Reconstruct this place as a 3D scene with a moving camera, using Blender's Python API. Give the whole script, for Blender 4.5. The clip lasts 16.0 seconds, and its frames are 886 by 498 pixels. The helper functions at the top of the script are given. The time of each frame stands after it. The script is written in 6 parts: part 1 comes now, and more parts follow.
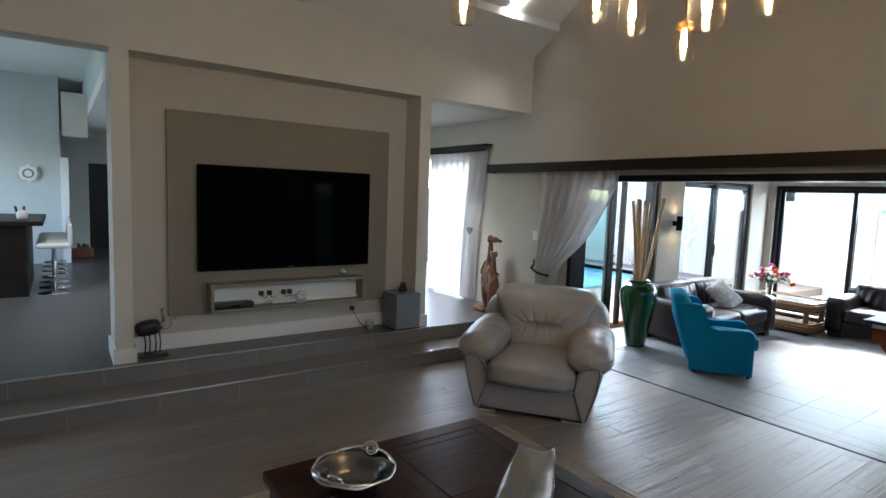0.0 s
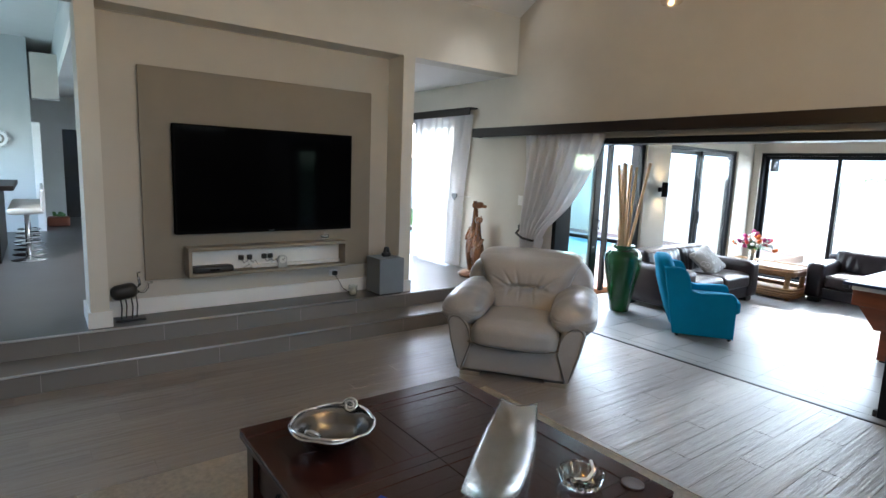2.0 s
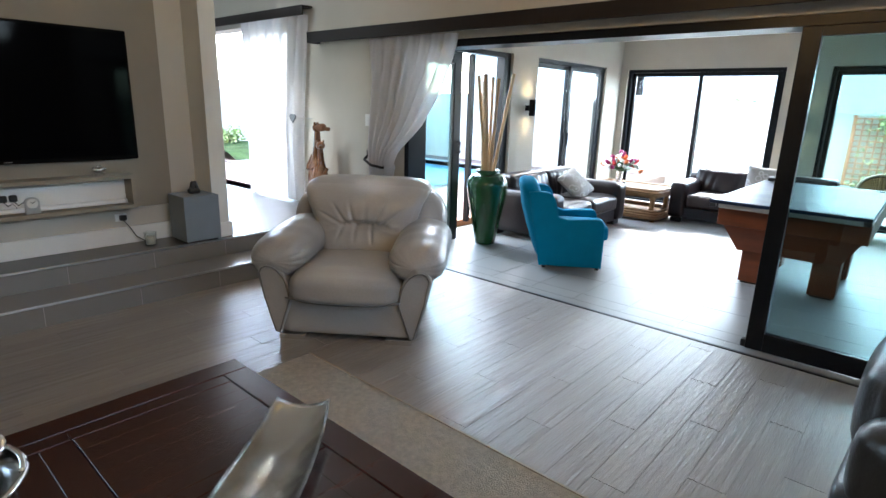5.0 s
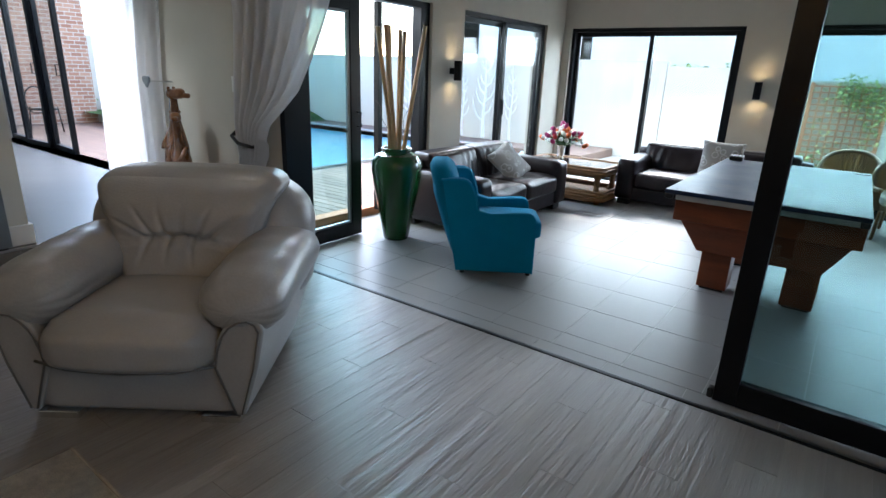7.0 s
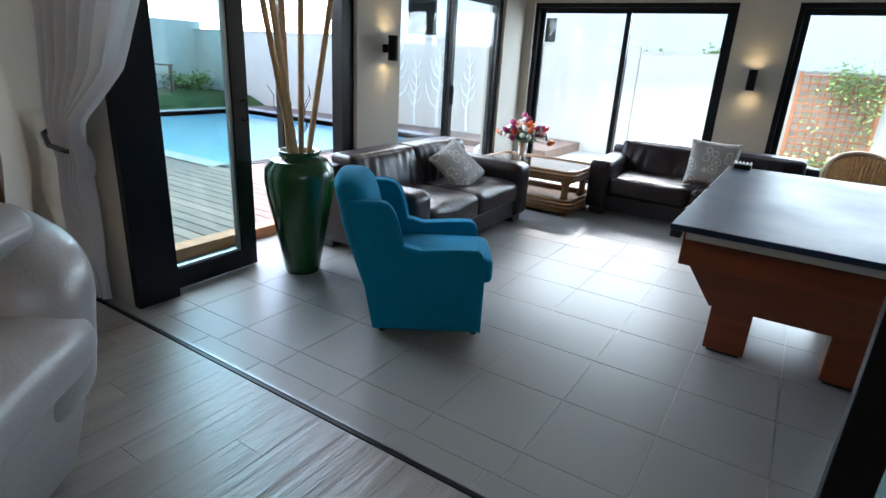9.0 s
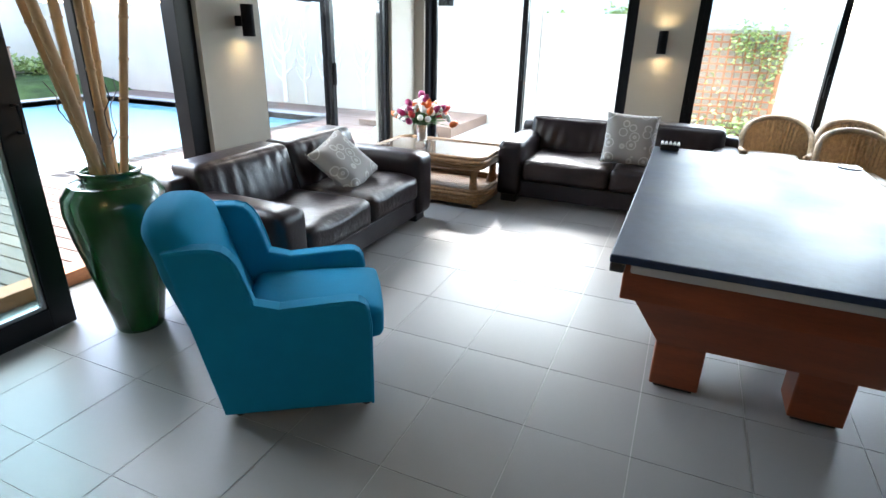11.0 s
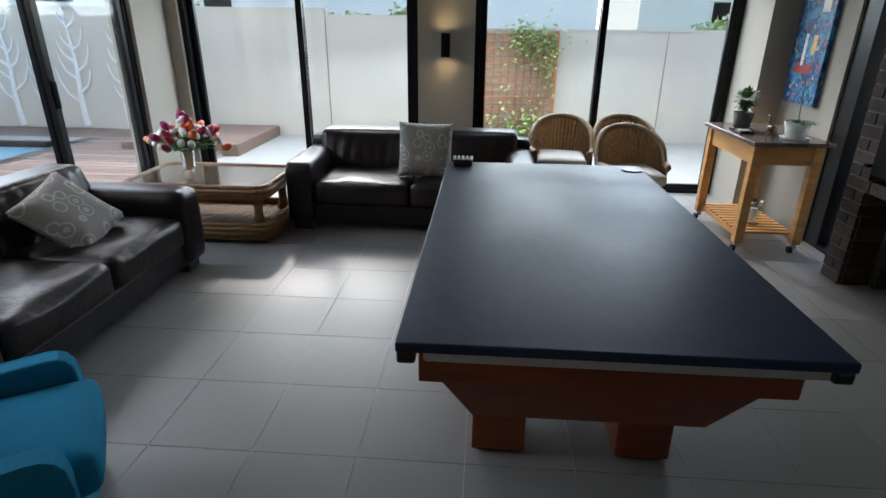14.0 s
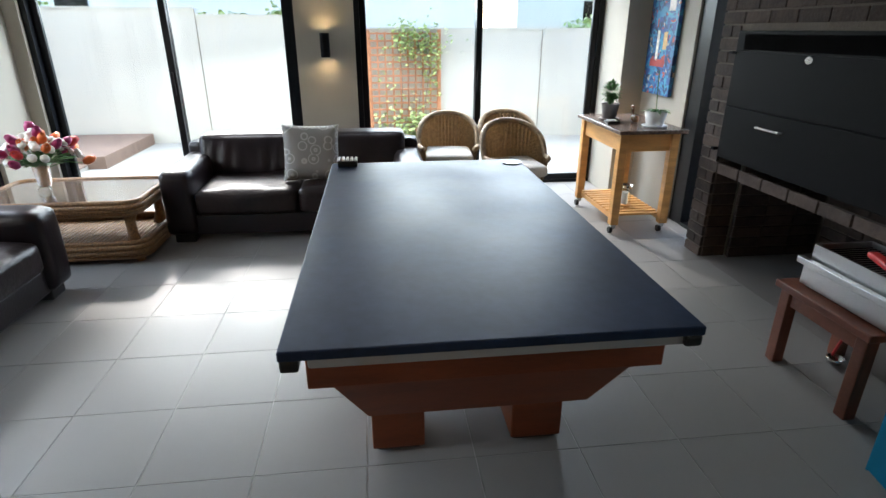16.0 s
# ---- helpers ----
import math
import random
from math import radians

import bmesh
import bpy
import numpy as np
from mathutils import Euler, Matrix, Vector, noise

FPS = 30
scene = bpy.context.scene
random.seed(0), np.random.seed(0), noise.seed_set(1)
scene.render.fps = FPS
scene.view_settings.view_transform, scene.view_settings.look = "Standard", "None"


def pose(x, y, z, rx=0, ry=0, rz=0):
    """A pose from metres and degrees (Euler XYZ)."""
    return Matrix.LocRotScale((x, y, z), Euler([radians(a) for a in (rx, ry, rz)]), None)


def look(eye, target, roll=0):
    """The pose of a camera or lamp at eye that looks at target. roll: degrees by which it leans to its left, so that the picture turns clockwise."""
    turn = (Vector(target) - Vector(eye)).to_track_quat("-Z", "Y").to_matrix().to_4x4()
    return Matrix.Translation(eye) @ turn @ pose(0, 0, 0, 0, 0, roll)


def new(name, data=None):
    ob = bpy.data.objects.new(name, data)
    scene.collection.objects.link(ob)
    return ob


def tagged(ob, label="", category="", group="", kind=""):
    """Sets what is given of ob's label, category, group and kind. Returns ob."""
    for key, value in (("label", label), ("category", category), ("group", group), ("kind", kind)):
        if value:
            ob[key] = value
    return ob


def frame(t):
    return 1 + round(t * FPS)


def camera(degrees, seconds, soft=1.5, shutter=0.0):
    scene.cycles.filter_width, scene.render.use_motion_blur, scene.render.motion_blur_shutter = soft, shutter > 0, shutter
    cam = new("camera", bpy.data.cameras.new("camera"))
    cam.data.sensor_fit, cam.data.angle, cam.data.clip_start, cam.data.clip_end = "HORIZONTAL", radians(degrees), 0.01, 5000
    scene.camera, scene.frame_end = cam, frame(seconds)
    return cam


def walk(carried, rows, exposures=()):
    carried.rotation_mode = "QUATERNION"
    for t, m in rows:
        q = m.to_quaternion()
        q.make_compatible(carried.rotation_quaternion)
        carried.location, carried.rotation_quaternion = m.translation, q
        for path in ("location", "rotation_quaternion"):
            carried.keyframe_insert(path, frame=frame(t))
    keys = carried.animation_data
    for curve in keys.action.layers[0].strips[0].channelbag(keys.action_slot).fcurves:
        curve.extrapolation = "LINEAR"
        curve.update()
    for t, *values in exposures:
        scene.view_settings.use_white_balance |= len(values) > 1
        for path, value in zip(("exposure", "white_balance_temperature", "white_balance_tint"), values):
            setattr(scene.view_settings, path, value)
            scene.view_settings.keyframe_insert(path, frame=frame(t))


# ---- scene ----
cam = camera(78.0, 16.0)
PATH = [
    (0, (0.792, 0.055, 1.768), (1.938, 1.683, 1.574), 2.1),
    (0.5, (0.816, 0.055, 1.744), (1.962, 1.678, 1.512), 2.2),
    (1, (0.833, 0.073, 1.719), (1.986, 1.687, 1.461), 2.2),
    (1.5, (0.85, 0.078, 1.686), (2.012, 1.682, 1.409), 2.2),
    (2, (0.856, 0.086, 1.668), (2.037, 1.674, 1.378), 2.2),
    (2.5, (0.893, 0.088, 1.64), (2.099, 1.654, 1.335), 2.1),
    (3, (0.982, 0.118, 1.61), (2.223, 1.65, 1.273), 2.0),
    (3.5, (1.14, 0.195, 1.58), (2.431, 1.675, 1.203), 1.9),
    (4, (1.314, 0.282, 1.553), (2.669, 1.691, 1.128), 1.7),
    (4.5, (1.531, 0.396, 1.523), (2.942, 1.732, 1.052), 1.6),
    (7, (2.977, 0.909, 1.473), (4.514, 2.031, 0.857), 2.2),
    (7.5, (3.232, 1.028, 1.473), (4.776, 2.132, 0.842), 1.9),
    (8, (3.586, 1.179, 1.423), (5.148, 2.257, 0.792), 2.8),
    (10.5, (4.754, 1.659, 1.467), (6.422, 2.479, 0.729), 1.6),
    (11, (4.947, 1.691, 1.472), (6.652, 2.419, 0.723), 1.4),
    (11.5, (5.14, 1.716, 1.469), (6.886, 2.34, 0.72), 1.3),
    (12, (5.276, 1.713, 1.478), (7.064, 2.202, 0.727), 0.9),
    (12.5, (5.392, 1.707, 1.485), (7.208, 2.084, 0.737), 0.7),
    (13, (5.472, 1.682, 1.501), (7.303, 1.983, 0.754), 0.7),
    (13.5, (5.517, 1.656, 1.506), (7.361, 1.881, 0.764), 0.7),
    (14, (5.533, 1.642, 1.511), (7.387, 1.769, 0.771), 0.6),
    (14.5, (5.531, 1.628, 1.517), (7.389, 1.653, 0.778), 0.4),
    (15, (5.529, 1.61, 1.517), (7.387, 1.543, 0.778), 0.2),
    (15.5, (5.529, 1.587, 1.516), (7.382, 1.442, 0.778), 0.1),
    (16, (5.523, 1.575, 1.517), (7.367, 1.352, 0.775), 0.1),
]
EXPOSURES = [(0, 3.5, 6000, 12), (1.5, 3.95, 5950, 12), (3.5, 4.38, 5900, 11), (4.5, 4.3, 5900, 11), (7, 3.15, 5900, 11), (8, 2.7, 5900, 11), (10.5, 3.65, 6200, 12), (12.5, 2.7, 6350, 13), (13.2, 2.45, 6400, 13), (14, 2.15, 6400, 14), (14.5, 2.25, 6450, 14), (16, 2.9, 6450, 13)]
walk(cam, [(t, look(eye, target, roll)) for t, eye, target, roll in PATH], EXPOSURES)

# ---------- world and light ----------
SUN_AZ, SUN_EL = 70.0, 35.0          # degrees from +y towards +x; height
world = bpy.data.worlds.new("sky")
scene.world = world
world.use_nodes = True
wn = world.node_tree
sky = wn.nodes.new("ShaderNodeTexSky")
sky.sky_type, sky.sun_disc = "NISHITA", False
sky.sun_elevation, sky.sun_rotation = radians(SUN_EL), radians(SUN_AZ)
sky.air_density, sky.dust_density = 1.0, 1.2
wn.links.new(sky.outputs[0], wn.nodes["Background"].inputs[0])
wn.nodes["Background"].inputs[1].default_value = 0.15
sun = new("sun", bpy.data.lights.new("sun", "SUN"))
sun.data.energy, sun.data.angle, sun.data.color = 0.25, radians(3), (1.0, 0.95, 0.88)
sd = Vector((math.sin(radians(SUN_AZ)) * math.cos(radians(SUN_EL)), math.cos(radians(SUN_AZ)) * math.cos(radians(SUN_EL)), math.sin(radians(SUN_EL))))
sun.matrix_world = look((8, 4, 9), Vector((8, 4, 9)) - sd)


def area(name, x, y, z, sx, sy, target, watts, color=(1, 1, 1)):
    ob = new(name, bpy.data.lights.new(name, "AREA"))
    ob.data.shape, ob.data.size, ob.data.size_y, ob.data.energy, ob.data.color = "RECTANGLE", sx, sy, watts, color
    ob.matrix_world = look((x, y, z), target)
    return ob


# added area lamps: extra sky light outside each glazed opening, then two indoor fills
DAY = (0.86, 0.95, 1.0)
area("sky_light_deck_door", 6.85, 5.95, 2.75, 1.8, 2.0, (6.85, 3.2, 0.2), 12, DAY)
area("sky_light_pool_window", 9.5, 5.95, 2.75, 2.4, 2.0, (9.3, 3.2, 0.2), 22, DAY)
area("sky_light_garden_window", 12.5, 3.5, 2.9, 3.0, 3.2, (9.3, 3.2, 0.2), 58, DAY)
area("sky_light_garden_door", 12.5, 0.5, 2.9, 3.0, 3.2, (9.3, 0.6, 0.2), 62, DAY)
area("sky_light_folding_doors", 7.0, 8.4, 3.3, 4.5, 1.4, (4.0, 7.4, 0.4), 45, DAY)
# fill lamp inside the room, wider than the high windows behind the camera
area("back_fill_light", 2.2, -3.95, 2.95, 5.2, 0.8, (2.2, 0, 1.6), 6.5, DAY)
# fill lamp for the kitchen, added at an unseen side opening
area("kitchen_fill_light", -1.9, 9.5, 1.6, 4.0, 1.8, (2.0, 9.5, 1.3), 4, (0.7, 0.9, 1.0))


# ---------- materials ----------
MATS = {}


def mat(name, col, rough=0.6, metal=0.0, var=0.12, scale=4.0, bump=0.0, bscale=60.0, stretch=(1, 1, 1), coat=0.0, rand=0.0, spec=0.5, col2=None, sheen=0.0, rvar=0.05, ior=1.5):
    """A painted, woven or natural surface: a colour that varies at two scales, with fine relief."""
    m = bpy.data.materials.new(name)
    m.use_nodes = True
    nt = m.node_tree
    N, L, b = nt.nodes, nt.links, nt.nodes["Principled BSDF"]
    b.inputs["Metallic"].default_value = metal
    b.inputs["Coat Weight"].default_value = coat
    b.inputs["Specular IOR Level"].default_value = spec
    b.inputs["Sheen Weight"].default_value, b.inputs["IOR"].default_value = sheen, ior
    tc, mp = N.new("ShaderNodeTexCoord"), N.new("ShaderNodeMapping")
    mp.inputs["Scale"].default_value = stretch
    L.new(tc.outputs["Object"], mp.inputs[0])
    if rand:
        o2, ml = N.new("ShaderNodeObjectInfo"), N.new("ShaderNodeVectorMath")
        ml.operation = "SCALE"
        ml.inputs[0].default_value = (31.0, 17.0, 5.0)
        L.new(o2.outputs["Random"], ml.inputs["Scale"]), L.new(ml.outputs[0], mp.inputs["Location"])
    big, fine = N.new("ShaderNodeTexNoise"), N.new("ShaderNodeTexNoise")
    big.inputs["Scale"].default_value, big.inputs["Detail"].default_value = scale, 3
    fine.inputs["Scale"].default_value, fine.inputs["Detail"].default_value = bscale, 4
    L.new(mp.outputs[0], big.inputs["Vector"]), L.new(mp.outputs[0], fine.inputs["Vector"])
    ramp = N.new("ShaderNodeValToRGB")
    c1 = tuple(c * (1 - var) for c in col)
    c2 = col2 or tuple(min(1, c * (1 + var)) for c in col)
    ramp.color_ramp.elements[0].color, ramp.color_ramp.elements[1].color = (*c1, 1), (*c2, 1)
    ramp.color_ramp.elements[0].position, ramp.color_ramp.elements[1].position = 0.3, 0.7
    add = N.new("ShaderNodeMath")
    add.operation = "MULTIPLY_ADD"
    add.inputs[1].default_value = 0.35
    L.new(fine.outputs[0], add.inputs[0])
    sub = N.new("ShaderNodeMath")
    sub.operation = "MULTIPLY_ADD"
    sub.inputs[1].default_value, sub.inputs[2].default_value = 0.8, -0.075
    L.new(big.outputs[0], sub.inputs[0])
    L.new(sub.outputs[0], add.inputs[2])
    last = add.outputs[0]
    if rand:
        oi, ra = N.new("ShaderNodeObjectInfo"), N.new("ShaderNodeMath")
        ra.operation = "MULTIPLY_ADD"
        ra.inputs[1].default_value = rand
        off = N.new("ShaderNodeMath")
        off.operation = "SUBTRACT"
        off.inputs[1].default_value = rand / 2
        L.new(oi.outputs["Random"], ra.inputs[0]), L.new(last, ra.inputs[2]), L.new(ra.outputs[0], off.inputs[0])
        last = off.outputs[0]
    L.new(last, ramp.inputs[0])
    L.new(ramp.outputs[0], b.inputs["Base Color"])
    rr = N.new("ShaderNodeMapRange")
    rr.inputs["To Min"].default_value, rr.inputs["To Max"].default_value = max(0.02, rough - rvar), min(1, rough + rvar)
    L.new(big.outputs[0], rr.inputs[0]), L.new(rr.outputs[0], b.inputs["Roughness"])
    if bump:
        bp = N.new("ShaderNodeBump")
        bp.inputs["Strength"].default_value, bp.inputs["Distance"].default_value = bump, 0.01
        L.new(fine.outputs[0], bp.inputs["Height"]), L.new(bp.outputs[0], b.inputs["Normal"])
    MATS[name] = m
    return m


def glass(name, tint=(1, 1, 1), rough=0.0, thin=True):
    """Window glass: clear with a mirror's share of reflection; thick glass refracts."""
    m = bpy.data.materials.new(name)
    m.use_nodes = True
    nt = m.node_tree
    N, L = nt.nodes, nt.links
    if not thin:
        b = N["Principled BSDF"]
        b.inputs["Base Color"].default_value, b.inputs["Roughness"].default_value = (*tint, 1), rough
        b.inputs["Transmission Weight"].default_value, b.inputs["IOR"].default_value = 1.0, 1.45
        return m
    N.remove(N["Principled BSDF"])
    tr, gl, mx, fr = N.new("ShaderNodeBsdfTransparent"), N.new("ShaderNodeBsdfGlossy"), N.new("ShaderNodeMixShader"), N.new("ShaderNodeLayerWeight")
    tr.inputs[0].default_value = (*tint, 1)
    gl.inputs["Roughness"].default_value = rough
    fr.inputs["Blend"].default_value = 0.5
    pw, sc = N.new("ShaderNodeMath"), N.new("ShaderNodeMath")
    pw.operation, pw.inputs[1].default_value = "POWER", 5.0
    sc.operation, sc.inputs[1].default_value, sc.inputs[2].default_value = "MULTIPLY_ADD", 0.45, 0.035
    L.new(fr.outputs["Facing"], pw.inputs[0]), L.new(pw.outputs[0], sc.inputs[0]), L.new(sc.outputs[0], mx.inputs[0]), L.new(tr.outputs[0], mx.inputs[1]), L.new(gl.outputs[0], mx.inputs[2])
    L.new(mx.outputs[0], N["Material Output"].inputs[0])
    return m


def glow(name, col, strength):
    m = bpy.data.materials.new(name)
    m.use_nodes = True
    b = m.node_tree.nodes["Principled BSDF"]
    b.inputs["Base Color"].default_value = (*col, 1)
    b.inputs["Emission Color"].default_value, b.inputs["Emission Strength"].default_value = (*col, 1), strength
    return m


def ribbed_plank():
    """Vinyl plank: brushed grain with shallow ribs along its length, washed grey over brown."""
    m = mat("grey-brown vinyl plank", (0.245, 0.218, 0.195), 0.36, spec=1.0, ior=1.55, var=0.14, scale=1.6, bscale=3.0, stretch=(1.0, 13, 1), rand=0.30, rvar=0.07)
    N, L, b = m.node_tree.nodes, m.node_tree.links, m.node_tree.nodes["Principled BSDF"]
    tc, oi = N.new("ShaderNodeTexCoord"), N.new("ShaderNodeObjectInfo")
    sh, ad = N.new("ShaderNodeVectorMath"), N.new("ShaderNodeVectorMath")
    sh.operation, ad.operation = "SCALE", "ADD"
    sh.inputs[0].default_value = (13.0, 7.0, 3.0)
    L.new(oi.outputs["Random"], sh.inputs["Scale"]), L.new(tc.outputs["Object"], ad.inputs[0]), L.new(sh.outputs[0], ad.inputs[1])
    last = None
    for sx, sy, strength, dist in ((0.8, 20, 0.8, 0.012), (5.0, 120, 0.8, 0.0045)):
        mp, nz, bp = N.new("ShaderNodeMapping"), N.new("ShaderNodeTexNoise"), N.new("ShaderNodeBump")
        mp.inputs["Scale"].default_value = (sx, sy, 1)
        nz.inputs["Scale"].default_value, nz.inputs["Detail"].default_value = 1.0, 3
        bp.inputs["Strength"].default_value, bp.inputs["Distance"].default_value = strength, dist
        L.new(ad.outputs[0], mp.inputs[0]), L.new(mp.outputs[0], nz.inputs["Vector"]), L.new(nz.outputs[0], bp.inputs["Height"])
        if last:
            L.new(last, bp.inputs["Normal"])
        last = bp.outputs[0]
    L.new(last, b.inputs["Normal"])
    return m


PAINT = mat("warm grey wall paint", (0.50, 0.47, 0.41), 0.7, var=0.03, bump=0.06, bscale=220)
PAINT_LIGHT = mat("pale wall paint", (0.62, 0.60, 0.54), 0.7, var=0.03, bump=0.06, bscale=220)
PAINT_COOL = mat("cool pale paint", (0.52, 0.55, 0.54), 0.7, var=0.03, bump=0.05, bscale=220)
# PAINT_LIGHT darkened: backlit shade of the games room walls, put into the colour
PAINT_BACKLIT = mat("pale wall paint darkened as backlit", (0.36, 0.335, 0.28), 0.75, var=0.03, bump=0.06, bscale=220)
DARKALU = mat("dark anodised aluminium", (0.27, 0.27, 0.275), 0.45, metal=1.0, var=0.1)
# flat black casing colour; on the braai front it paints an opening's shade
DULLBLACK = mat("dull flat black", (0.006, 0.006, 0.006), 0.95, spec=0.0, var=0.2)
PANEL = mat("taupe feature panel", (0.24, 0.21, 0.165), 0.65, var=0.05, bump=0.05, bscale=150)
WHITE = mat("white paint", (0.78, 0.78, 0.76), 0.5, var=0.03)
CEIL = mat("ceiling paint", (0.74, 0.73, 0.70), 0.8, var=0.02)
FRAME = mat("black aluminium", (0.004, 0.005, 0.007), 0.36, spec=0.22, var=0.1)
TILE = mat("grey porcelain tile", (0.25, 0.246, 0.236), 0.37, spec=0.30, var=0.035, scale=1.2, bump=0.015, bscale=140, rand=0.25, rvar=0.015)
GROUT = mat("grout", (0.42, 0.41, 0.39), 0.9, var=0.1)
STEPTILE = mat("grey step tile", (0.19, 0.18, 0.17), 0.3, var=0.05, scale=3, bump=0.02, bscale=90, rand=0.15)
KITCHENTILE = mat("dark grey floor tile", (0.085, 0.082, 0.08), 0.35, var=0.06, scale=2, bump=0.02, bscale=90)
PLANK = ribbed_plank()
GLASS = glass("window glass", (0.95, 0.975, 0.97))
GLASS_T = glass("tinted sliding glass", (0.62, 0.77, 0.77))
ALU = mat("brushed aluminium", (0.55, 0.55, 0.55), 0.3, metal=1.0, var=0.05)
CHROME = mat("chrome", (0.8, 0.8, 0.8), 0.08, metal=1.0, var=0.02)
LEATHER_G = mat("pale grey leather", (0.315, 0.305, 0.297), 0.33, var=0.09, bump=0.12, bscale=90)
LEATHER_B = mat("dark brown leather", (0.0112, 0.0064, 0.0082), 0.33, spec=0.35, var=0.3, scale=5, bump=0.15, bscale=80)
LEATHER_BW = mat("worn brown leather seat", (0.0135, 0.0082, 0.0086), 0.38, spec=0.35, var=0.35, scale=4, bump=0.45, bscale=26, col2=(0.027, 0.017, 0.016))
LEATHER_K = mat("black leather", (0.012, 0.012, 0.013), 0.3, var=0.2, bump=0.12, bscale=90)
TEAL = mat("teal wool felt", (0.005, 0.19, 0.33), 0.9, var=0.08, scale=8, bump=0.2, bscale=350, spec=0.2)
DARKWOOD = mat("dark mahogany", (0.030, 0.0090, 0.0065), 0.25, spec=0.4, var=0.4, scale=3, bump=0.05, bscale=40, stretch=(1, 8, 1))
POOLWOOD = mat("cherry veneer", (0.20, 0.048, 0.014), 0.42, var=0.25, scale=2, bump=0.03, bscale=30, stretch=(1, 1, 8))
# black board; the sky's bluish sheen is put into its base colour
COVER = mat("black table top board", (0.022, 0.037, 0.076), 0.42, spec=0.20, var=0.35, scale=2.2, bump=0.03, bscale=22, rvar=0.16)
PINE = mat("varnished pine", (0.62, 0.33, 0.11), 0.4, var=0.2, scale=3, bscale=30, stretch=(1, 1, 7), bump=0.04)
BRICK = mat("brown clinker brick", (0.046, 0.030, 0.023), 0.9, var=0.45, scale=9, bump=0.5, bscale=45, rand=0.35)
MORTAR = mat("grey mortar", (0.11, 0.09, 0.072), 0.95, var=0.2, bump=0.4, bscale=80)
BLACKMETAL = mat("matt black steel", (0.005, 0.005, 0.0055), 0.6, spec=0.07, var=0.15)
CANE = mat("woven cane", (0.27, 0.185, 0.10), 0.6, var=0.3, scale=30, bump=0.4, bscale=150)
PEWTER = mat("dark pewter", (0.24, 0.235, 0.23), 0.24, metal=1.0, var=0.15, bump=0.05, bscale=20)
RATTAN = mat("rattan", (0.23, 0.118, 0.042), 0.5, var=0.45, scale=70, bump=0.5, bscale=120)
GREENGLAZE = mat("green glazed ceramic", (0.008, 0.062, 0.014), 0.2, var=0.35, scale=5, stretch=(1, 1, 0.3), coat=0.25, bump=0.04, bscale=15)
BAMBOO = mat("bamboo cane", (0.42, 0.27, 0.13), 0.5, var=0.25, scale=6, stretch=(1, 1, 0.4), bump=0.05)
SHEER = mat("white sheer fabric", (0.85, 0.85, 0.86), 0.9, var=0.03, bump=0.1, bscale=300)
RUG = mat("cream woven rug", (0.64, 0.59, 0.51), 0.95, var=0.16, scale=40, bump=0.9, bscale=160)
SCREEN = mat("tv screen", (0.0015, 0.0015, 0.002), 0.05, var=0.05, spec=0.04)
STEEL = mat("polished pewter", (0.74, 0.74, 0.73), 0.2, metal=1.0, var=0.08, bump=0.05, bscale=20)
SPEAKERGREY = mat("slate blue veneer", (0.16, 0.185, 0.21), 0.45, var=0.08)
BOUNDARY = mat("rendered boundary wall", (0.60, 0.565, 0.49), 0.9, var=0.06, scale=1.5, bump=0.1, bscale=120)
HOUSEWHITE = mat("off-white house render", (0.78, 0.75, 0.70), 0.9, var=0.05, scale=0.8, bump=0.1, bscale=90)
DECK = mat("weathered decking", (0.21, 0.135, 0.10), 0.75, var=0.25, scale=2, bscale=30, stretch=(6, 1, 1), bump=0.15, rand=0.4)
CONCRETE = mat("pale paving", (0.33, 0.31, 0.28), 0.85, var=0.1, bump=0.1)


# ---------- mesh helpers ----------
def thing(name, m, label, category, group="", kind=""):
    """An Empty at a thing's base that carries its parts."""
    ob = new(name)
    ob.empty_display_size = 0.1
    ob.matrix_world = m
    return tagged(ob, label, category, group, kind)


def part(name, bm, material, parent=None, label="", smooth=False):
    me = bpy.data.meshes.new(name)
    bm.normal_update()
    bm.to_mesh(me)
    bm.free()
    me.materials.append(material)
    if smooth:
        for p in me.polygons:
            p.use_smooth = True
    ob = new(name, me)
    if parent:
        ob.parent = parent
    if label:
        ob["label"] = label
    return ob


def bx(bm, x0, y0, z0, x1, y1, z1, bev=0.0, seg=2, m=None):
    """Adds a box, with its edges rounded by bev."""
    r = bmesh.ops.create_cube(bm, size=1.0)
    vs = r["verts"]
    for v in vs:
        v.co = Vector((x0 + (v.co.x + .5) * (x1 - x0), y0 + (v.co.y + .5) * (y1 - y0), z0 + (v.co.z + .5) * (z1 - z0)))
    if m:
        for v in vs:
            v.co = m @ v.co
    if bev:
        es = list({e for v in vs for e in v.link_edges})
        bmesh.ops.bevel(bm, geom=es, offset=bev, segments=seg, profile=0.5, affect="EDGES")
    return bm


def box(*a, **k):
    return bx(bmesh.new(), *a, **k)


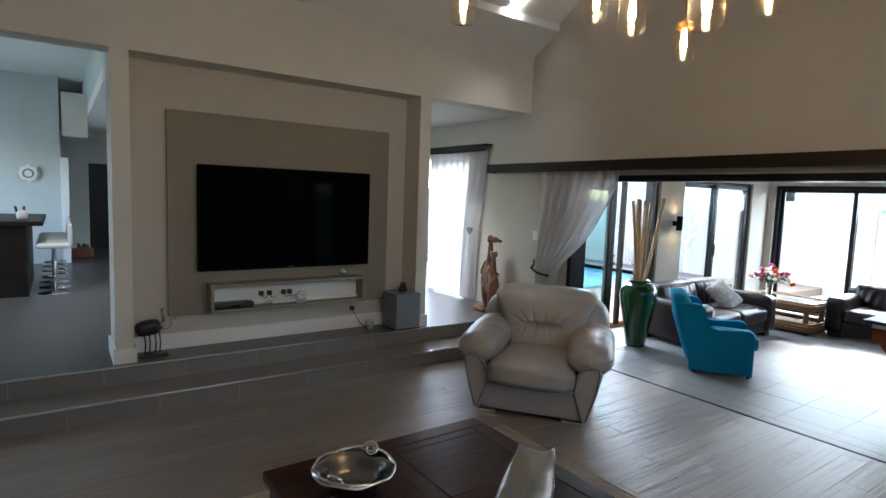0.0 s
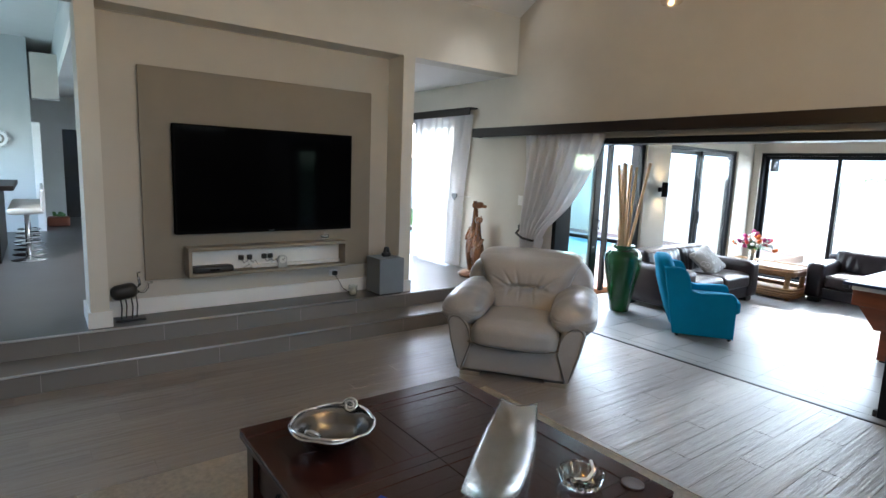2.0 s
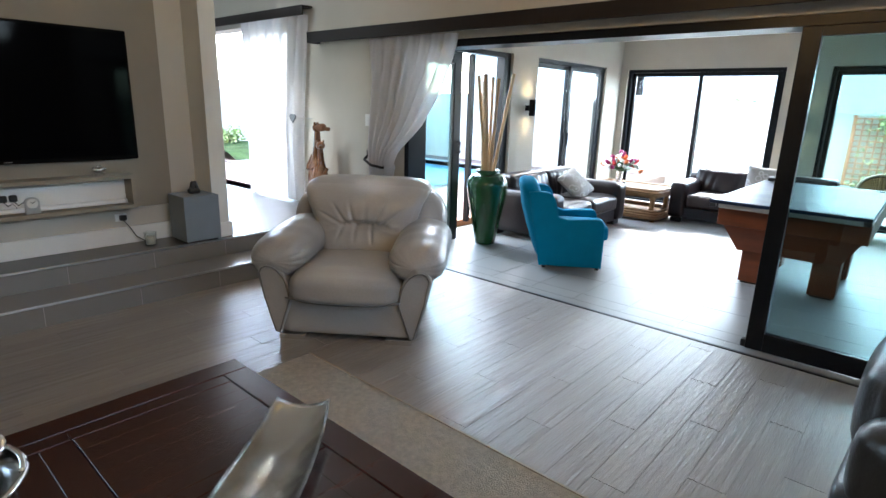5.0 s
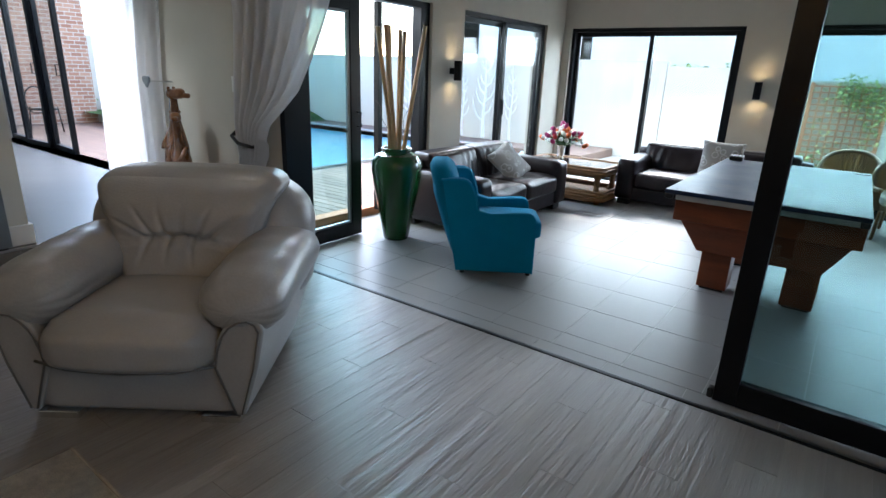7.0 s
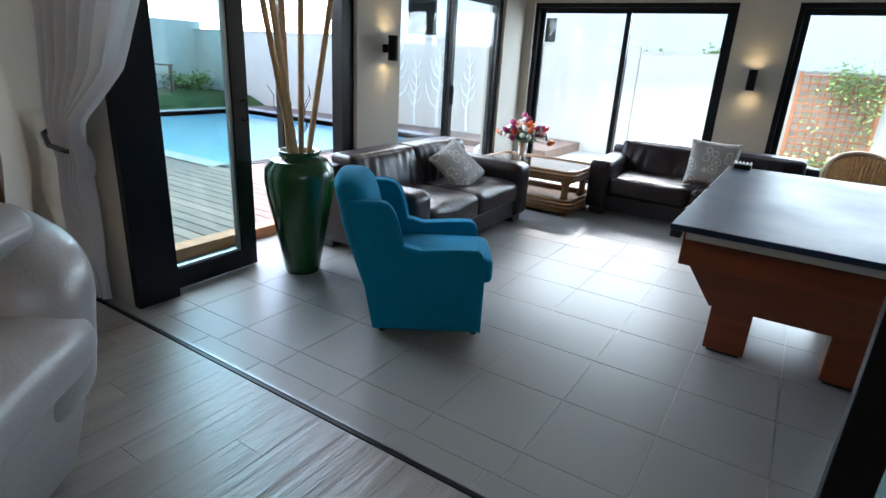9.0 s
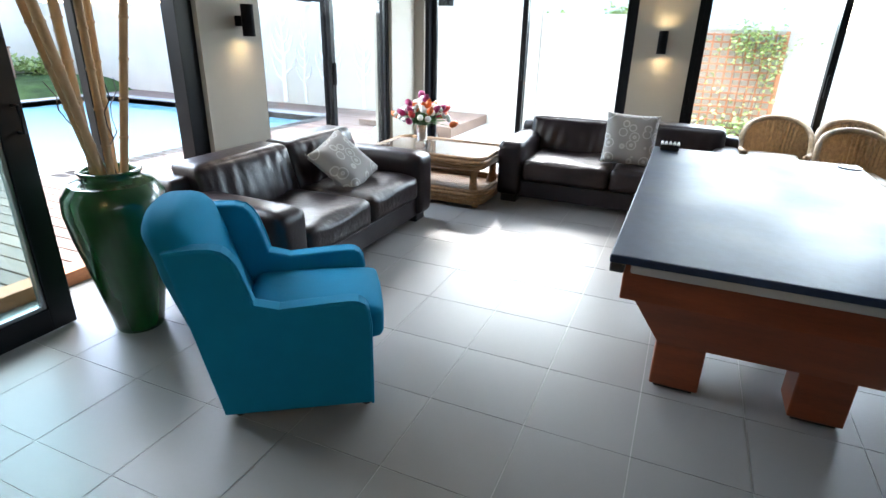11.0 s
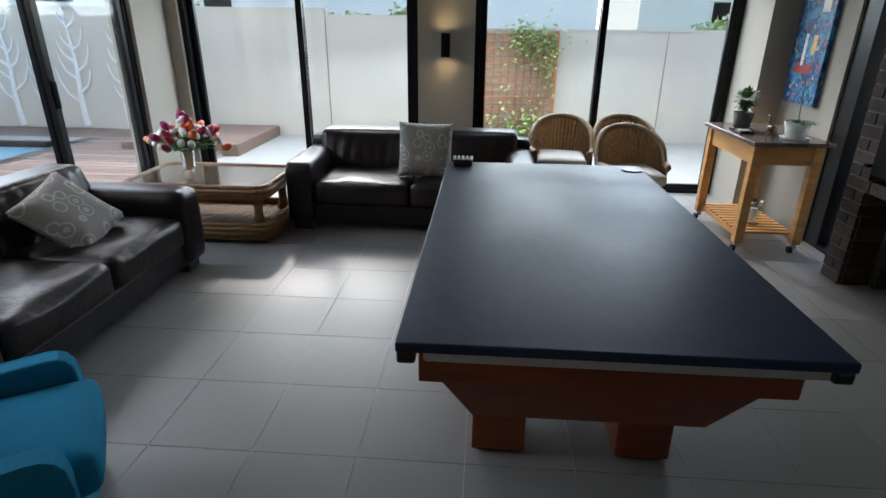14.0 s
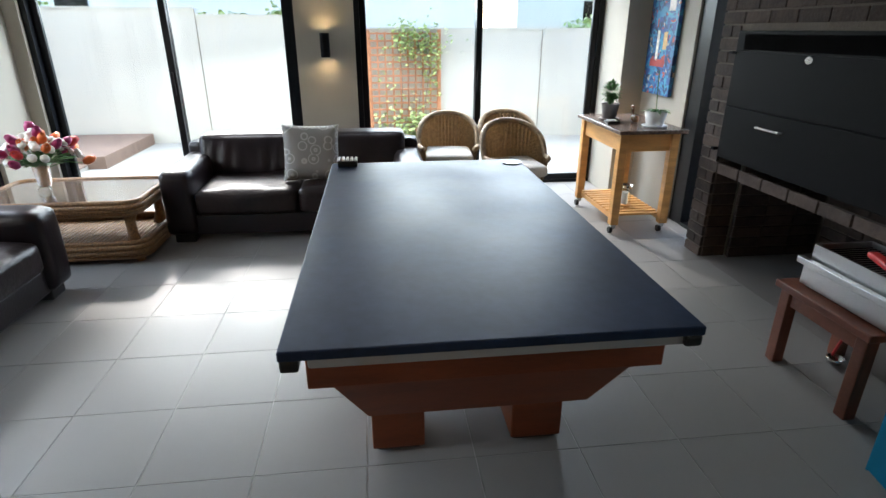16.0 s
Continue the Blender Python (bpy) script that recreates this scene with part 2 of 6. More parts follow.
def lathe(profile, seg=32, bm=None, close=False):
    """A turned shape from (radius, height) pairs."""
    bm = bm or bmesh.new()
    rings = []
    for r, z in profile:
        rings.append([bm.verts.new((r * math.cos(2 * math.pi * k / seg), r * math.sin(2 * math.pi * k / seg), z)) for k in range(seg)] if r > 1e-5 else [bm.verts.new((0, 0, z))])
    for a, b in zip(rings, rings[1:]):
        for k in range(seg):
            q = [a[k % len(a)], a[(k + 1) % len(a)], b[(k + 1) % len(b)], b[k % len(b)]]
            f = list(dict.fromkeys(q))
            if len(f) >= 3:
                bm.faces.new(f)
    return bm


def tube(bm, pts, r, seg=8, r2=None, caps=True):
    """A round bar along points, tapering from r to r2."""
    pts = [Vector(p) for p in pts]
    rings = []
    up = Vector((0, 0, 1))
    for i, p in enumerate(pts):
        d = (pts[min(i + 1, len(pts) - 1)] - pts[max(i - 1, 0)]).normalized()
        a = d.cross(up if abs(d.z) < 0.95 else Vector((1, 0, 0))).normalized()
        b = d.cross(a)
        rr = r if r2 is None else r + (r2 - r) * i / (len(pts) - 1)
        rings.append([bm.verts.new(p + rr * (math.cos(2 * math.pi * k / seg) * a + math.sin(2 * math.pi * k / seg) * b)) for k in range(seg)])
    for A, B in zip(rings, rings[1:]):
        for k in range(seg):
            bm.faces.new((A[k], A[(k + 1) % seg], B[(k + 1) % seg], B[k]))
    if caps:
        bm.faces.new(rings[0][::-1]), bm.faces.new(rings[-1])
    return bm


def soft(sx, sy, sz, r=0.06, puff=(0, 0, 0), n=10, warp=None, bm=None, m=None):
    """An upholstered block centred on its base: rounded edges, bulging faces, bent by warp."""
    tmp = bmesh.new()
    bmesh.ops.create_cube(tmp, size=2.0)
    bmesh.ops.subdivide_edges(tmp, edges=tmp.edges[:], cuts=n, use_grid_fill=True)
    h = Vector((sx / 2, sy / 2, sz / 2))
    for v in tmp.verts:
        u = v.co.copy()
        p = Vector([math.copysign(abs(c) ** 0.75, c) * hh for c, hh in zip(u, h)])
        core = Vector([max(-hh + r, min(hh - r, c)) for c, hh in zip(p, h)])
        d = p - core
        if d.length > r:
            d = d.normalized() * r
        p = core + d
        for k in range(3):
            a, b = (k + 1) % 3, (k + 2) % 3
            if abs(u[k]) > 0.99:
                p[k] += math.copysign(puff[k] * (1 - u[a] ** 2) * (1 - u[b] ** 2), u[k])
        p.z += sz / 2
        if warp:
            p = warp(p, u)
        v.co = m @ p if m else p
    if bm is None:
        return tmp
    me = bpy.data.meshes.new("block")
    tmp.to_mesh(me)
    tmp.free()
    bm.from_mesh(me)
    bpy.data.meshes.remove(me)
    return bm


def sheet(nx, ny, fn, bm=None, thick=0.0):
    """A grid of (nx+1) x (ny+1) points given by fn(u, v)."""
    bm = bm or bmesh.new()
    g = [[bm.verts.new(fn(i / nx, j / ny)) for j in range(ny + 1)] for i in range(nx + 1)]
    for i in range(nx):
        for j in range(ny):
            bm.faces.new((g[i][j], g[i + 1][j], g[i + 1][j + 1], g[i][j + 1]))
    if thick:
        bmesh.ops.solidify(bm, geom=bm.faces[:], thickness=thick)
    return bm


def wall(name, axis, at, thick, a0, a1, z0, z1, holes, material, label):
    """A wall along an axis with its face at `at`, cut by holes (a0, a1, z0, z1)."""
    bm = bmesh.new()
    cuts = sorted({a0, a1, *[h[0] for h in holes], *[h[1] for h in holes]})
    for c0, c1 in zip(cuts, cuts[1:]):
        mid = (c0 + c1) / 2
        spans, low = [], z0
        for h in sorted(holes, key=lambda q: q[2]):
            if h[0] < mid < h[1]:
                spans.append((low, h[2]))
                low = h[3]
        spans.append((low, z1))
        for s0, s1 in spans:
            if s1 - s0 > 1e-4:
                if axis == "y":
                    bx(bm, at, c0, s0, at + thick, c1, s1)
                else:
                    bx(bm, c0, at, s0, c1, at + thick, s1)
    bmesh.ops.remove_doubles(bm, verts=bm.verts[:], dist=1e-5)
    seen = {}
    for f in bm.faces:
        seen.setdefault(tuple(round(c, 4) for c in f.calc_center_median()), []).append(f)
    bmesh.ops.delete(bm, geom=[f for fs in seen.values() if len(fs) > 1 for f in fs], context="FACES")
    return tagged(part(name, bm, material), label, "wall", kind="structure")


# ---------- the plan ----------
XW, XO = 5.62, 5.86          # wall between lounge and pool room
YL = 4.72                    # pool room, pool side wall
XF = 11.05                   # pool room, far wall
YR = -0.90                   # pool room, fireplace side wall
YB = 5.12                    # bulkhead over the steps
ZP = 0.30                    # raised floor
ZC = 2.60                    # pool room ceiling
HEAD = 2.15

# ---------- structure ----------
def floor_slab(name, x0, y0, x1, y1, z, material, label):
    return tagged(part(name, box(x0, y0, z - 0.2, x1, y1, z), material), label, "floor", kind="structure")


ground = tagged(part("ground", sheet(8, 8, lambda u, v: Vector((-900 + 1800 * u, -900 + 1800 * v, -0.25))), mat("dry lawn", (0.12, 0.15, 0.06), 0.95, var=0.4, scale=0.6, bump=0.5)), "flat garden ground reaching the horizon", "ground", kind="structure")
floor_lounge = floor_slab("floor_lounge", -2.0, -4.0, 5.53, 5.0, -0.003, PLANK, "grey-brown wood-look vinyl plank floor of the lounge")
floor_pool = floor_slab("floor_games", 5.53, -2.2, 11.3, 4.96, -0.0012, GROUT, "large grey porcelain floor tiles with thin pale grout")
step_low = floor_slab("floor_step", -2.0, 4.68, 5.62, 5.10, 0.15, STEPTILE, "lower grey tiled step with a metal edge")
floor_raised = floor_slab("floor_raised", -2.0, 5.045, 5.86, 15.0, ZP, KITCHENTILE, "raised grey tiled floor behind the steps")

wall_mid = wall("wall_divide", "y", XW, XO - XW, -4.0, 15.0, -0.2, 7.0, [(-2.0, 4.40, -0.2, 2.05), (6.35, 11.0, ZP, 2.36)], PAINT, "warm grey painted wall with wide sliding door opening")
wall_left = wall("wall_pool_side", "x", YL, 0.22, XO, XF + 0.22, -0.2, 2.9, [(5.95, 7.86, -0.2, HEAD), (8.45, 10.50, -0.2, HEAD)], PAINT_BACKLIT, "pale painted wall with glazed openings to the deck")
wall_far = wall("wall_garden_side", "y", XF, 0.22, YR - 0.22, YL, -0.2, 2.9, [(2.28, 4.60, -0.2, HEAD), (-0.68, 1.74, -0.2, HEAD)], PAINT_BACKLIT, "pale painted wall with two wide glazed doors")
wall_right = wall("wall_fire_side", "x", YR - 0.22, 0.22, XO, XF, -0.2, 2.9, [(9.16, 9.78, -0.2, HEAD), (7.25, 8.95, -0.2, 0.74)], PAINT_BACKLIT, "pale painted wall beside the brick fireplace")
ceil_games = tagged(part("ceiling_games", box(XO, -1.12, ZC, XF, YL, ZC + 0.15), CEIL), "flat white ceiling of the games room", "ceiling", kind="structure")

# unseen eave, added to cut the sun that enters from the pool side
tagged(part("ceiling_eave", box(XO, YL + 0.22, 2.78, XF + 0.2, 5.55, 2.9), CEIL), "unseen white eave over the pool side doors, added to trim the sun", "eave", kind="structure")
# bulkhead, niche and pillars of the television wall
bm = bmesh.new()
bx(bm, -2.0, YB, 2.82, XW, YB + 0.25, 4.2)
bulkhead = tagged(part("wall_bulkhead", bm, PAINT_LIGHT), "pale painted bulkhead spanning the raised floor's edge", "wall", kind="structure")
niche = thing("wall_tv_niche", pose(0, 0, 0), "pale painted niche wall holding the television panel", "wall", kind="structure")
part("pier", box(1.14, YB, ZP, 1.27, 5.60, 2.82), PAINT_LIGHT, niche)
part("pier", box(4.0, YB, ZP, 4.14, 5.60, 2.82), PAINT_LIGHT, niche)
part("back", box(1.27, 5.42, ZP, 4.0, 5.60, 2.82), PAINT, niche)
part("feature_panel", box(1.57, 5.38, 0.60, 3.77, 5.42, 2.43, bev=0.004), PANEL, niche, "taupe painted feature panel")
tagged(part("ceiling_kitchen", box(-2.0, YB + 0.25, 3.60, 1.20, 15.0, 3.75), CEIL), "flat white ceiling over the kitchen", "ceiling", kind="structure")
tagged(part("wall_ceiling_drop", box(1.20, YB + 0.25, 2.97, 1.30, 15.0, 3.75), PAINT_COOL), "pale upstand between the two ceiling heights", "wall", kind="structure")
ceil_raised = tagged(part("ceiling_raised", box(1.20, YB + 0.25, 2.82, XW, 15.0, 2.97), CEIL), "flat white ceiling over the raised floor", "ceiling", kind="structure")
bm = bmesh.new()
for y0, z0, y1, z1 in ((YB + 0.05, 3.46, 4.72, 3.72), (4.72, 3.80, 0.4, 6.70), (0.4, 6.70, -4.1, 3.6)):
    vs = [bm.verts.new(p) for p in ((-2, y0, z0), (XW, y0, z0), (XW, y1, z1), (-2, y1, z1))]
    ws = [bm.verts.new(v.co + Vector((0, 0, 0.12))) for v in vs]
    for q in ((0, 1, 2, 3),):
        bm.faces.new([vs[k] for k in q]), bm.faces.new([ws[k] for k in q[::-1]])
    for k in range(4):
        bm.faces.new((vs[k], ws[k], ws[(k + 1) % 4], vs[(k + 1) % 4]))
ceil_lounge = tagged(part("ceiling_lounge", bm, CEIL), "white vaulted ceiling of the lounge", "ceiling", kind="structure")
wall_back = wall("wall_back", "x", -4.2, 0.2, -2.0, XO, -0.2, 4.2, [(2.9, 3.72, 2.5, 3.3), (3.85, 4.7, 2.5, 3.3)], PAINT, "warm grey back wall with high windows")
# the opening on the kitchen side is unseen, added to let light in
wall_west = wall("wall_west", "y", -2.2, 0.2, -4.2, 15.0, -0.2, 7.0, [(7.5, 11.5, 0.7, 2.5)], PAINT, "warm grey side wall")
wall_end = wall("wall_kitchen_end", "x", 14.8, 0.2, -2.0, XW, ZP, 2.85, [], PAINT_COOL, "cool pale kitchen end wall")

# more materials
def cloth_sheer():
    m = bpy.data.materials.new("sheer voile")
    m.use_nodes = True
    N, L = m.node_tree.nodes, m.node_tree.links
    N.remove(N["Principled BSDF"])
    d, t, c = N.new("ShaderNodeBsdfDiffuse"), N.new("ShaderNodeBsdfTranslucent"), N.new("ShaderNodeBsdfTransparent")
    a, b = N.new("ShaderNodeMixShader"), N.new("ShaderNodeMixShader")
    d.inputs[0].default_value = t.inputs[0].default_value = (0.72, 0.72, 0.74, 1)
    a.inputs[0].default_value, b.inputs[0].default_value = 0.38, 0.07
    L.new(d.outputs[0], a.inputs[1]), L.new(t.outputs[0], a.inputs[2])
    L.new(a.outputs[0], b.inputs[1]), L.new(c.outputs[0], b.inputs[2]), L.new(b.outputs[0], N["Material Output"].inputs[0])
    return m


def patterned(name, kind):
    """Printed surfaces: circles on cushion cloth, a painted canvas, coursed brick, still water."""
    m = bpy.data.materials.new(name)
    m.use_nodes = True
    N, L = m.node_tree.nodes, m.node_tree.links
    b = N["Principled BSDF"]
    tc = N.new("ShaderNodeTexCoord")
    if kind == "circles":
        vo, rp = N.new("ShaderNodeTexVoronoi"), N.new("ShaderNodeValToRGB")
        vo.inputs["Scale"].default_value, vo.inputs["Randomness"].default_value = 11, 0.55
        L.new(tc.outputs["Object"], vo.inputs["Vector"]), L.new(vo.outputs["Distance"], rp.inputs[0])
        e = rp.color_ramp.elements
        lo, hi = (0.30, 0.29, 0.27, 1), (0.52, 0.51, 0.48, 1)
        e[0].position, e[0].color, e[1].position, e[1].color = 0.0, lo, 1.0, lo
        for p, c in ((0.16, lo), (0.19, hi), (0.22, hi), (0.25, lo), (0.40, lo), (0.43, hi), (0.47, hi), (0.50, lo)):
            e.new(p).color = c
        L.new(rp.outputs[0], b.inputs["Base Color"])
        b.inputs["Roughness"].default_value = 0.85
    elif kind == "canvas":
        vo, rp, nz, mx = N.new("ShaderNodeTexVoronoi"), N.new("ShaderNodeValToRGB"), N.new("ShaderNodeTexNoise"), N.new("ShaderNodeVectorMath")
        vo.inputs["Scale"].default_value, nz.inputs["Scale"].default_value = 30, 7
        vo.distance = "CHEBYCHEV"
        mx.operation = "MULTIPLY_ADD"
        mx.inputs[1].default_value = (0.25, 0.25, 0.25)
        L.new(tc.outputs["Object"], nz.inputs["Vector"]), L.new(nz.outputs["Color"], mx.inputs[0]), L.new(tc.outputs["Object"], mx.inputs[2])
        L.new(mx.outputs[0], vo.inputs["Vector"])
        sp = N.new("ShaderNodeSeparateColor")
        L.new(vo.outputs["Color"], sp.inputs[0]), L.new(sp.outputs[0], rp.inputs[0])
        rp.color_ramp.interpolation = "CONSTANT"
        e = rp.color_ramp.elements
        e[0].color, e[1].color, e[1].position = (0.01, 0.06, 0.22, 1), (0.02, 0.12, 0.30, 1), 0.9
        for p, c in ((0.3, (0.02, 0.22, 0.42, 1)), (0.5, (0.0, 0.03, 0.09, 1)), (0.68, (0.42, 0.38, 0.32, 1)), (0.73, (0.02, 0.16, 0.34, 1)), (0.80, (0.03, 0.28, 0.42, 1)), (0.87, (0.36, 0.05, 0.03, 1))):
            e.new(p).color = c
        L.new(rp.outputs[0], b.inputs["Base Color"])
        b.inputs["Roughness"].default_value = 0.5
    elif kind == "brickwork":
        bt, mp = N.new("ShaderNodeTexBrick"), N.new("ShaderNodeMapping")
        mp.inputs["Rotation"].default_value = (radians(90), 0, 0)
        L.new(tc.outputs["Object"], mp.inputs[0]), L.new(mp.outputs[0], bt.inputs["Vector"])
        bt.inputs["Color1"].default_value, bt.inputs["Color2"].default_value, bt.inputs["Mortar"].default_value = (0.30, 0.14, 0.09, 1), (0.42, 0.24, 0.16, 1), (0.5, 0.45, 0.38, 1)
        bt.inputs["Scale"].default_value, bt.inputs["Brick Width"].default_value, bt.inputs["Row Height"].default_value = 1.0, 0.23, 0.085
        bt.inputs["Mortar Size"].default_value = 0.008
        L.new(bt.outputs[0], b.inputs["Base Color"])
        b.inputs["Roughness"].default_value = 0.9
    elif kind == "water":
        b.inputs["Base Color"].default_value, b.inputs["Roughness"].default_value = (0.26, 0.50, 0.58, 1), 0.08
        nz, bp = N.new("ShaderNodeTexNoise"), N.new("ShaderNodeBump")
        nz.inputs["Scale"].default_value, bp.inputs["Strength"].default_value = 3, 0.15
        L.new(tc.outputs["Object"], nz.inputs["Vector"]), L.new(nz.outputs[0], bp.inputs["Height"]), L.new(bp.outputs[0], b.inputs["Normal"])
    return m


VOILE = cloth_sheer()
CUSHION = patterned("circle-print cushion cloth", "circles")
CANVAS = patterned("bright harbour painting", "canvas")
BRICKWORK = patterned("red-brown brickwork", "brickwork")
WATER = patterned("clear pool water", "water")
CLEAR = glass("clear thick glass", (0.97, 0.97, 0.96), 0.0, thin=False)
JARGLASS = glass("jar glass", (0.96, 0.92, 0.84), 0.02)
CREAM = mat("cream leather", (0.62, 0.58, 0.50), 0.45, var=0.06, bump=0.1, bscale=80)
OFFWHITE = mat("off-white cushion cloth", (0.62, 0.60, 0.56), 0.9, var=0.06, bump=0.3, bscale=250)
CARVED = mat("polished carved wood", (0.13, 0.045, 0.015), 0.28, var=0.6, scale=6, stretch=(1, 1, 0.35), coat=0.4, col2=(0.30, 0.13, 0.05))
LEAF = mat("leaf green", (0.065, 0.17, 0.045), 0.55, var=0.5, scale=9)
# yellow-green leaf paled further, with the sunny glare put into the colour
LEAF3 = mat("sunlit hedge leaf", (0.34, 0.42, 0.15), 0.6, var=0.4, scale=6)
LEAF2 = mat("yellow-green creeper leaf", (0.14, 0.20, 0.05), 0.6, var=0.5, scale=6)
TRELLIS = mat("orange-stained trellis wood", (0.50, 0.20, 0.09), 0.7, var=0.2, scale=6, stretch=(1, 1, 4))
GRANITE = mat("brown speckled granite", (0.16, 0.12, 0.10), 0.2, var=0.6, scale=40, bscale=120)
TERRA = mat("dark clay pot", (0.10, 0.085, 0.08), 0.7, var=0.2)
BENCHWOOD = mat("weathered bench timber", (0.24, 0.15, 0.10), 0.7, var=0.3, scale=5, stretch=(6, 1, 1), bump=0.2)
STOOLWOOD = mat("red-brown stool wood", (0.17, 0.055, 0.03), 0.4, var=0.3, scale=4, stretch=(1, 5, 1))
BULB = glow("warm filament", (1.0, 0.62, 0.25), 24.0)
PELMET = mat("near-black stained wood", (0.013, 0.008, 0.006), 0.45, spec=0.3, var=0.3, scale=3, stretch=(1, 0.3, 5), bump=0.05)
DOWN = glow("downlight lens", (1.0, 0.97, 0.9), 18.0)
SCONCEGLOW = glow("sconce lens", (1.0, 0.75, 0.4), 10.0)
BRASS = mat("brass lid", (0.45, 0.30, 0.10), 0.3, metal=1.0)
PLASTIC_K = mat("black plastic", (0.012, 0.012, 0.012), 0.4, var=0.1)
BROWNLAM = mat("dark wood counter", (0.06, 0.035, 0.025), 0.4, var=0.25, scale=3, stretch=(5, 1, 1))


def quadlegs(t, xs, ys, z0, z1, r, material, name="leg", bev=0.006):
    for x in xs:
        for y in ys:
            part(name, box(x - r, y - r, z0, x + r, y + r, z1, bev=bev), material, t)


# ---------- television wall ----------
tv = thing("television", pose(2.66, 5.36, 1.005), "large black flat-screen television mounted on the feature panel", "television")
part("casing", box(-0.85, -0.055, 0, 0.85, 0.02, 0.965, bev=0.008), DULLBLACK, tv)
part("screen", box(-0.83, -0.058, 0.03, 0.83, -0.054, 0.945), SCREEN, tv, "glossy black screen")
part("badge", box(-0.025, -0.0605, 0.011, 0.025, -0.0575, 0.016), DARKALU, tv, "small silver maker's mark")

sh = thing("wall_shelf", pose(2.66, 5.38, 0.625), "long grey-framed open box shelf with white back", "shelf")
for n, a in (("top", (-0.77, -0.17, 0.235, 0.77, 0, 0.265)), ("bottom", (-0.77, -0.17, 0, 0.77, 0, 0.03)), ("side", (-0.77, -0.17, 0.03, -0.74, 0, 0.235)), ("side", (0.74, -0.17, 0.03, 0.77, 0, 0.235))):
    part(n, box(*a, bev=0.002), PANEL, sh)
part("back", box(-0.74, -0.012, 0.03, 0.74, -0.002, 0.235), WHITE, sh, "white back board")
dec = thing("decoder", pose(2.10, 5.28, 0.655), "black satellite decoder lying in the wall shelf", "decoder")
part("case", soft(0.36, 0.12, 0.062, 0.02, n=6), PLASTIC_K, dec, smooth=True)
part("display", box(-0.03, -0.062, 0.02, 0.05, -0.0595, 0.035), SCREEN, dec)
ck = thing("desk_clock", pose(2.745, 5.25, 0.655), "small silver arched desk clock with a white dial", "clock")
bm = box(-0.045, -0.012, 0, 0.045, 0.012, 0.075, bev=0.004)
part("frame", bm, ALU, ck)
bm = lathe([(0, -0.012), (0.045, -0.012), (0.045, 0.012), (0, 0.012)], 28)
bmesh.ops.transform(bm, matrix=pose(0, 0, 0.078, 90, 0, 0), verts=bm.verts)
part("arch", bm, ALU, ck)
bm = lathe([(0, 0.013), (0.034, 0.013), (0.034, 0.016), (0, 0.016)], 28)
bmesh.ops.transform(bm, matrix=pose(0, 0, 0.075, 90, 0, 0), verts=bm.verts)
part("dial", bm, WHITE, ck)
bm = bmesh.new()
tube(bm, [(0, -0.018, 0.075), (0.018, -0.018, 0.092)], 0.0018, 6), tube(bm, [(0, -0.018, 0.075), (-0.012, -0.018, 0.09)], 0.0022, 6)
part("clock_hand", bm, PLASTIC_K, ck)
sb = thing("light_bar", pose(2.93, 5.33, 0.655), "slim white bar lying along the shelf", "bar")
part("tube", box(-0.46, -0.02, 0, 0.46, 0.02, 0.035, bev=0.012), WHITE, sb)
part("end_cap", box(0.44, -0.021, 0, 0.465, 0.021, 0.036, bev=0.008), ALU, sb)
for x0 in (2.38, 2.46, 2.60, 2.66):
    pg = thing("power_plug", pose(x0, 5.345, 0.76), "black power plug in the shelf's back", "plug", "plugs in the shelf")
    part("body", box(-0.024, -0.01, -0.024, 0.024, 0.024, 0.024, bev=0.009), PLASTIC_K, pg)
    bm = bmesh.new()
    tube(bm, [(0, -0.008, -0.02), (0.02, -0.02, -0.05), (0.05, -0.02, -0.03), (0.07, -0.015, -0.07), (0.02, -0.01, -0.095)], 0.004, 6)
    part("cord", bm, PLASTIC_K, pg)
fg = thing("bird_figurine", pose(3.21, 5.30, 0.89), "small pair of silver birds standing on the shelf", "figurine")
bm = bmesh.new()
for sx in (-0.025, 0.03):
    soft(0.055, 0.03, 0.03, 0.014, n=4, bm=bm, m=pose(sx, 0, 0.03, 0, 20 if sx < 0 else -20, 0))
    tube(bm, [(sx, 0, 0), (sx, 0, 0.035)], 0.003, 6)
    soft(0.022, 0.02, 0.02, 0.009, n=3, bm=bm, m=pose(sx + (0.02 if sx < 0 else -0.02), 0, 0.058))
part("body", bm, CHROME, fg, smooth=True)

sp = thing("subwoofer", pose(3.86, 5.17, ZP), "slate-grey boxy subwoofer speaker on the raised floor", "speaker")
part("cabinet", box(-0.15, -0.15, 0.02, 0.15, 0.15, 0.40, bev=0.006), SPEAKERGREY, sp)
part("base", box(-0.13, -0.13, 0, 0.13, 0.13, 0.02), PLASTIC_K, sp)
fg = thing("seated_figurine", pose(3.87, 5.17, ZP + 0.40), "small dark bronze abstract figure on the speaker", "figurine")
bm = soft(0.10, 0.06, 0.05, 0.02, n=4)
soft(0.035, 0.04, 0.09, 0.015, n=4, bm=bm, m=pose(-0.025, 0, 0.02, 0, 15, 0)), soft(0.035, 0.04, 0.09, 0.015, n=4, bm=bm, m=pose(0.03, 0, 0.02, 0, -15, 0))
part("body", bm, PLASTIC_K, fg, smooth=True)

os_ = thing("ostrich_sculpture", pose(1.43, 5.25, ZP), "dark metal sculpture of two long-necked ostriches", "sculpture")
part("base", box(-0.11, -0.05, 0, 0.11, 0.05, 0.018, bev=0.003), PLASTIC_K, os_)
bm = bmesh.new()
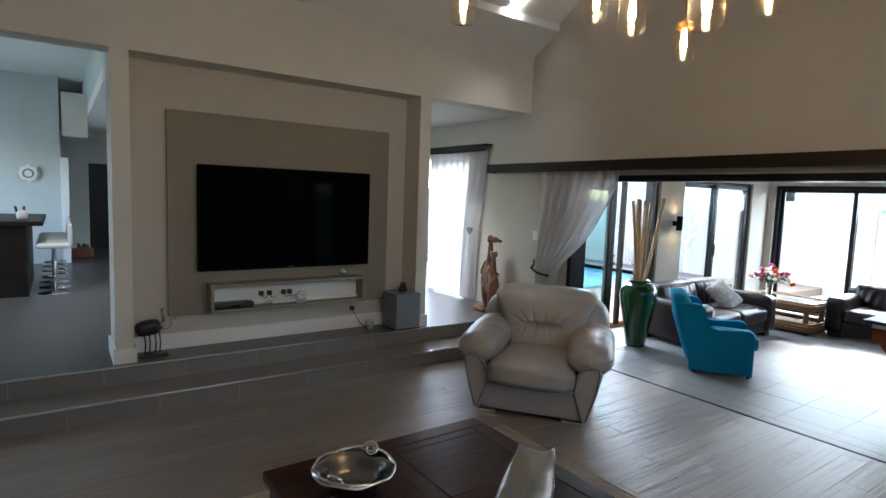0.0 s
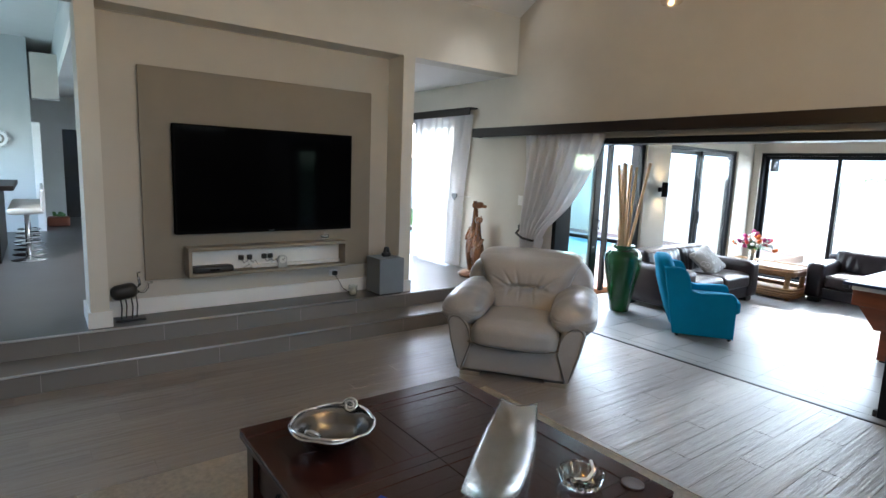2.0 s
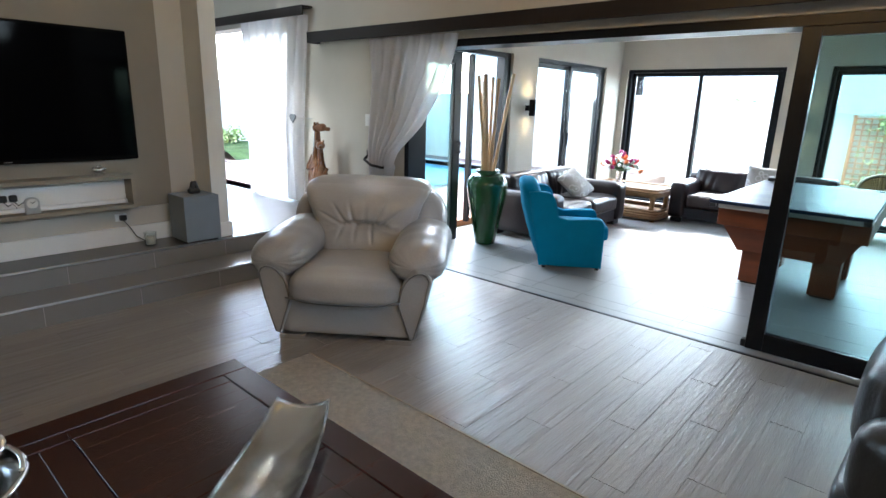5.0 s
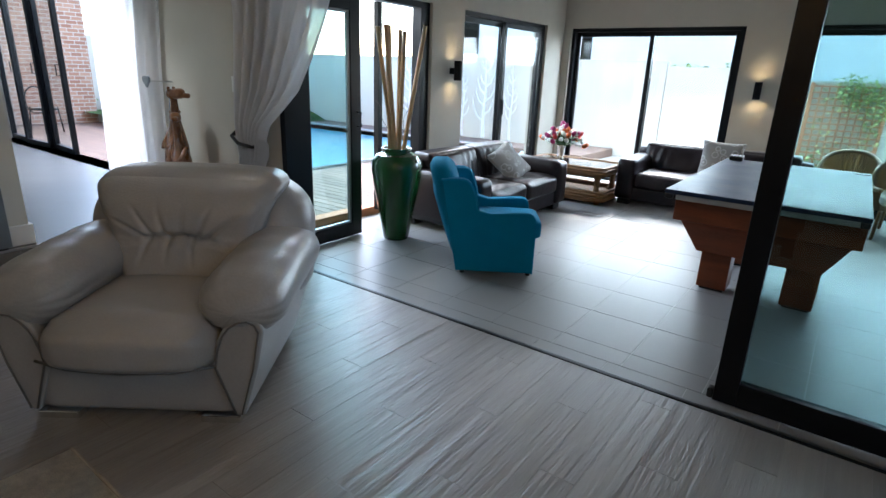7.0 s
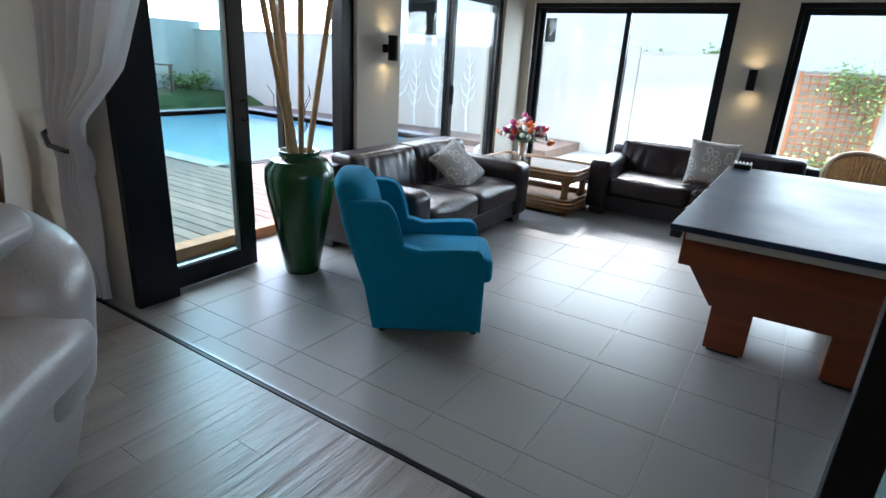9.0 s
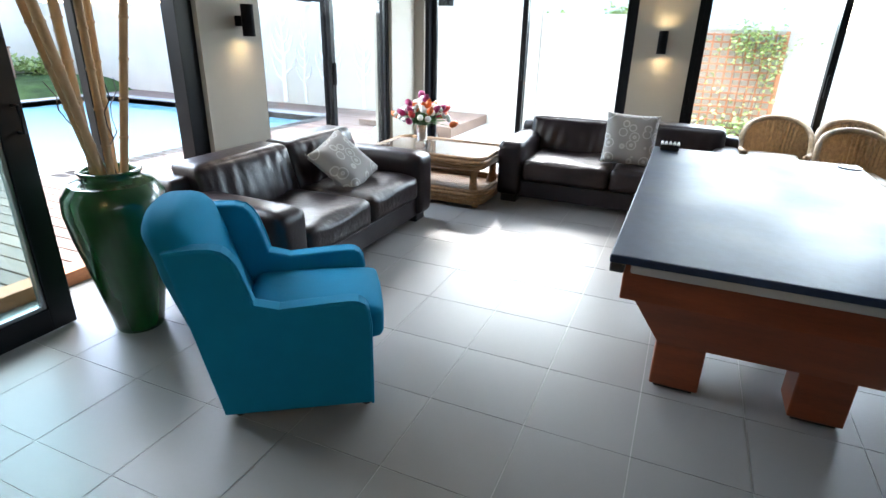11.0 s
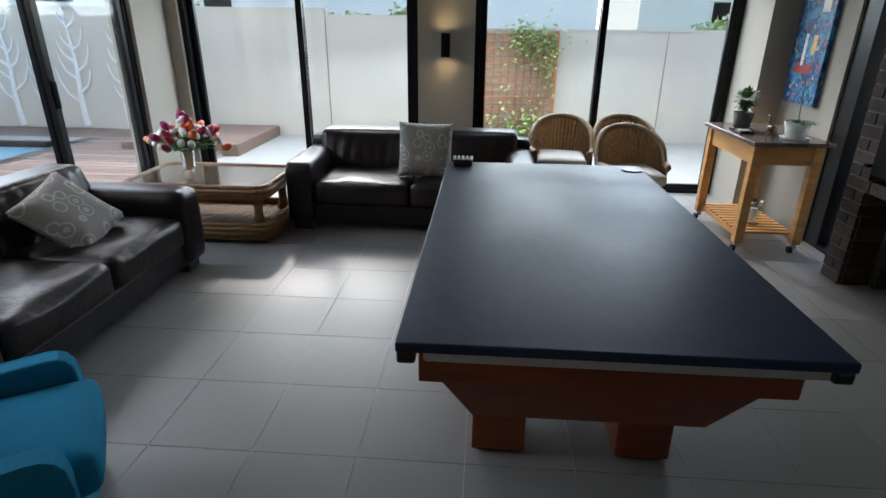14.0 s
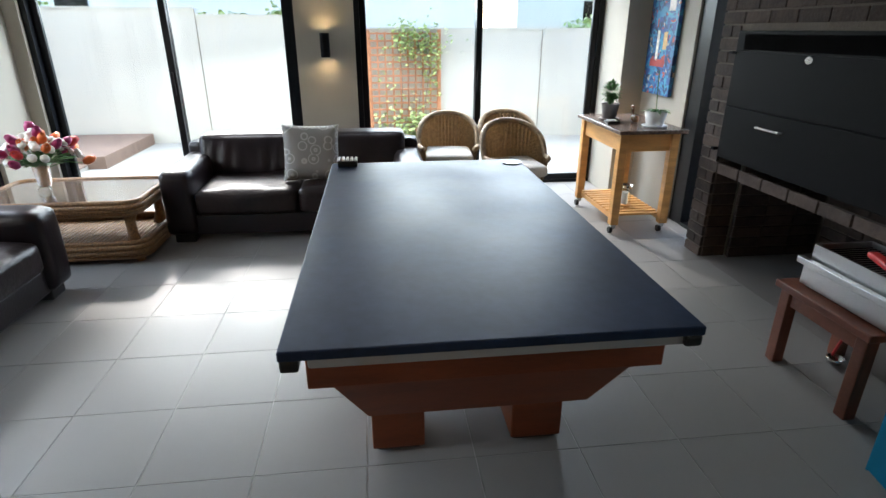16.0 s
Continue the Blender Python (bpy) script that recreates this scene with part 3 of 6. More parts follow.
soft(0.20, 0.12, 0.13, 0.055, n=6, bm=bm, m=pose(-0.03, 0, 0.185, 0, -8, 0))
for lx, ly in ((-0.07, -0.02), (-0.03, 0.02), (0.01, -0.02), (0.05, 0.02)):
    tube(bm, [(lx, ly, 0.015), (lx + 0.008, ly, 0.12), (lx - 0.005, ly, 0.23)], 0.006, 6)
part("body", bm, PLASTIC_K, os_, smooth=True)
for pts in (((0.04, 0, 0.26), (0.08, 0, 0.30), (0.07, 0, 0.36), (0.06, 0, 0.40), (0.085, 0, 0.405)), ((0.05, 0, 0.24), (0.11, 0, 0.235), (0.14, 0, 0.27), (0.14, 0, 0.31), (0.175, 0, 0.31))):
    bm = tube(bmesh.new(), pts, 0.013, 8, 0.008)
    part("neck", bm, STEEL, os_, smooth=True)
cj = thing("candle_jar", pose(3.50, 5.22, ZP), "glass jar with a cream candle on the raised floor", "candle")
part("jar", lathe([(0, 0), (0.045, 0), (0.048, 0.11), (0.045, 0.11), (0.043, 0.008), (0, 0.008)], 20), GLASS, cj, smooth=True)
part("candle", lathe([(0, 0.01), (0.036, 0.01), (0.036, 0.075), (0, 0.07)], 18), CREAM, cj, smooth=True)
wp = thing("wall_socket_plug", pose(3.36, 5.405, 0.52), "black plug with a loose cord in a low wall socket", "plug")
part("socket", box(-0.045, 0, -0.03, 0.045, 0.014, 0.03, bev=0.003), WHITE, wp)
part("plug", box(-0.02, -0.045, -0.02, 0.03, 0, 0.025, bev=0.008), PLASTIC_K, wp)
bm = tube(bmesh.new(), [(0.0, -0.03, -0.01), (0.04, -0.05, -0.08), (0.08, -0.06, -0.16), (0.14, -0.10, -0.205), (0.22, -0.1, -0.21)], 0.004, 6)
part("cord", bm, PLASTIC_K, wp)
bb = tagged(part("baseboard", box(1.27, 5.395, ZP, 4.0, 5.42, ZP + 0.14, bev=0.004), WHITE), "tall white skirting board in the niche", "skirting", kind="structure")
for x0, x1 in ((1.12, 1.29), (3.98, 4.16)):
    tagged(part("trim", box(x0, YB - 0.02, ZP, x1, 5.62, ZP + 0.13, bev=0.004), WHITE), "white plinth round the pier's foot", "skirting", kind="structure")
# step edges
for y, z in ((4.68, 0.15), (5.045, ZP)):
    tagged(part("trim", box(-2.0, y - 0.008, z - 0.012, 5.60, y + 0.006, z + 0.003, bev=0.002), ALU), "slim aluminium step edge", "trim", kind="structure")

# ---------- pelmets, curtains ----------
def pelmet(y0, y1, z0, z1, x0, x1, label):
    t = thing("curtain_pelmet", pose(x0, y0, z0), label, "pelmet", "curtain pelmets")
    part("front_board", box(0, 0, 0, 0.022, y1 - y0, z1 - z0, bev=0.004), PELMET, t)
    part("top_board", box(0.022, 0, z1 - z0 - 0.02, x1 - x0, y1 - y0, z1 - z0, bev=0.002), PELMET, t)
    part("end_board", box(0.022, y1 - y0 - 0.02, 0, x1 - x0, y1 - y0, z1 - z0 - 0.02), PELMET, t)
    bm = tube(bmesh.new(), [(0.07, 0.02, 0.03), (0.07, y1 - y0 - 0.03, 0.03)], 0.009, 8)
    part("rail", bm, ALU, t)


pelmet(-2.4, 5.74, 2.09, 2.20, 5.46, XW, "long dark brown curtain pelmet over the sliding doors")
pelmet(5.84, 10.6, 2.385, 2.485, 5.48, XW, "dark brown curtain pelmet over the raised floor's doors")

TIE_Z = 0.90


def tied(u, v):
    z = 2.09 - v * 2.05
    y_out = 4.80
    if z > TIE_Z:
        k = (2.09 - z) / (2.09 - TIE_Z)
        y_in = 3.70 + 0.76 * k ** 1.55
    else:
        k2 = (TIE_Z - z) / TIE_Z
        y_in = 4.46 + 0.14 * min(1, k2 * 5) - 0.06 * k2
    width = y_out + 0.06 * (1 if z < TIE_Z else 0.4) - y_in
    y = y_out + 0.03 - u * width
    a = 0.022 + 0.018 * math.sin(v * 3)
    bulge = 0.10 * max(0, 1 - abs(z - 1.05) / 0.25) * u
    return Vector((5.545 - bulge + a * math.sin(u * 46 + 1.4 * math.sin(v * 4)) + 0.010 * math.sin(u * 97 + v * 9), y, z))


cu = thing("tied_curtain", pose(0, 0, 0), "white sheer curtain tied back beside the sliding doors", "curtain")
part("cloth", sheet(96, 60, tied), VOILE, cu, smooth=True)
bm = tube(bmesh.new(), [(5.60, 4.90, 0.98), (5.50, 4.86, 0.93), (5.46, 4.72, 0.89), (5.48, 4.60, 0.875), (5.56, 4.50, 0.87)], 0.014, 8)
part("tieback", bm, PLASTIC_K, cu, "black tieback cord")
part("hook", box(5.56, 4.86, 0.95, XW, 4.90, 1.03, bev=0.01), PLASTIC_K, cu)
cu = thing("sheer_curtain", pose(0, 0, 0), "white sheer curtain hanging beside the folding doors", "curtain")
part("cloth", sheet(80, 20, lambda u, v: Vector((5.55 + 0.042 * math.sin(u * 52 + math.sin(v * 3)) + 0.014 * math.sin(u * 117), 7.25 - u * (1.38 - 0.18 * math.sin(v * 1.6)) , 2.40 - v * 2.07))), VOILE, cu, smooth=True)
ht = thing("heart_ornament", pose(5.49, 6.10, 1.30), "grey heart-shaped curtain holdback ornament", "ornament")
bm = bmesh.new()
hs = [(0.055 * 16 * math.sin(a) ** 3 / 16, 0.055 * (13 * math.cos(a) - 5 * math.cos(2 * a) - 2 * math.cos(3 * a) - math.cos(4 * a)) / 16) for a in [2 * math.pi * k / 28 for k in range(28)]]
fa = [bm.verts.new((-0.01, p, q)) for p, q in hs]
fb = [bm.verts.new((0.01, p, q)) for p, q in hs]
bm.faces.new(fa), bm.faces.new(fb[::-1])
for k in range(28):
    bm.faces.new((fa[k], fb[k], fb[(k + 1) % 28], fa[(k + 1) % 28]))
part("heart", bm, SPEAKERGREY, ht)
bm = tube(bmesh.new(), [(0.0, 0.0, 0.0), (0.06, -0.1, 0.0), (XW - 5.49, -0.2, 0.0)], 0.006, 6)
part("arm", bm, ALU, ht)
ws = thing("light_switch", pose(XW - 0.012, 4.93, 1.32), "white light switch plate on the wall", "switch")
part("plate", box(0, -0.04, -0.06, 0.012, 0.04, 0.06, bev=0.003), WHITE, ws)
part("rocker", box(-0.004, -0.012, -0.02, 0.0, 0.012, 0.02), WHITE, ws)
# carved animals
def animal(bm, h, w, lean, turn, m):
    """An upright long-bodied animal: belly, neck, head with a snout and ears, folded forepaws."""
    def body(u, v):
        a = 2 * math.pi * u
        r = w * (0.75 + 0.45 * math.sin(math.pi * min(1, v * 1.25)) ** 1.2) * (1 - 0.52 * max(0, (v - 0.55) / 0.45) ** 0.8)
        r *= 1 + 0.05 * math.sin(3 * a + 9 * v)
        return m @ Vector((r * math.cos(a) + lean * v * v, r * 0.9 * math.sin(a), h * 0.90 * v))
    sheet(22, 26, body, bm=bm)
    top = Vector((lean, 0, h * 0.90))
    hm = m @ Matrix.Translation(top) @ pose(0, 0, 0, 0, 0, turn)
    soft(w * 1.75, w * 1.15, w * 1.0, w * 0.45, n=8, bm=bm, m=hm @ pose(w * 0.35, 0, -0.01, 0, -6, 0))
    soft(w * 0.9, w * 0.62, w * 0.5, w * 0.22, n=6, bm=bm, m=hm @ pose(w * 1.25, 0, 0.0, 0, 4, 0))
    for s_ in (-1, 1):
        soft(w * 0.3, w * 0.22, w * 0.35, w * 0.1, n=4, bm=bm, m=hm @ pose(-w * 0.15, s_ * w * 0.45, w * 0.7))
        tube(bm, [m @ Vector((lean * 0.4, s_ * w * 0.9, h * 0.62)), m @ Vector((lean * 0.3 + w * 0.9, s_ * w * 0.75, h * 0.50)), m @ Vector((w * 1.15, s_ * w * 0.35, h * 0.47))], w * 0.26, 8, w * 0.2)
        soft(w * 1.1, w * 0.6, w * 0.4, w * 0.18, n=5, bm=bm, m=m @ pose(w * 0.55, s_ * w * 0.55, 0.0))


bm = bmesh.new()
animal(bm, 0.95, 0.085, -0.02, 120, pose(0.02, 0.05, 0.03, 0, 0, 170))
animal(bm, 0.76, 0.078, 0.02, 40, pose(-0.06, -0.10, 0.03, 0, 0, 190))
lathe([(0, 0), (0.19, 0), (0.21, 0.03), (0.17, 0.06), (0, 0.07)], 20, bm=bm)
ob = tagged(part("carved_sculpture", bm, CARVED, smooth=True), "polished brown carved wooden sculpture of two otters", "sculpture")
ob.matrix_world = pose(5.40, 5.50, ZP, 0, 0, 10)

# ---------- pendant jars ----------
def pendant(x, y, z, s, label=""):
    t = thing("pendant_lamp", pose(x, y, z, 0, 0, 0), "clear glass jar pendant lamp with a glowing filament bulb", "pendant lamp", "jar pendants")
    part("jar", lathe([(0, 0), (0.04 * s, 0), (0.048 * s, 0.01 * s), (0.05 * s, 0.03 * s), (0.05 * s, 0.115 * s), (0.036 * s, 0.14 * s), (0.036 * s, 0.158 * s)], 24), JARGLASS, t, smooth=True)
    part("lid", lathe([(0.039 * s, 0.142 * s), (0.039 * s, 0.165 * s), (0.012 * s, 0.168 * s), (0.010 * s, 0.19 * s), (0, 0.19 * s)], 20), BRASS, t)
    part("bulb", lathe([(0, 0.045 * s), (0.010 * s, 0.052 * s), (0.014 * s, 0.07 * s), (0.010 * s, 0.11 * s), (0.008 * s, 0.14 * s)], 14), BULB, t, "glowing amber bulb", smooth=True)
    h = 5.9 - z
    part("cord", tube(bmesh.new(), [(0, 0, 0.19 * s), (0, 0, h)], 0.0035, 6), PLASTIC_K, t)
    return t


lamps = ((3.2, 1.586, 2.44, 1.0), (2.6, 1.13, 2.36, 1.15), (2.8, 1.581, 2.48, 1.15), (2.8, 1.778, 2.575, 1.0), (2.2, 1.971, 2.49, 1.1), (2.8, 1.023, 2.43, 1.0), (2.45, 1.45, 2.75, 1.1))
for x, y, z, s in lamps:
    pendant(x, y, z, s)
rose = thing("ceiling_rose", pose(2.7, 1.45, 5.86), "dark board from which the jar lamps hang", "ceiling rose")
part("board", box(-0.7, -0.7, 0, 0.7, 0.7, 0.05, bev=0.01), BROWNLAM, rose)
part("rod", tube(bmesh.new(), [(0, -0.5, 0.05), (0, -0.5, 0.36)], 0.02, 8), BROWNLAM, rose)
part("rod", tube(bmesh.new(), [(0, 0.2, 0.05), (0, 0.2, 0.20)], 0.02, 8), BROWNLAM, rose)


def downlight(x, y, z, watts=0.0, tilt=0):
    t = thing("downlight", pose(x, y, z, tilt), "small round white recessed ceiling downlight, lit", "downlight", "ceiling downlights")
    part("bezel", lathe([(0.04, -0.004), (0.055, -0.004), (0.055, 0.0), (0.04, 0.0)], 24), WHITE, t)
    part("lens", lathe([(0, -0.002), (0.04, -0.002)], 24), DOWN, t, "lit lens")
    if watts:
        l = new("downlight_lamp", bpy.data.lights.new("downlight_lamp", "SPOT"))
        l.data.energy, l.data.spot_size, l.data.spot_blend, l.data.color, l.data.shadow_soft_size = watts, radians(84), 0.8, (1, 0.95, 0.86), 0.05
        l.matrix_world = pose(x, y, z - 0.02)


for x, y, z in ((4.75, 6.2, 2.818), (0.40, 7.6, 3.598), (2.6, 8.6, 2.818)):
    downlight(x, y, z, 16)

downlight(4.88, 4.66, 3.835, 2.5, 34)

# ---------- lounge furniture ----------
SEAM = mat("dark grey leather piping", (0.14, 0.132, 0.128), 0.5)


def leather_chair(m):
    t = thing("leather_armchair", m, "plump pale grey leather armchair with chrome feet", "armchair")
    # front towards +y: a block base between two shield-shaped sides, fat rolled arms above
    part("base", soft(0.80, 0.82, 0.27, 0.03, n=8, m=pose(0, 0, 0.035)), LEATHER_G, t, smooth=True)
    shield = ((0.515, 0.44), (0.500, 0.485), (0.465, 0.505), (0.42, 0.498), (0.38, 0.470), (0.350, 0.43), (0.330, 0.38), (0.318, 0.32), (0.312, 0.27), (0.385, 0.04), (0.42, 0.04), (0.485, 0.28))
    for s in (-1, 1):
        bm = bmesh.new()
        fa = [bm.verts.new((s * x, 0.425, z)) for x, z in shield]
        fb = [bm.verts.new((s * x * 0.98, -0.40, z)) for x, z in shield]
        bm.faces.new(fa), bm.faces.new(fb[::-1])
        for k in range(12):
            bm.faces.new((fa[k], fb[k], fb[(k + 1) % 12], fa[(k + 1) % 12]))
        bmesh.ops.recalc_face_normals(bm, faces=bm.faces)
        bmesh.ops.bevel(bm, geom=bm.edges[:], offset=0.012, segments=3, profile=0.5, affect="EDGES")
        part("side_panel", bm, LEATHER_G, t)
        def arm(u, v, s=s):
            th = 2 * math.pi * u
            e = max(0.0, 1 - abs(2 * v - 1) ** 9) ** 0.5
            g = max(0.0, (v - 0.55) / 0.45)
            low = 0.5 - 0.5 * math.sin(th)
            w = 1 + 0.075 * (abs(math.sin(th * 8.5)) ** 0.55 - 0.7) * g * (0.3 + low)
            rx, rz = 0.188 * e * w, (0.128 + 0.016 * math.sin(v * 3)) * e * w
            x, z = rx * math.cos(th), rz * math.sin(th)
            tl_ = radians(24 * s)
            return Vector((s * (0.405 + 0.01 * v) + x * math.cos(tl_) + z * math.sin(tl_) * 0.3, -0.44 + 0.88 * v, 0.560 - 0.040 * v * v + z - 0.10 * x * s + 0.002 * math.sin(v * 31 + th * 3)))
        part("armrest", sheet(96, 44, arm), LEATHER_G, t, smooth=True)
        bm = tube(bmesh.new(), [(s * x, 0.430, z) for x, z in ((0.498, 0.44), (0.484, 0.473), (0.458, 0.488), (0.422, 0.482), (0.388, 0.457), (0.361, 0.42), (0.342, 0.372), (0.331, 0.318), (0.325, 0.27), (0.388, 0.055))], 0.0045, 6)
        part("piping", bm, SEAM, t, smooth=True)
        bm = tube(bmesh.new(), [(s * 0.498, 0.430, 0.44), (s * 0.470, 0.430, 0.275), (s * 0.412, 0.430, 0.055)], 0.004, 6)
        part("piping", bm, SEAM, t, smooth=True)
    part("front_seam", tube(bmesh.new(), [(-0.335, 0.462, 0.30), (-0.2, 0.50, 0.288), (0, 0.512, 0.283), (0.2, 0.50, 0.288), (0.335, 0.462, 0.30)], 0.006, 6), SEAM, t, smooth=True)
    def seat(p, u):
        p.z += 0.035 * (1 - u.x ** 2) * (1 if u.z > 0 else 0)
        if u.y > 0.9:
            p.y += 0.05 * (1 - u.x ** 2)
        return p
    part("seat_cushion", soft(0.66, 0.66, 0.19, 0.075, puff=(0, 0.03, 0.02), n=14, warp=seat, m=pose(0, 0.14, 0.262)), LEATHER_G, t, smooth=True)
    def back(p, u):
        k = p.z / 0.62
        p.x *= 0.66 + 0.62 * min(1.0, max(0.0, k)) ** 0.9
        if u.y > 0.2:
            dz = p.z - 0.345
            p.y += 0.050 * math.exp(-((p.z - 0.50) / 0.12) ** 2) + 0.025 * math.exp(-((p.z - 0.15) / 0.11) ** 2)
            p.y -= 0.050 * math.exp(-(p.x / 0.13) ** 4 - (dz / 0.022) ** 2)
            # tucks that fan out from the ends of the pinched fold
            for x0, slope, side in ((-0.13, -1.1, 1), (-0.085, -0.40, 1), (-0.02, -0.06, 1), (0.05, 0.22, 1), (0.10, 0.62, 1), (0.135, 1.7, 1), (-0.13, -2.3, -1), (-0.06, -0.10, -1), (0.04, 0.05, -1), (0.12, 0.35, -1), (0.135, 2.6, -1)):
                h = dz * side
                if h > 0:
                    d = (p.x - x0 - slope * h) / math.sqrt(1 + slope * slope)
                    reach = h * math.sqrt(1 + slope * slope)
                    p.y -= 0.024 * math.exp(-(d / 0.011) ** 2) * max(0.0, 1 - reach / (0.20 if side > 0 else 0.15)) - 0.010 * math.exp(-(d / 0.04) ** 2) * max(0.0, 1 - reach / 0.22)
        if k > 0.70:
            q = min(1.0, (k - 0.70) / 0.30)
            p.x *= 1 + 0.07 * q ** 2
            p.z += -0.015 * u.x ** 4 * q ** 2
        p.z -= 0.025 * k
        p.y -= 0.19 * k * k
        return p
    part("backrest", soft(0.66, 0.26, 0.64, 0.085, puff=(0.0, 0.04, 0.02), n=96, warp=back, m=pose(0, -0.165, 0.335)), LEATHER_G, t, smooth=True)
    def shell(p, u):
        k = p.z / 0.66
        p.y -= 0.15 * k
        p.x *= 1.0 - 0.30 * max(0.0, (k - 0.60) / 0.40) ** 2
        return p
    part("back_shell", soft(1.05, 0.34, 0.66, 0.15, puff=(0.01, 0.02, 0.02), n=20, warp=shell, m=pose(0, -0.30, 0.275)), LEATHER_G, t, smooth=True)
    for s in (-1, 1):
        part("foot", box(s * 0.40 - 0.13 * (s > 0) * 0 - (0.16 if s > 0 else 0), 0.33, 0, s * 0.40 + (0.0 if s > 0 else 0.16), 0.42, 0.034, bev=0.004), CHROME, t, "flat chrome foot")
        part("foot", box(s * 0.36 - (0.14 if s > 0 else 0), -0.40, 0, s * 0.36 + (0.0 if s > 0 else 0.14), -0.31, 0.04, bev=0.004), CHROME, t, "flat chrome foot")
    for ob in t.children:
        ob.data.transform(Matrix.Diagonal((1.08, 1.06, 1, 1)))
    return t


leather_chair(pose(4.195, 3.38, 0, 0, 0, 126.9))

ct = thing("coffee_table", pose(2.17, 1.82, 0), "dark mahogany coffee table with inlaid slatted panels", "coffee table")
W2, D2 = 0.63, 0.70
part("top", box(-W2, -D2, 0.405, W2, D2, 0.438, bev=0.006), DARKWOOD, ct)
for x0, x1, y0, y1 in ((-W2, W2, D2 - 0.10, D2), (-W2, W2, -D2, -D2 + 0.10), (-W2, -W2 + 0.10, -D2 + 0.103, D2 - 0.103), (W2 - 0.10, W2, -D2 + 0.103, D2 - 0.103)):
    part("frame_board", box(x0, y0, 0.438, x1, y1, 0.452, bev=0.003), DARKWOOD, ct)
for x0, x1, y0, y1, alongx in ((-0.528, -0.0008, 0.0008, 0.596, 0), (0.0008, 0.528, 0.0008, 0.596, 1), (-0.528, -0.0008, -0.596, -0.0008, 1), (0.0008, 0.528, -0.596, -0.0008, 0)):
    part("frame_board", box(x0, y0, 0.438, x1, y0 + 0.06, 0.450, bev=0.002), DARKWOOD, ct)
    part("frame_board", box(x0, y1 - 0.06, 0.438, x1, y1, 0.450, bev=0.002), DARKWOOD, ct)
    n = 6
    for k in range(n):
        if alongx:
            w = (y1 - y0 - 0.126) / n
            part("slat", box(x0 + 0.003, y0 + 0.063 + k * w + 0.0004, 0.438, x1 - 0.003, y0 + 0.063 + (k + 1) * w - 0.0004, 0.449, bev=0.0006, seg=1), DARKWOOD, ct)
        else:
            w = (x1 - x0) / n
            part("slat", box(x0 + k * w + 0.0004, y0 + 0.063, 0.438, x0 + (k + 1) * w - 0.0004, y1 - 0.063, 0.449, bev=0.0006, seg=1), DARKWOOD, ct)
quadlegs(ct, (-0.56, 0.56), (-0.63, 0.63), 0, 0.405, 0.045, DARKWOOD)
for s in (-1, 1):
    part("apron", box(-0.515, s * 0.64 - 0.012, 0.20, 0.515, s * 0.64 + 0.012, 0.405), DARKWOOD, ct)
    ap = part("drawer_front", box(s * 0.57 - 0.014, -0.585, 0.20, s * 0.57 + 0.014, 0.585, 0.405), DARKWOOD, ct)
    for y in (-0.3, 0.3):
        part("ring_pull", tube(bmesh.new(), [(s * 0.592, y + 0.022 * math.cos(a), 0.30 + 0.022 * math.sin(a)) for a in [k * math.pi / 6 for k in range(13)]], 0.004, 6), BLACKMETAL, ap)
part("shelf", box(-0.515, -0.62, 0.09, 0.515, 0.62, 0.115), DARKWOOD, ct)

bw = thing("pewter_bowl", pose(1.84, 2.17, 0.452), "polished pewter bowl with knotted scroll handles", "bowl")
part("bowl", lathe([(0, 0.004), (0.055, 0.004), (0.065, 0.0), (0.10, 0.018), (0.132, 0.048), (0.142, 0.075), (0.168, 0.086), (0.182, 0.092), (0.182, 0.097), (0.166, 0.092), (0.137, 0.081), (0.126, 0.050), (0.096, 0.022), (0.055, 0.010), (0, 0.009)], 56), PEWTER, bw, smooth=True)
for a0 in (0.6, 3.74):
    c = Vector((0.160 * math.cos(a0), 0.160 * math.sin(a0), 0.112))
    e1, e2 = Vector((-math.sin(a0), math.cos(a0), 0)), Vector((math.cos(a0) * 0.5, math.sin(a0) * 0.5, 0.8))
    part("handle", tube(bmesh.new(), [c + 0.036 * (math.cos(k * 0.5) * e1 + math.sin(k * 0.5) * e2) * (1 - 0.028 * k) for k in range(25)], 0.009, 8), STEEL, bw, smooth=True)
    part("scroll", tube(bmesh.new(), [(0.176 * math.cos(a0 + q), 0.176 * math.sin(a0 + q), 0.098 + 0.012 * math.cos(q * 1.6)) for q in [-0.95 + 0.1 * k for k in range(20)]], 0.008, 8), STEEL, bw, smooth=True)
part("rim", tube(bmesh.new(), [(0.182 * math.cos(k * math.pi / 24), 0.182 * math.sin(k * math.pi / 24), 0.097 + 0.004 * math.sin(k * 0.9)) for k in range(49)], 0.0075, 6), STEEL, bw, smooth=True)

ty = thing("long_tray", pose(2.39, 1.655, 0.452, 0, 0, 38), "long narrow hammered silver boat-shaped tray", "tray")
def trayf(u, v):
    x = (u - 0.5) * 0.86
    w = 0.118 * (1 - 0.24 * abs(2 * u - 1) ** 2.2)
    y = (2 * v - 1) * w
    return Vector((x, y, 0.016 + 0.05 * (2 * u - 1) ** 4 + 0.028 * (2 * v - 1) ** 2 + 0.0011 * math.sin(x * 60 + y * 43) * math.sin(y * 71 + x * 17)))
bm = sheet(60, 16, trayf, thick=0.006)
part("dish", bm, STEEL, ty, smooth=True)
part("foot", box(-0.10, -0.04, 0, 0.10, 0.04, 0.014, bev=0.005), STEEL, ty)

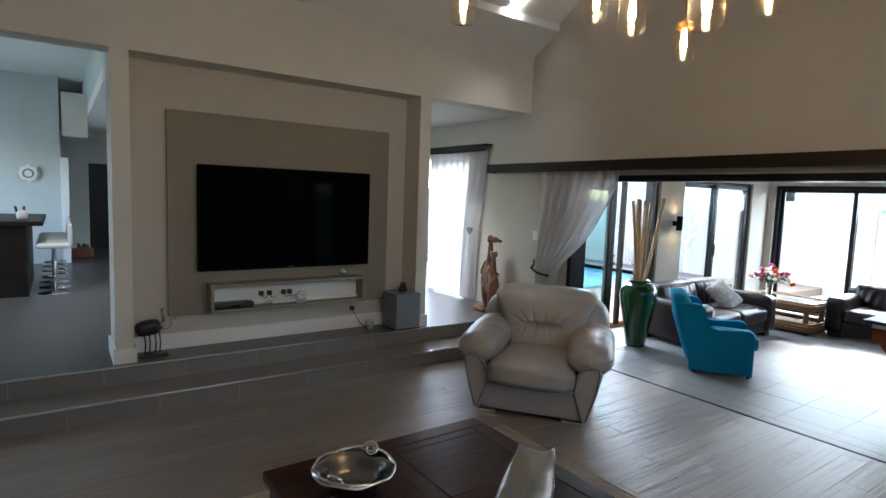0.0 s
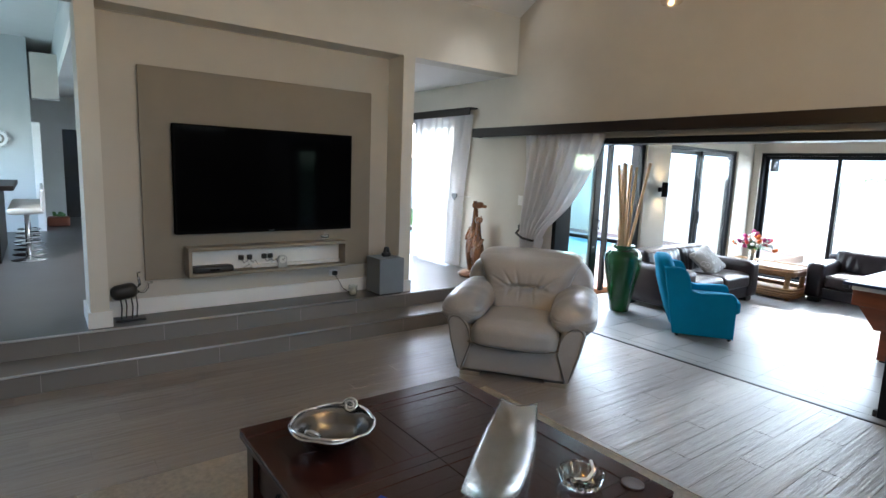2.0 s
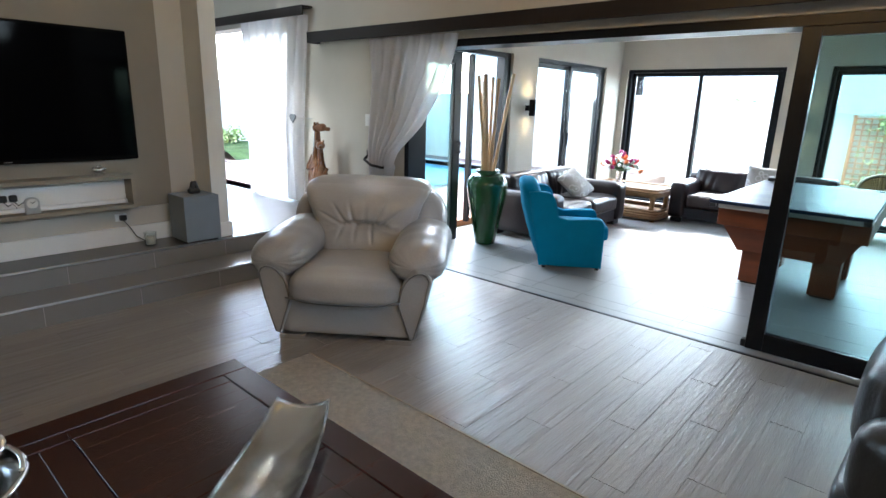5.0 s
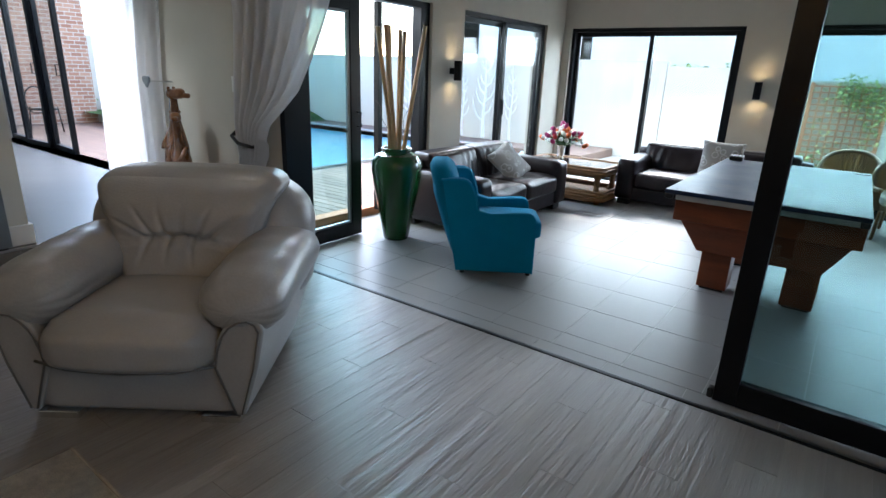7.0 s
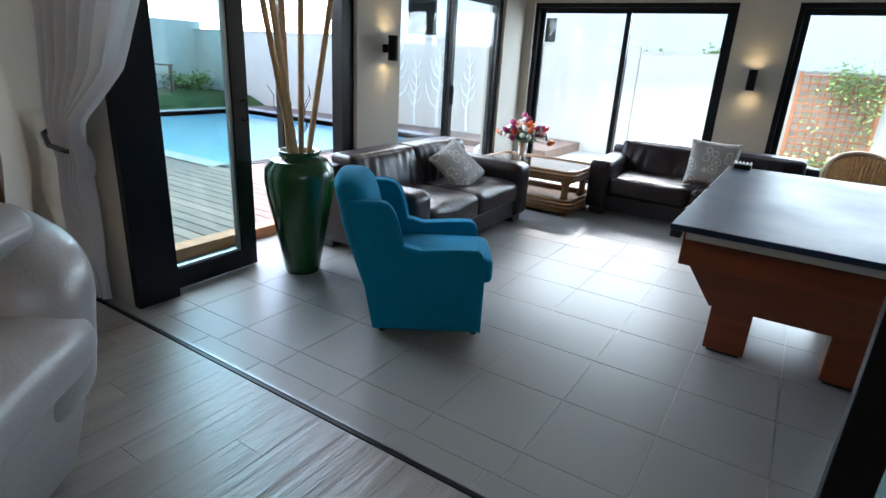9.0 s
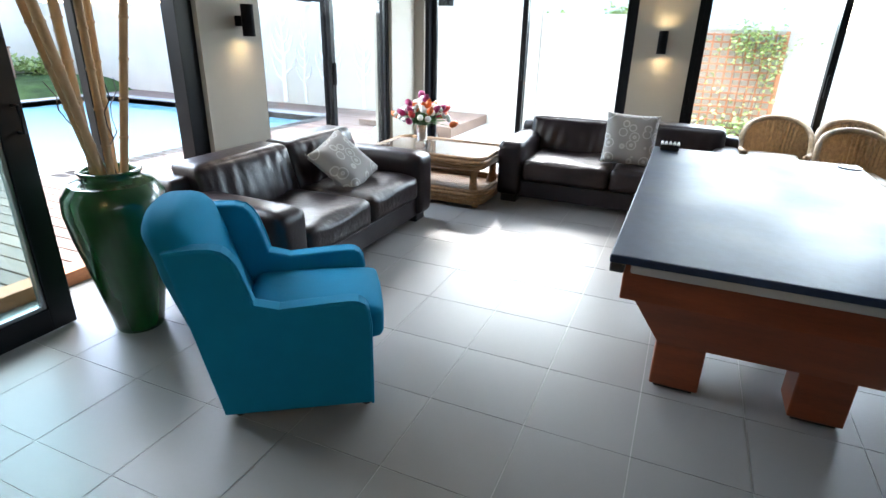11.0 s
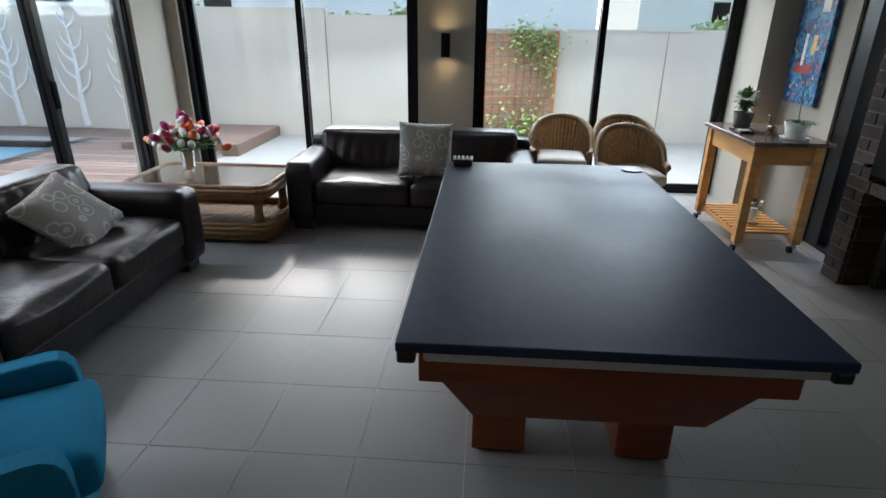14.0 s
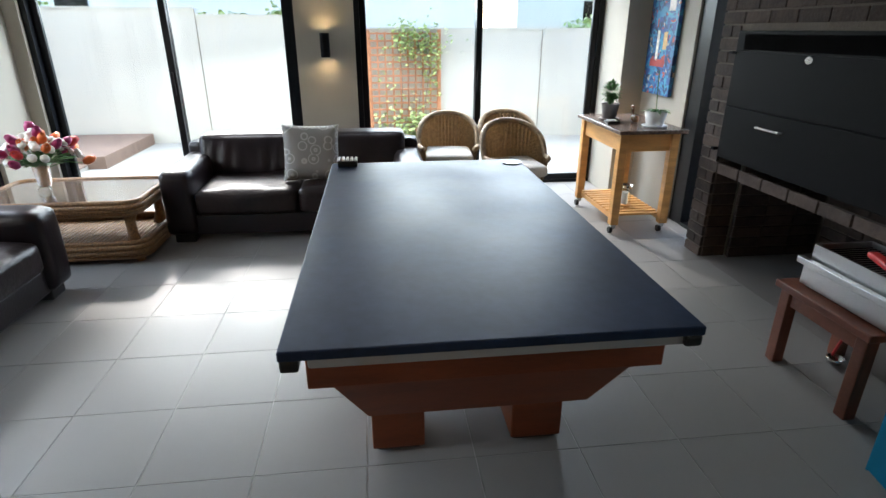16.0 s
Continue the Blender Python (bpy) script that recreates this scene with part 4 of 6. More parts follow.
at_ = thing("glass_ashtray", pose(2.53, 1.36, 0.452), "thick cut-glass ashtray with fluted rim", "ashtray")
bm = bmesh.new()
prof = [(0, 0.0), (0.07, 0.0), (0.088, 0.055), (0.072, 0.055), (0.055, 0.016), (0, 0.014)]
seg = 48
rings = []
for i, (r, z) in enumerate(prof):
    rings.append([bm.verts.new(((r + (0.005 * math.cos(k * math.pi * 2 * 16 / seg) if i in (1, 2) else 0)) * math.cos(2 * math.pi * k / seg), (r + (0.005 * math.cos(k * math.pi * 2 * 16 / seg) if i in (1, 2) else 0)) * math.sin(2 * math.pi * k / seg), z - (0.006 * (k % 3 == 0) if i in (2, 3) else 0))) for k in range(seg)] if r else [bm.verts.new((0, 0, z))])
for a, b in zip(rings, rings[1:]):
    for k in range(seg):
        f = list(dict.fromkeys([a[k % len(a)], a[(k + 1) % len(a)], b[(k + 1) % len(b)], b[k % len(b)]]))
        if len(f) > 2:
            bm.faces.new(f)
part("dish", bm, CLEAR, at_)
part("paper_scrap", tube(bmesh.new(), [(-0.04, 0.01, 0.024), (0.0, -0.03, 0.032), (0.05, -0.02, 0.05), (0.08, 0.02, 0.062)], 0.007, 6), WHITE, at_, "white curled paper")
mg = thing("blue_magazine", pose(1.75, 1.575, 0.452, 0, 0, 20), "glossy blue and white magazine on the coffee table", "magazine")
part("pages", box(-0.11, -0.10, 0, 0.11, 0.10, 0.008), WHITE, mg)
part("cover", box(-0.111, -0.101, 0.008, 0.111, 0.101, 0.0095), mat("blue gloss print", (0.01, 0.05, 0.35), 0.25, var=0.4, scale=9), mg, "blue printed cover")
cs = thing("coaster", pose(2.70, 1.24, 0.452), "round dark wooden coaster", "coaster")
part("disc", lathe([(0, 0), (0.043, 0), (0.045, 0.002), (0.045, 0.007), (0, 0.007)], 28), BROWNLAM, cs)

rg = thing("area_rug", pose(2.25, 1.70, -0.003), "cream woven rug under the coffee table", "rug")
bm = sheet(150, 4, lambda u, v: Vector((-1.33 + 2.66 * u, -1.42 + 2.84 * v, 0.012 + 0.002 * math.sin(u * 471))), thick=0.009)
part("weave", bm, RUG, rg)
for s in (-1, 1):
    part("binding", tube(bmesh.new(), [(s * 1.33, -1.42, 0.010), (s * 1.33, 1.42, 0.010)], 0.008, 6), mat("rug binding", (0.36, 0.31, 0.25), 0.9), rg)

def plain_sofa(name, m, w, d, h, material, label):
    t = thing(name, m, label, "sofa" if w > 1.2 else "recliner")
    part("base", soft(w, d, 0.30, 0.05, n=6, m=pose(0, 0, 0.06)), material, t, smooth=True)
    for s in (-1, 1):
        part("armrest", soft(0.24, d * 0.92, 0.36, 0.10, puff=(0.02, 0.03, 0.03), n=10, m=pose(s * (w / 2 - 0.10), 0.02, 0.27)), material, t, smooth=True)
    part("seat_cushion", soft(w - 0.42, d * 0.7, 0.18, 0.07, puff=(0, 0.02, 0.03), n=10, m=pose(0, 0.10, 0.30)), material, t, smooth=True)
    part("backrest", soft(w - 0.30, 0.28, h - 0.36, 0.11, puff=(0.02, 0.03, 0.04), n=12, m=pose(0, -d / 2 + 0.16, 0.36)), material, t, smooth=True)
    quadlegs(t, (-w / 2 + 0.12, w / 2 - 0.12), (-d / 2 + 0.1, d / 2 - 0.1), 0, 0.07, 0.03, PLASTIC_K, "foot")
    return t


plain_sofa("cream_sofa", pose(-0.35, 2.55, 0, 0, 0, -90), 2.1, 1.8 * 0.53, 0.82, CREAM, "cream leather sofa beside the rug")
rc = plain_sofa("recliner_chair", pose(4.18, 0.075, 0, 0, 0, 177), 0.96, 0.92, 0.76, LEATHER_K, "puffy black leather recliner chair")
for k in range(2):
    part("arm_roll", soft(0.27, 0.34, 0.22, 0.10, puff=(0.02, 0.03, 0.03), n=10, m=pose(0.40, 0.30 - 0.02 * k, 0.08 + 0.21 * k)), LEATHER_K, rc, smooth=True)

# ---------- kitchen beyond ----------
kw = wall("wall_kitchen", "x", 12.1, 0.2, -2.0, 0.83, ZP, 3.60, [], PAINT_COOL, "cool grey-green kitchen wall")
tagged(part("wall_kitchen_bulkhead", box(0.86, 10.6, 2.49, 1.20, 10.8, 3.16), PAINT_LIGHT), "pale bulkhead over the passage", "wall", kind="structure")
tagged(part("door_frame", box(0.83, 12.05, ZP, 0.95, 12.3, 2.2, bev=0.01), WHITE), "white painted door frame", "door frame", kind="structure")
wall("wall_passage_end", "x", 13.9, 0.15, -2.0, XW, ZP, 3.60, [(1.32, 1.9, ZP, 2.18)], PAINT_COOL, "pale grey-green passage end wall with dark doorway")
# board behind the doorway; the room's darkness is put into its colour
tagged(part("wall_dark_room", box(1.0, 14.6, ZP, 3.0, 14.7, 2.82), mat("paint darkened as unlit", (0.08, 0.08, 0.08), 0.8)), "dark board standing for the unlit far room", "wall", kind="structure")
bc = thing("bar_counter", pose(0.0, 8.6, ZP), "dark wood breakfast bar with thick top", "counter")
part("carcass", box(-1.4, 0.05, 0, 0.45, 1.9, 0.90, bev=0.004), PELMET, bc)
part("worktop", box(-1.5, 0, 0.90, 0.62, 2.0, 0.96, bev=0.008), PELMET, bc)
for k in range(4):
    st = thing("bar_stool", pose(0.72, 8.85 + 0.5 * k, ZP, 0, 0, 90), "white moulded bar stool on a chrome pedestal", "bar stool", "stools at the bar")
    part("base", lathe([(0, 0), (0.19, 0), (0.19, 0.008), (0.05, 0.03), (0.025, 0.05)], 24), CHROME, st, smooth=True)
    part("stem", tube(bmesh.new(), [(0, 0, 0.03), (0, 0, 0.60)], 0.024, 10), CHROME, st, smooth=True)
    part("footrest", tube(bmesh.new(), [(0.14 * math.sin(a), 0.14 * math.cos(a), 0.24) for a in [k2 * math.pi / 8 for k2 in range(17)]], 0.010, 6), CHROME, st)
    part("seat", soft(0.40, 0.38, 0.08, 0.035, n=6, m=pose(0, 0, 0.60)), WHITE, st, smooth=True)
    part("backrest", soft(0.40, 0.05, 0.28, 0.02, n=6, m=pose(0, -0.18, 0.64)), WHITE, st, smooth=True)
pl = thing("wall_plate", pose(0.366, 12.08, 1.89, 90, 0, 0), "ornate pierced white wall plate", "wall decoration")
bm = bmesh.new()
lathe([(0, 0.012), (0.10, 0.012), (0.13, 0.02), (0.14, 0.03), (0.12, 0.03), (0, 0.024)], 24, bm=bm)
for k in range(8):
    tube(bm, [((0.14 + 0.02 * math.cos(q)) * math.cos(k * math.pi / 4 + 0.16 * math.sin(q)), (0.14 + 0.02 * math.cos(q)) * math.sin(k * math.pi / 4 + 0.16 * math.sin(q)), 0.024) for q in [j * math.pi / 5 for j in range(11)]], 0.010, 6)
part("disc", bm, WHITE, pl, smooth=True)
part("hole_ring", lathe([(0.055, 0.030), (0.07, 0.036), (0.085, 0.030)], 20), PANEL, pl)
ro = thing("hen_ornament", pose(0.40, 8.95, ZP + 0.96), "white ceramic hen ornament with a red comb", "ornament")
part("body", soft(0.13, 0.09, 0.13, 0.045, n=6), WHITE, ro, smooth=True)
part("tail", soft(0.03, 0.05, 0.09, 0.014, n=4, m=pose(-0.05, 0, 0.09, 0, -15, 0)), mat("dark glaze", (0.08, 0.03, 0.02), 0.4), ro, smooth=True)
part("comb", soft(0.03, 0.03, 0.07, 0.012, n=4, m=pose(0.02, 0, 0.11)), mat("red glaze", (0.35, 0.04, 0.03), 0.4), ro, smooth=True)
pb = thing("planter_basket", pose(1.15, 12.9, ZP), "dark wicker basket planter on the floor", "basket")
part("basket", soft(0.36, 0.26, 0.18, 0.03, n=5), STOOLWOOD, pb)
bm = bmesh.new()
for k in range(14):
    soft(0.06, 0.05, 0.05, 0.02, n=2, bm=bm, m=pose(random.uniform(-0.13, 0.13), random.uniform(-0.08, 0.08), 0.16 + random.uniform(0, 0.06)))
part("plants", bm, LEAF, pb)
po = thing("potted_orchid", pose(0.05, 8.8, ZP + 0.96), "dark-leaved pot plant on the bar", "plant")
part("pot", lathe([(0, 0), (0.05, 0), (0.07, 0.09), (0.06, 0.09), (0, 0.08)], 16), WHITE, po)
bm = bmesh.new()
for k in range(16):
    a, r = random.uniform(0, 6.28), random.uniform(0.05, 0.16)
    tube(bm, [(0, 0, 0.08), (0.5 * r * math.cos(a), 0.5 * r * math.sin(a), 0.2), (r * math.cos(a), r * math.sin(a), random.uniform(0.14, 0.34))], 0.012, 5, 0.004)
part("leaves", bm, LEAF, po)

# ---------- glazed doors and windows ----------
def pane_frame(t, w, h, thick=0.055, bar=0.065, g=None, foot=None):
    """A framed glass leaf standing in its own x-z plane, from x 0 to w."""
    f = foot or bar
    part("stile", box(0, -thick / 2, 0, bar, thick / 2, h, bev=0.004), FRAME, t)
    part("stile", box(w - bar, -thick / 2, 0, w, thick / 2, h, bev=0.004), FRAME, t)
    part("rail", box(bar, -thick / 2, h - bar, w - bar, thick / 2, h, bev=0.003), FRAME, t)
    part("rail", box(bar, -thick / 2, 0, w - bar, thick / 2, f, bev=0.003), FRAME, t)
    p = part("pane", box(bar, -0.004, f, w - bar, 0.004, h - bar), g or GLASS, t)
    p.visible_shadow = False


def glazed(name, m, w, h, leaves, label, g=None, bar=0.06):
    """A fixed frame with sliding leaves of the given spans."""
    t = thing(name, m, label, "glass door", kind="structure")
    part("frame", box(0, -0.06, 0, 0.05, 0.06, h), FRAME, t)
    part("frame", box(w - 0.05, -0.06, 0, w, 0.06, h), FRAME, t)
    part("frame", box(0.05, -0.06, h - 0.05, w - 0.05, 0.06, h), FRAME, t)
    part("sill", box(0.05, -0.06, -0.01, w - 0.05, 0.06, 0.03), FRAME, t)
    for k, (a, b) in enumerate(leaves):
        y = -0.03 if k % 2 else 0.03
        bm = bmesh.new()
        for q in ((a, y - 0.02, 0.03, a + bar, y + 0.02, h - 0.05), (b - bar, y - 0.02, 0.03, b, y + 0.02, h - 0.05), (a + bar, y - 0.02, h - 0.05 - bar, b - bar, y + 0.02, h - 0.05), (a + bar, y - 0.02, 0.03, b - bar, y + 0.02, 0.03 + bar)):
            bx(bm, *q, bev=0.003)
        lf = part("leaf", bm, FRAME, t)
        p = part("pane", box(a + bar, y - 0.004, 0.03 + bar, b - bar, y + 0.004, h - 0.05 - bar), g or GLASS, lf)
        p.visible_shadow = False
        if k:
            part("pull", box(a + 0.015, y - 0.045, 0.95, a + 0.04, y - 0.02, 1.15, bev=0.006), FRAME, lf)
    return t


glazed("window_1", pose(8.45, YL + 0.10, 0), 2.05, HEAD, ((0.05, 1.04), (0.98, 2.0)), "black aluminium sliding glass doors to the pool deck")
glazed("window_2", pose(XF + 0.10, 4.60, 0, 0, 0, -90), 2.32, HEAD, ((0.05, 1.20), (1.14, 2.27)), "black aluminium sliding glass doors to the garden wall")
glazed("window_3", pose(XF + 0.10, 1.74, 0, 0, 0, -90), 2.42, HEAD, ((0.05, 1.22), (1.16, 2.37)), "black aluminium sliding glass doors beside the cane chairs")
t = thing("window_4", pose(9.16, YR - 0.07, 0), "narrow black-framed window beside the fireplace", "window", kind="structure")
part("jamb", box(0.44, -0.05, 0, 0.62, 0.05, HEAD, bev=0.004), FRAME, t)
part("head", box(0, -0.05, HEAD - 0.05, 0.44, 0.05, HEAD, bev=0.004), FRAME, t)
part("sill", box(0, -0.05, -0.01, 0.44, 0.05, 0.03, bev=0.004), FRAME, t)
part("pane", box(0, -0.004, 0.03, 0.44, 0.004, HEAD - 0.05), GLASS, t).visible_shadow = False
# deck door: fixed frame, one leaf folded into the room
t = thing("door_1", pose(5.95, YL + 0.10, 0), "open black-framed glass doors to the wooden deck", "glass door", kind="structure")
for q in ((0, -0.06, 0, 0.06, 0.06, HEAD), (1.77, -0.06, 0, 1.91, 0.06, HEAD), (0.06, -0.06, HEAD - 0.06, 1.77, 0.06, HEAD)):
    part("frame", box(*q, bev=0.003), FRAME, t)
t = thing("door_2", pose(5.70, 4.44, 0.012, 0, 0, 1), "black-framed glass door leaf standing open into the room", "glass door", kind="structure")
pane_frame(t, 0.80, 2.03, bar=0.12, g=GLASS_T, foot=0.12)
for q in ((0.12, -0.018, 0.12, 0.14, 0.018, 1.91), (0.66, -0.018, 0.12, 0.68, 0.018, 1.91), (0.14, -0.018, 0.12, 0.66, 0.018, 0.14), (0.14, -0.018, 1.89, 0.66, 0.018, 1.91)):
    part("glazing_bead", box(*q, bev=0.004), DARKALU, t)
part("handle", tube(bmesh.new(), [(0.755, -0.03, 0.98), (0.755, -0.07, 0.98), (0.755, -0.07, 1.10), (0.755, -0.03, 1.10)], 0.009, 8), FRAME, t)
t = thing("door_3", pose(7.02, YL + 0.02, 0.09, 0, 0, 2), "black-framed fixed glass door leaf beside the deck opening", "glass door", kind="structure")
part("stile", box(0.0, -0.03, 0, 0.06, 0.03, 1.98, bev=0.003), FRAME, t)
# lounge sliding leaves, stacked
def slider(y1, w, x, label, nm):
    t = thing(nm, pose(x, y1, 0.012, 0, 0, -90), label, "glass door", kind="structure")
    pane_frame(t, w, 2.02, bar=0.10, g=GLASS_T, foot=0.12)
    return t


t = slider(1.20, 1.75, 5.655, "black-framed sliding glass door pushed open", "door_4")
part("stop", box(-0.03, -0.02, 0, 0.0, 0.03, 0.05, bev=0.008), PLASTIC_K, t)
slider(-0.45, 1.55, 5.735, "black-framed fixed glass leaf", "door_6")
hd = tagged(part("trim_door_head", box(XW - 0.004, -2.0, 1.985, XO + 0.004, 4.40, 2.046, bev=0.003), FRAME), "black aluminium head track over the sliding doors", "track", kind="structure")
jb = tagged(part("trim_door_jamb", box(XW - 0.002, 4.34, 0, XO + 0.004, 4.396, 1.985, bev=0.003), FRAME), "black aluminium door jamb", "jamb", kind="structure")
for x0, x1, z, m_ in ((5.529, 5.548, 0.004, FRAME), (5.550, 5.566, 0.006, DARKALU)):
    tagged(part("trim_floor_track", box(x0, -2.0, -0.004, x1, 4.66, z, bev=0.0015), m_), "aluminium sliding door floor track", "track", kind="structure")
# folding doors of the raised floor
for y, w, a in ((6.42, 1.02, 2), (8.69, 0.75, -3), (9.46, 0.75, 3), (10.22, 0.75, -2)):
    t = thing("door_8", pose(5.78, y, ZP + 0.01, 0, 0, 90 + a), "black-framed folding glass door leaf beside an open bay", "glass door", kind="structure")
    pane_frame(t, w, 2.03, bar=0.065)
    part("handle", tube(bmesh.new(), [(0.033, 0.03, 0.95), (0.033, 0.07, 0.95), (0.033, 0.07, 1.08), (0.033, 0.03, 1.08)], 0.008, 8), FRAME, t)

# ---------- games room ----------
def wing_chair(m, label):
    t = thing("wing_armchair", m, label, "armchair", "teal wing chairs")
    for s in (-1, 1):
        bm = bmesh.new()
        prof = [(-0.30, 0.028), (0.285, 0.028), (0.285, 0.27), (0.285, 0.445), (0.255, 0.495), (0.19, 0.502), (-0.14, 0.475), (-0.17, 0.60), (-0.20, 0.69), (-0.25, 0.735), (-0.36, 0.735), (-0.435, 0.725)]
        fine = prof[:2]
        for (y0, z0), (y1, z1) in zip(prof[1:], prof[2:]):
            fine += [(0.75 * y0 + 0.25 * y1, 0.75 * z0 + 0.25 * z1), (0.25 * y0 + 0.75 * y1, 0.25 * z0 + 0.75 * z1)]
        prof = list(dict.fromkeys(fine + prof[-1:]))
        a = [bm.verts.new((s * 0.305, y, z)) for y, z in prof]
        b = [bm.verts.new((s * 0.225, y, z)) for y, z in prof]
        bm.faces.new(a if s > 0 else a[::-1]), bm.faces.new(b[::-1] if s > 0 else b)
        for k in range(len(prof)):
            q = (a[k], b[k], b[(k + 1) % len(prof)], a[(k + 1) % len(prof)])
            bm.faces.new(q if s > 0 else q[::-1])
        bmesh.ops.recalc_face_normals(bm, faces=bm.faces)
        bmesh.ops.bevel(bm, geom=[e for e in bm.edges if abs(e.verts[0].co.x - e.verts[1].co.x) < 1e-4], offset=0.012, segments=3, profile=0.5, affect="EDGES")
        sd_ = part("side", bm, TEAL, t, smooth=False)
        part("piping", tube(bmesh.new(), [(s * 0.295, y * 0.99, z - 0.004) for y, z in prof[1:]], 0.006, 6), TEAL, sd_)
    def back(p, u):
        p.y -= 0.24 * (p.z / 0.75)
        if u.z > 0.5:
            p.z += 0.06 * (1 - u.x ** 2)
        p.y += 0.04 * (1 - u.x ** 2) * (1 if u.y < 0 else 0.2) * -1
        return p
    part("backrest", soft(0.53, 0.14, 0.72, 0.055, puff=(0, 0.02, 0), n=12, warp=back, m=pose(0, -0.205, 0.06)), TEAL, t, smooth=True)
    part("seat_base", box(-0.226, -0.28, 0.05, 0.226, 0.28, 0.28, bev=0.02), TEAL, t)
    part("seat_cushion", soft(0.447, 0.54, 0.14, 0.03, puff=(0, 0.012, 0.022), n=10, m=pose(0, 0.065, 0.28)), TEAL, t, smooth=True)
    for x in (-0.255, 0.255):
        for y in (-0.25, 0.255):
            part("foot", lathe([(0, 0), (0.018, 0), (0.024, 0.065), (0, 0.065)], 12), PLASTIC_K, t).matrix_local = pose(x, y, 0)
    return t


wing_chair(pose(6.645, 3.075, 0, 0, 0, -146.2), "teal felt wing armchair with dark feet on the tiles")
wing_chair(pose(6.56, -0.40, 0, 0, 0, -100), "teal felt wing armchair beside the wooden stool")

def big_sofa(m, w, label):
    """Seat front towards +y."""
    t = thing("leather_sofa", m, label, "sofa", "brown leather sofas")
    d = 0.95
    part("plinth", box(-w / 2 + 0.20, -d / 2 + 0.03, 0.06, w / 2 - 0.20, d / 2 - 0.04, 0.22, bev=0.015), LEATHER_B, t)
    for s in (-1, 1):
        part("armrest", soft(0.23, d, 0.49, 0.05, puff=(0.008, 0.012, 0.012), n=10, m=pose(s * (w / 2 - 0.115), 0, 0.065)), LEATHER_B, t, smooth=True)
        part("foot", box(s * (w / 2 - 0.115) - 0.075, d / 2 - 0.17, 0, s * (w / 2 - 0.115) + 0.075, d / 2 - 0.05, 0.07, bev=0.01), PLASTIC_K, t)
        part("foot", box(s * (w / 2 - 0.115) - 0.075, -d / 2 + 0.05, 0, s * (w / 2 - 0.115) + 0.075, -d / 2 + 0.17, 0.07, bev=0.01), PLASTIC_K, t)
    sw = (w - 0.46) / 2
    for s in (-1, 1):
        def sag(p, u):
            if u.z > 0:
                p.z += 0.010 * math.sin(u.x * 5 + s) * math.sin(u.y * 4) - 0.012 * math.exp(-(u.x ** 2 + u.y ** 2) * 3)
            return p
        part("seat_cushion", soft(sw - 0.006, 0.74, 0.19, 0.045, puff=(0, 0.018, 0.02), n=14, warp=sag, m=pose(s * sw / 2, 0.10, 0.215)), LEATHER_BW, t, smooth=True)
        def crease(p, u):
            if u.y > 0.3:
                p.y += 0.011 * (1 - 2 * abs(math.sin(u.x * 15 + 1.2 * u.z + math.sin(u.x * 7)))) * (0.6 - 0.4 * u.z) ** 0.5 * (1 - abs(u.x)) ** 0.3
            p.y -= 0.12 * (p.z / 0.38)
            return p
        part("back_cushion", soft(sw + 0.10, 0.24, 0.345, 0.045, puff=(0.0, 0.035, 0.006), n=30, warp=crease, m=pose(s * (sw / 2 + 0.05), -0.21, 0.365)), LEATHER_B, t, smooth=True)
    part("back_frame", soft(w - 0.02, 0.20, 0.58, 0.05, n=8, m=pose(0, -d / 2 + 0.11, 0.07)), LEATHER_B, t, smooth=True)
    return t


big_sofa(pose(7.985, 3.975, 0, 0, 0, 180), 1.87, "dark brown leather two-seat sofa before the pool windows")
big_sofa(pose(10.075, 2.19, 0, 0, 0, 90), 1.97, "dark brown leather two-seat sofa before the garden windows")

def cushion(m, s, label):
    t = thing("scatter_cushion", m, label, "cushion", "grey scatter cushions")
    def pinch(p, u):
        e = max(0.0, 1 - max(abs(u.x), abs(u.y)) ** 3)
        p.z = (0.5 * u.z) * (0.012 + 0.15 * e ** 0.6)
        p.x *= 1 - 0.06 * (1 - u.y ** 2)
        p.y *= 1 - 0.06 * (1 - u.x ** 2)
        return p
    part("cover", soft(s, s, 0.02, 0.004, n=18, warp=pinch), CUSHION, t, smooth=True)
    return t


cushion(pose(8.27, 3.91, 0.545, 45, 0, -8) @ pose(0, 0, 0, 0, 0, 20), 0.43, "grey cushion with a pale circle print on the sofa")
cushion(pose(9.90, 2.09, 0.62, 75, 2, -84), 0.44, "grey cushion with a pale circle print on the sofa")

# vase with canes
vs = thing("floor_vase", pose(6.63, 4.12, 0), "tall green glazed floor vase holding bamboo canes", "vase")
prof = [(0, 0), (0.125, 0), (0.135, 0.02), (0.155, 0.12), (0.20, 0.32), (0.245, 0.52), (0.262, 0.64), (0.255, 0.71), (0.21, 0.765), (0.155, 0.785), (0.145, 0.80), (0.16, 0.815), (0.16, 0.825), (0.135, 0.825), (0.13, 0.79), (0.18, 0.72), (0.22, 0.6), (0.12, 0.1), (0, 0.08)]
part("body", lathe([(r * 0.86, z) for r, z in prof[:9]], 56), GREENGLAZE, vs, smooth=True)
part("neck", lathe([(r * 0.86, z) for r, z in prof[8:]], 56), GREENGLAZE, vs, smooth=True)
random.seed(4)
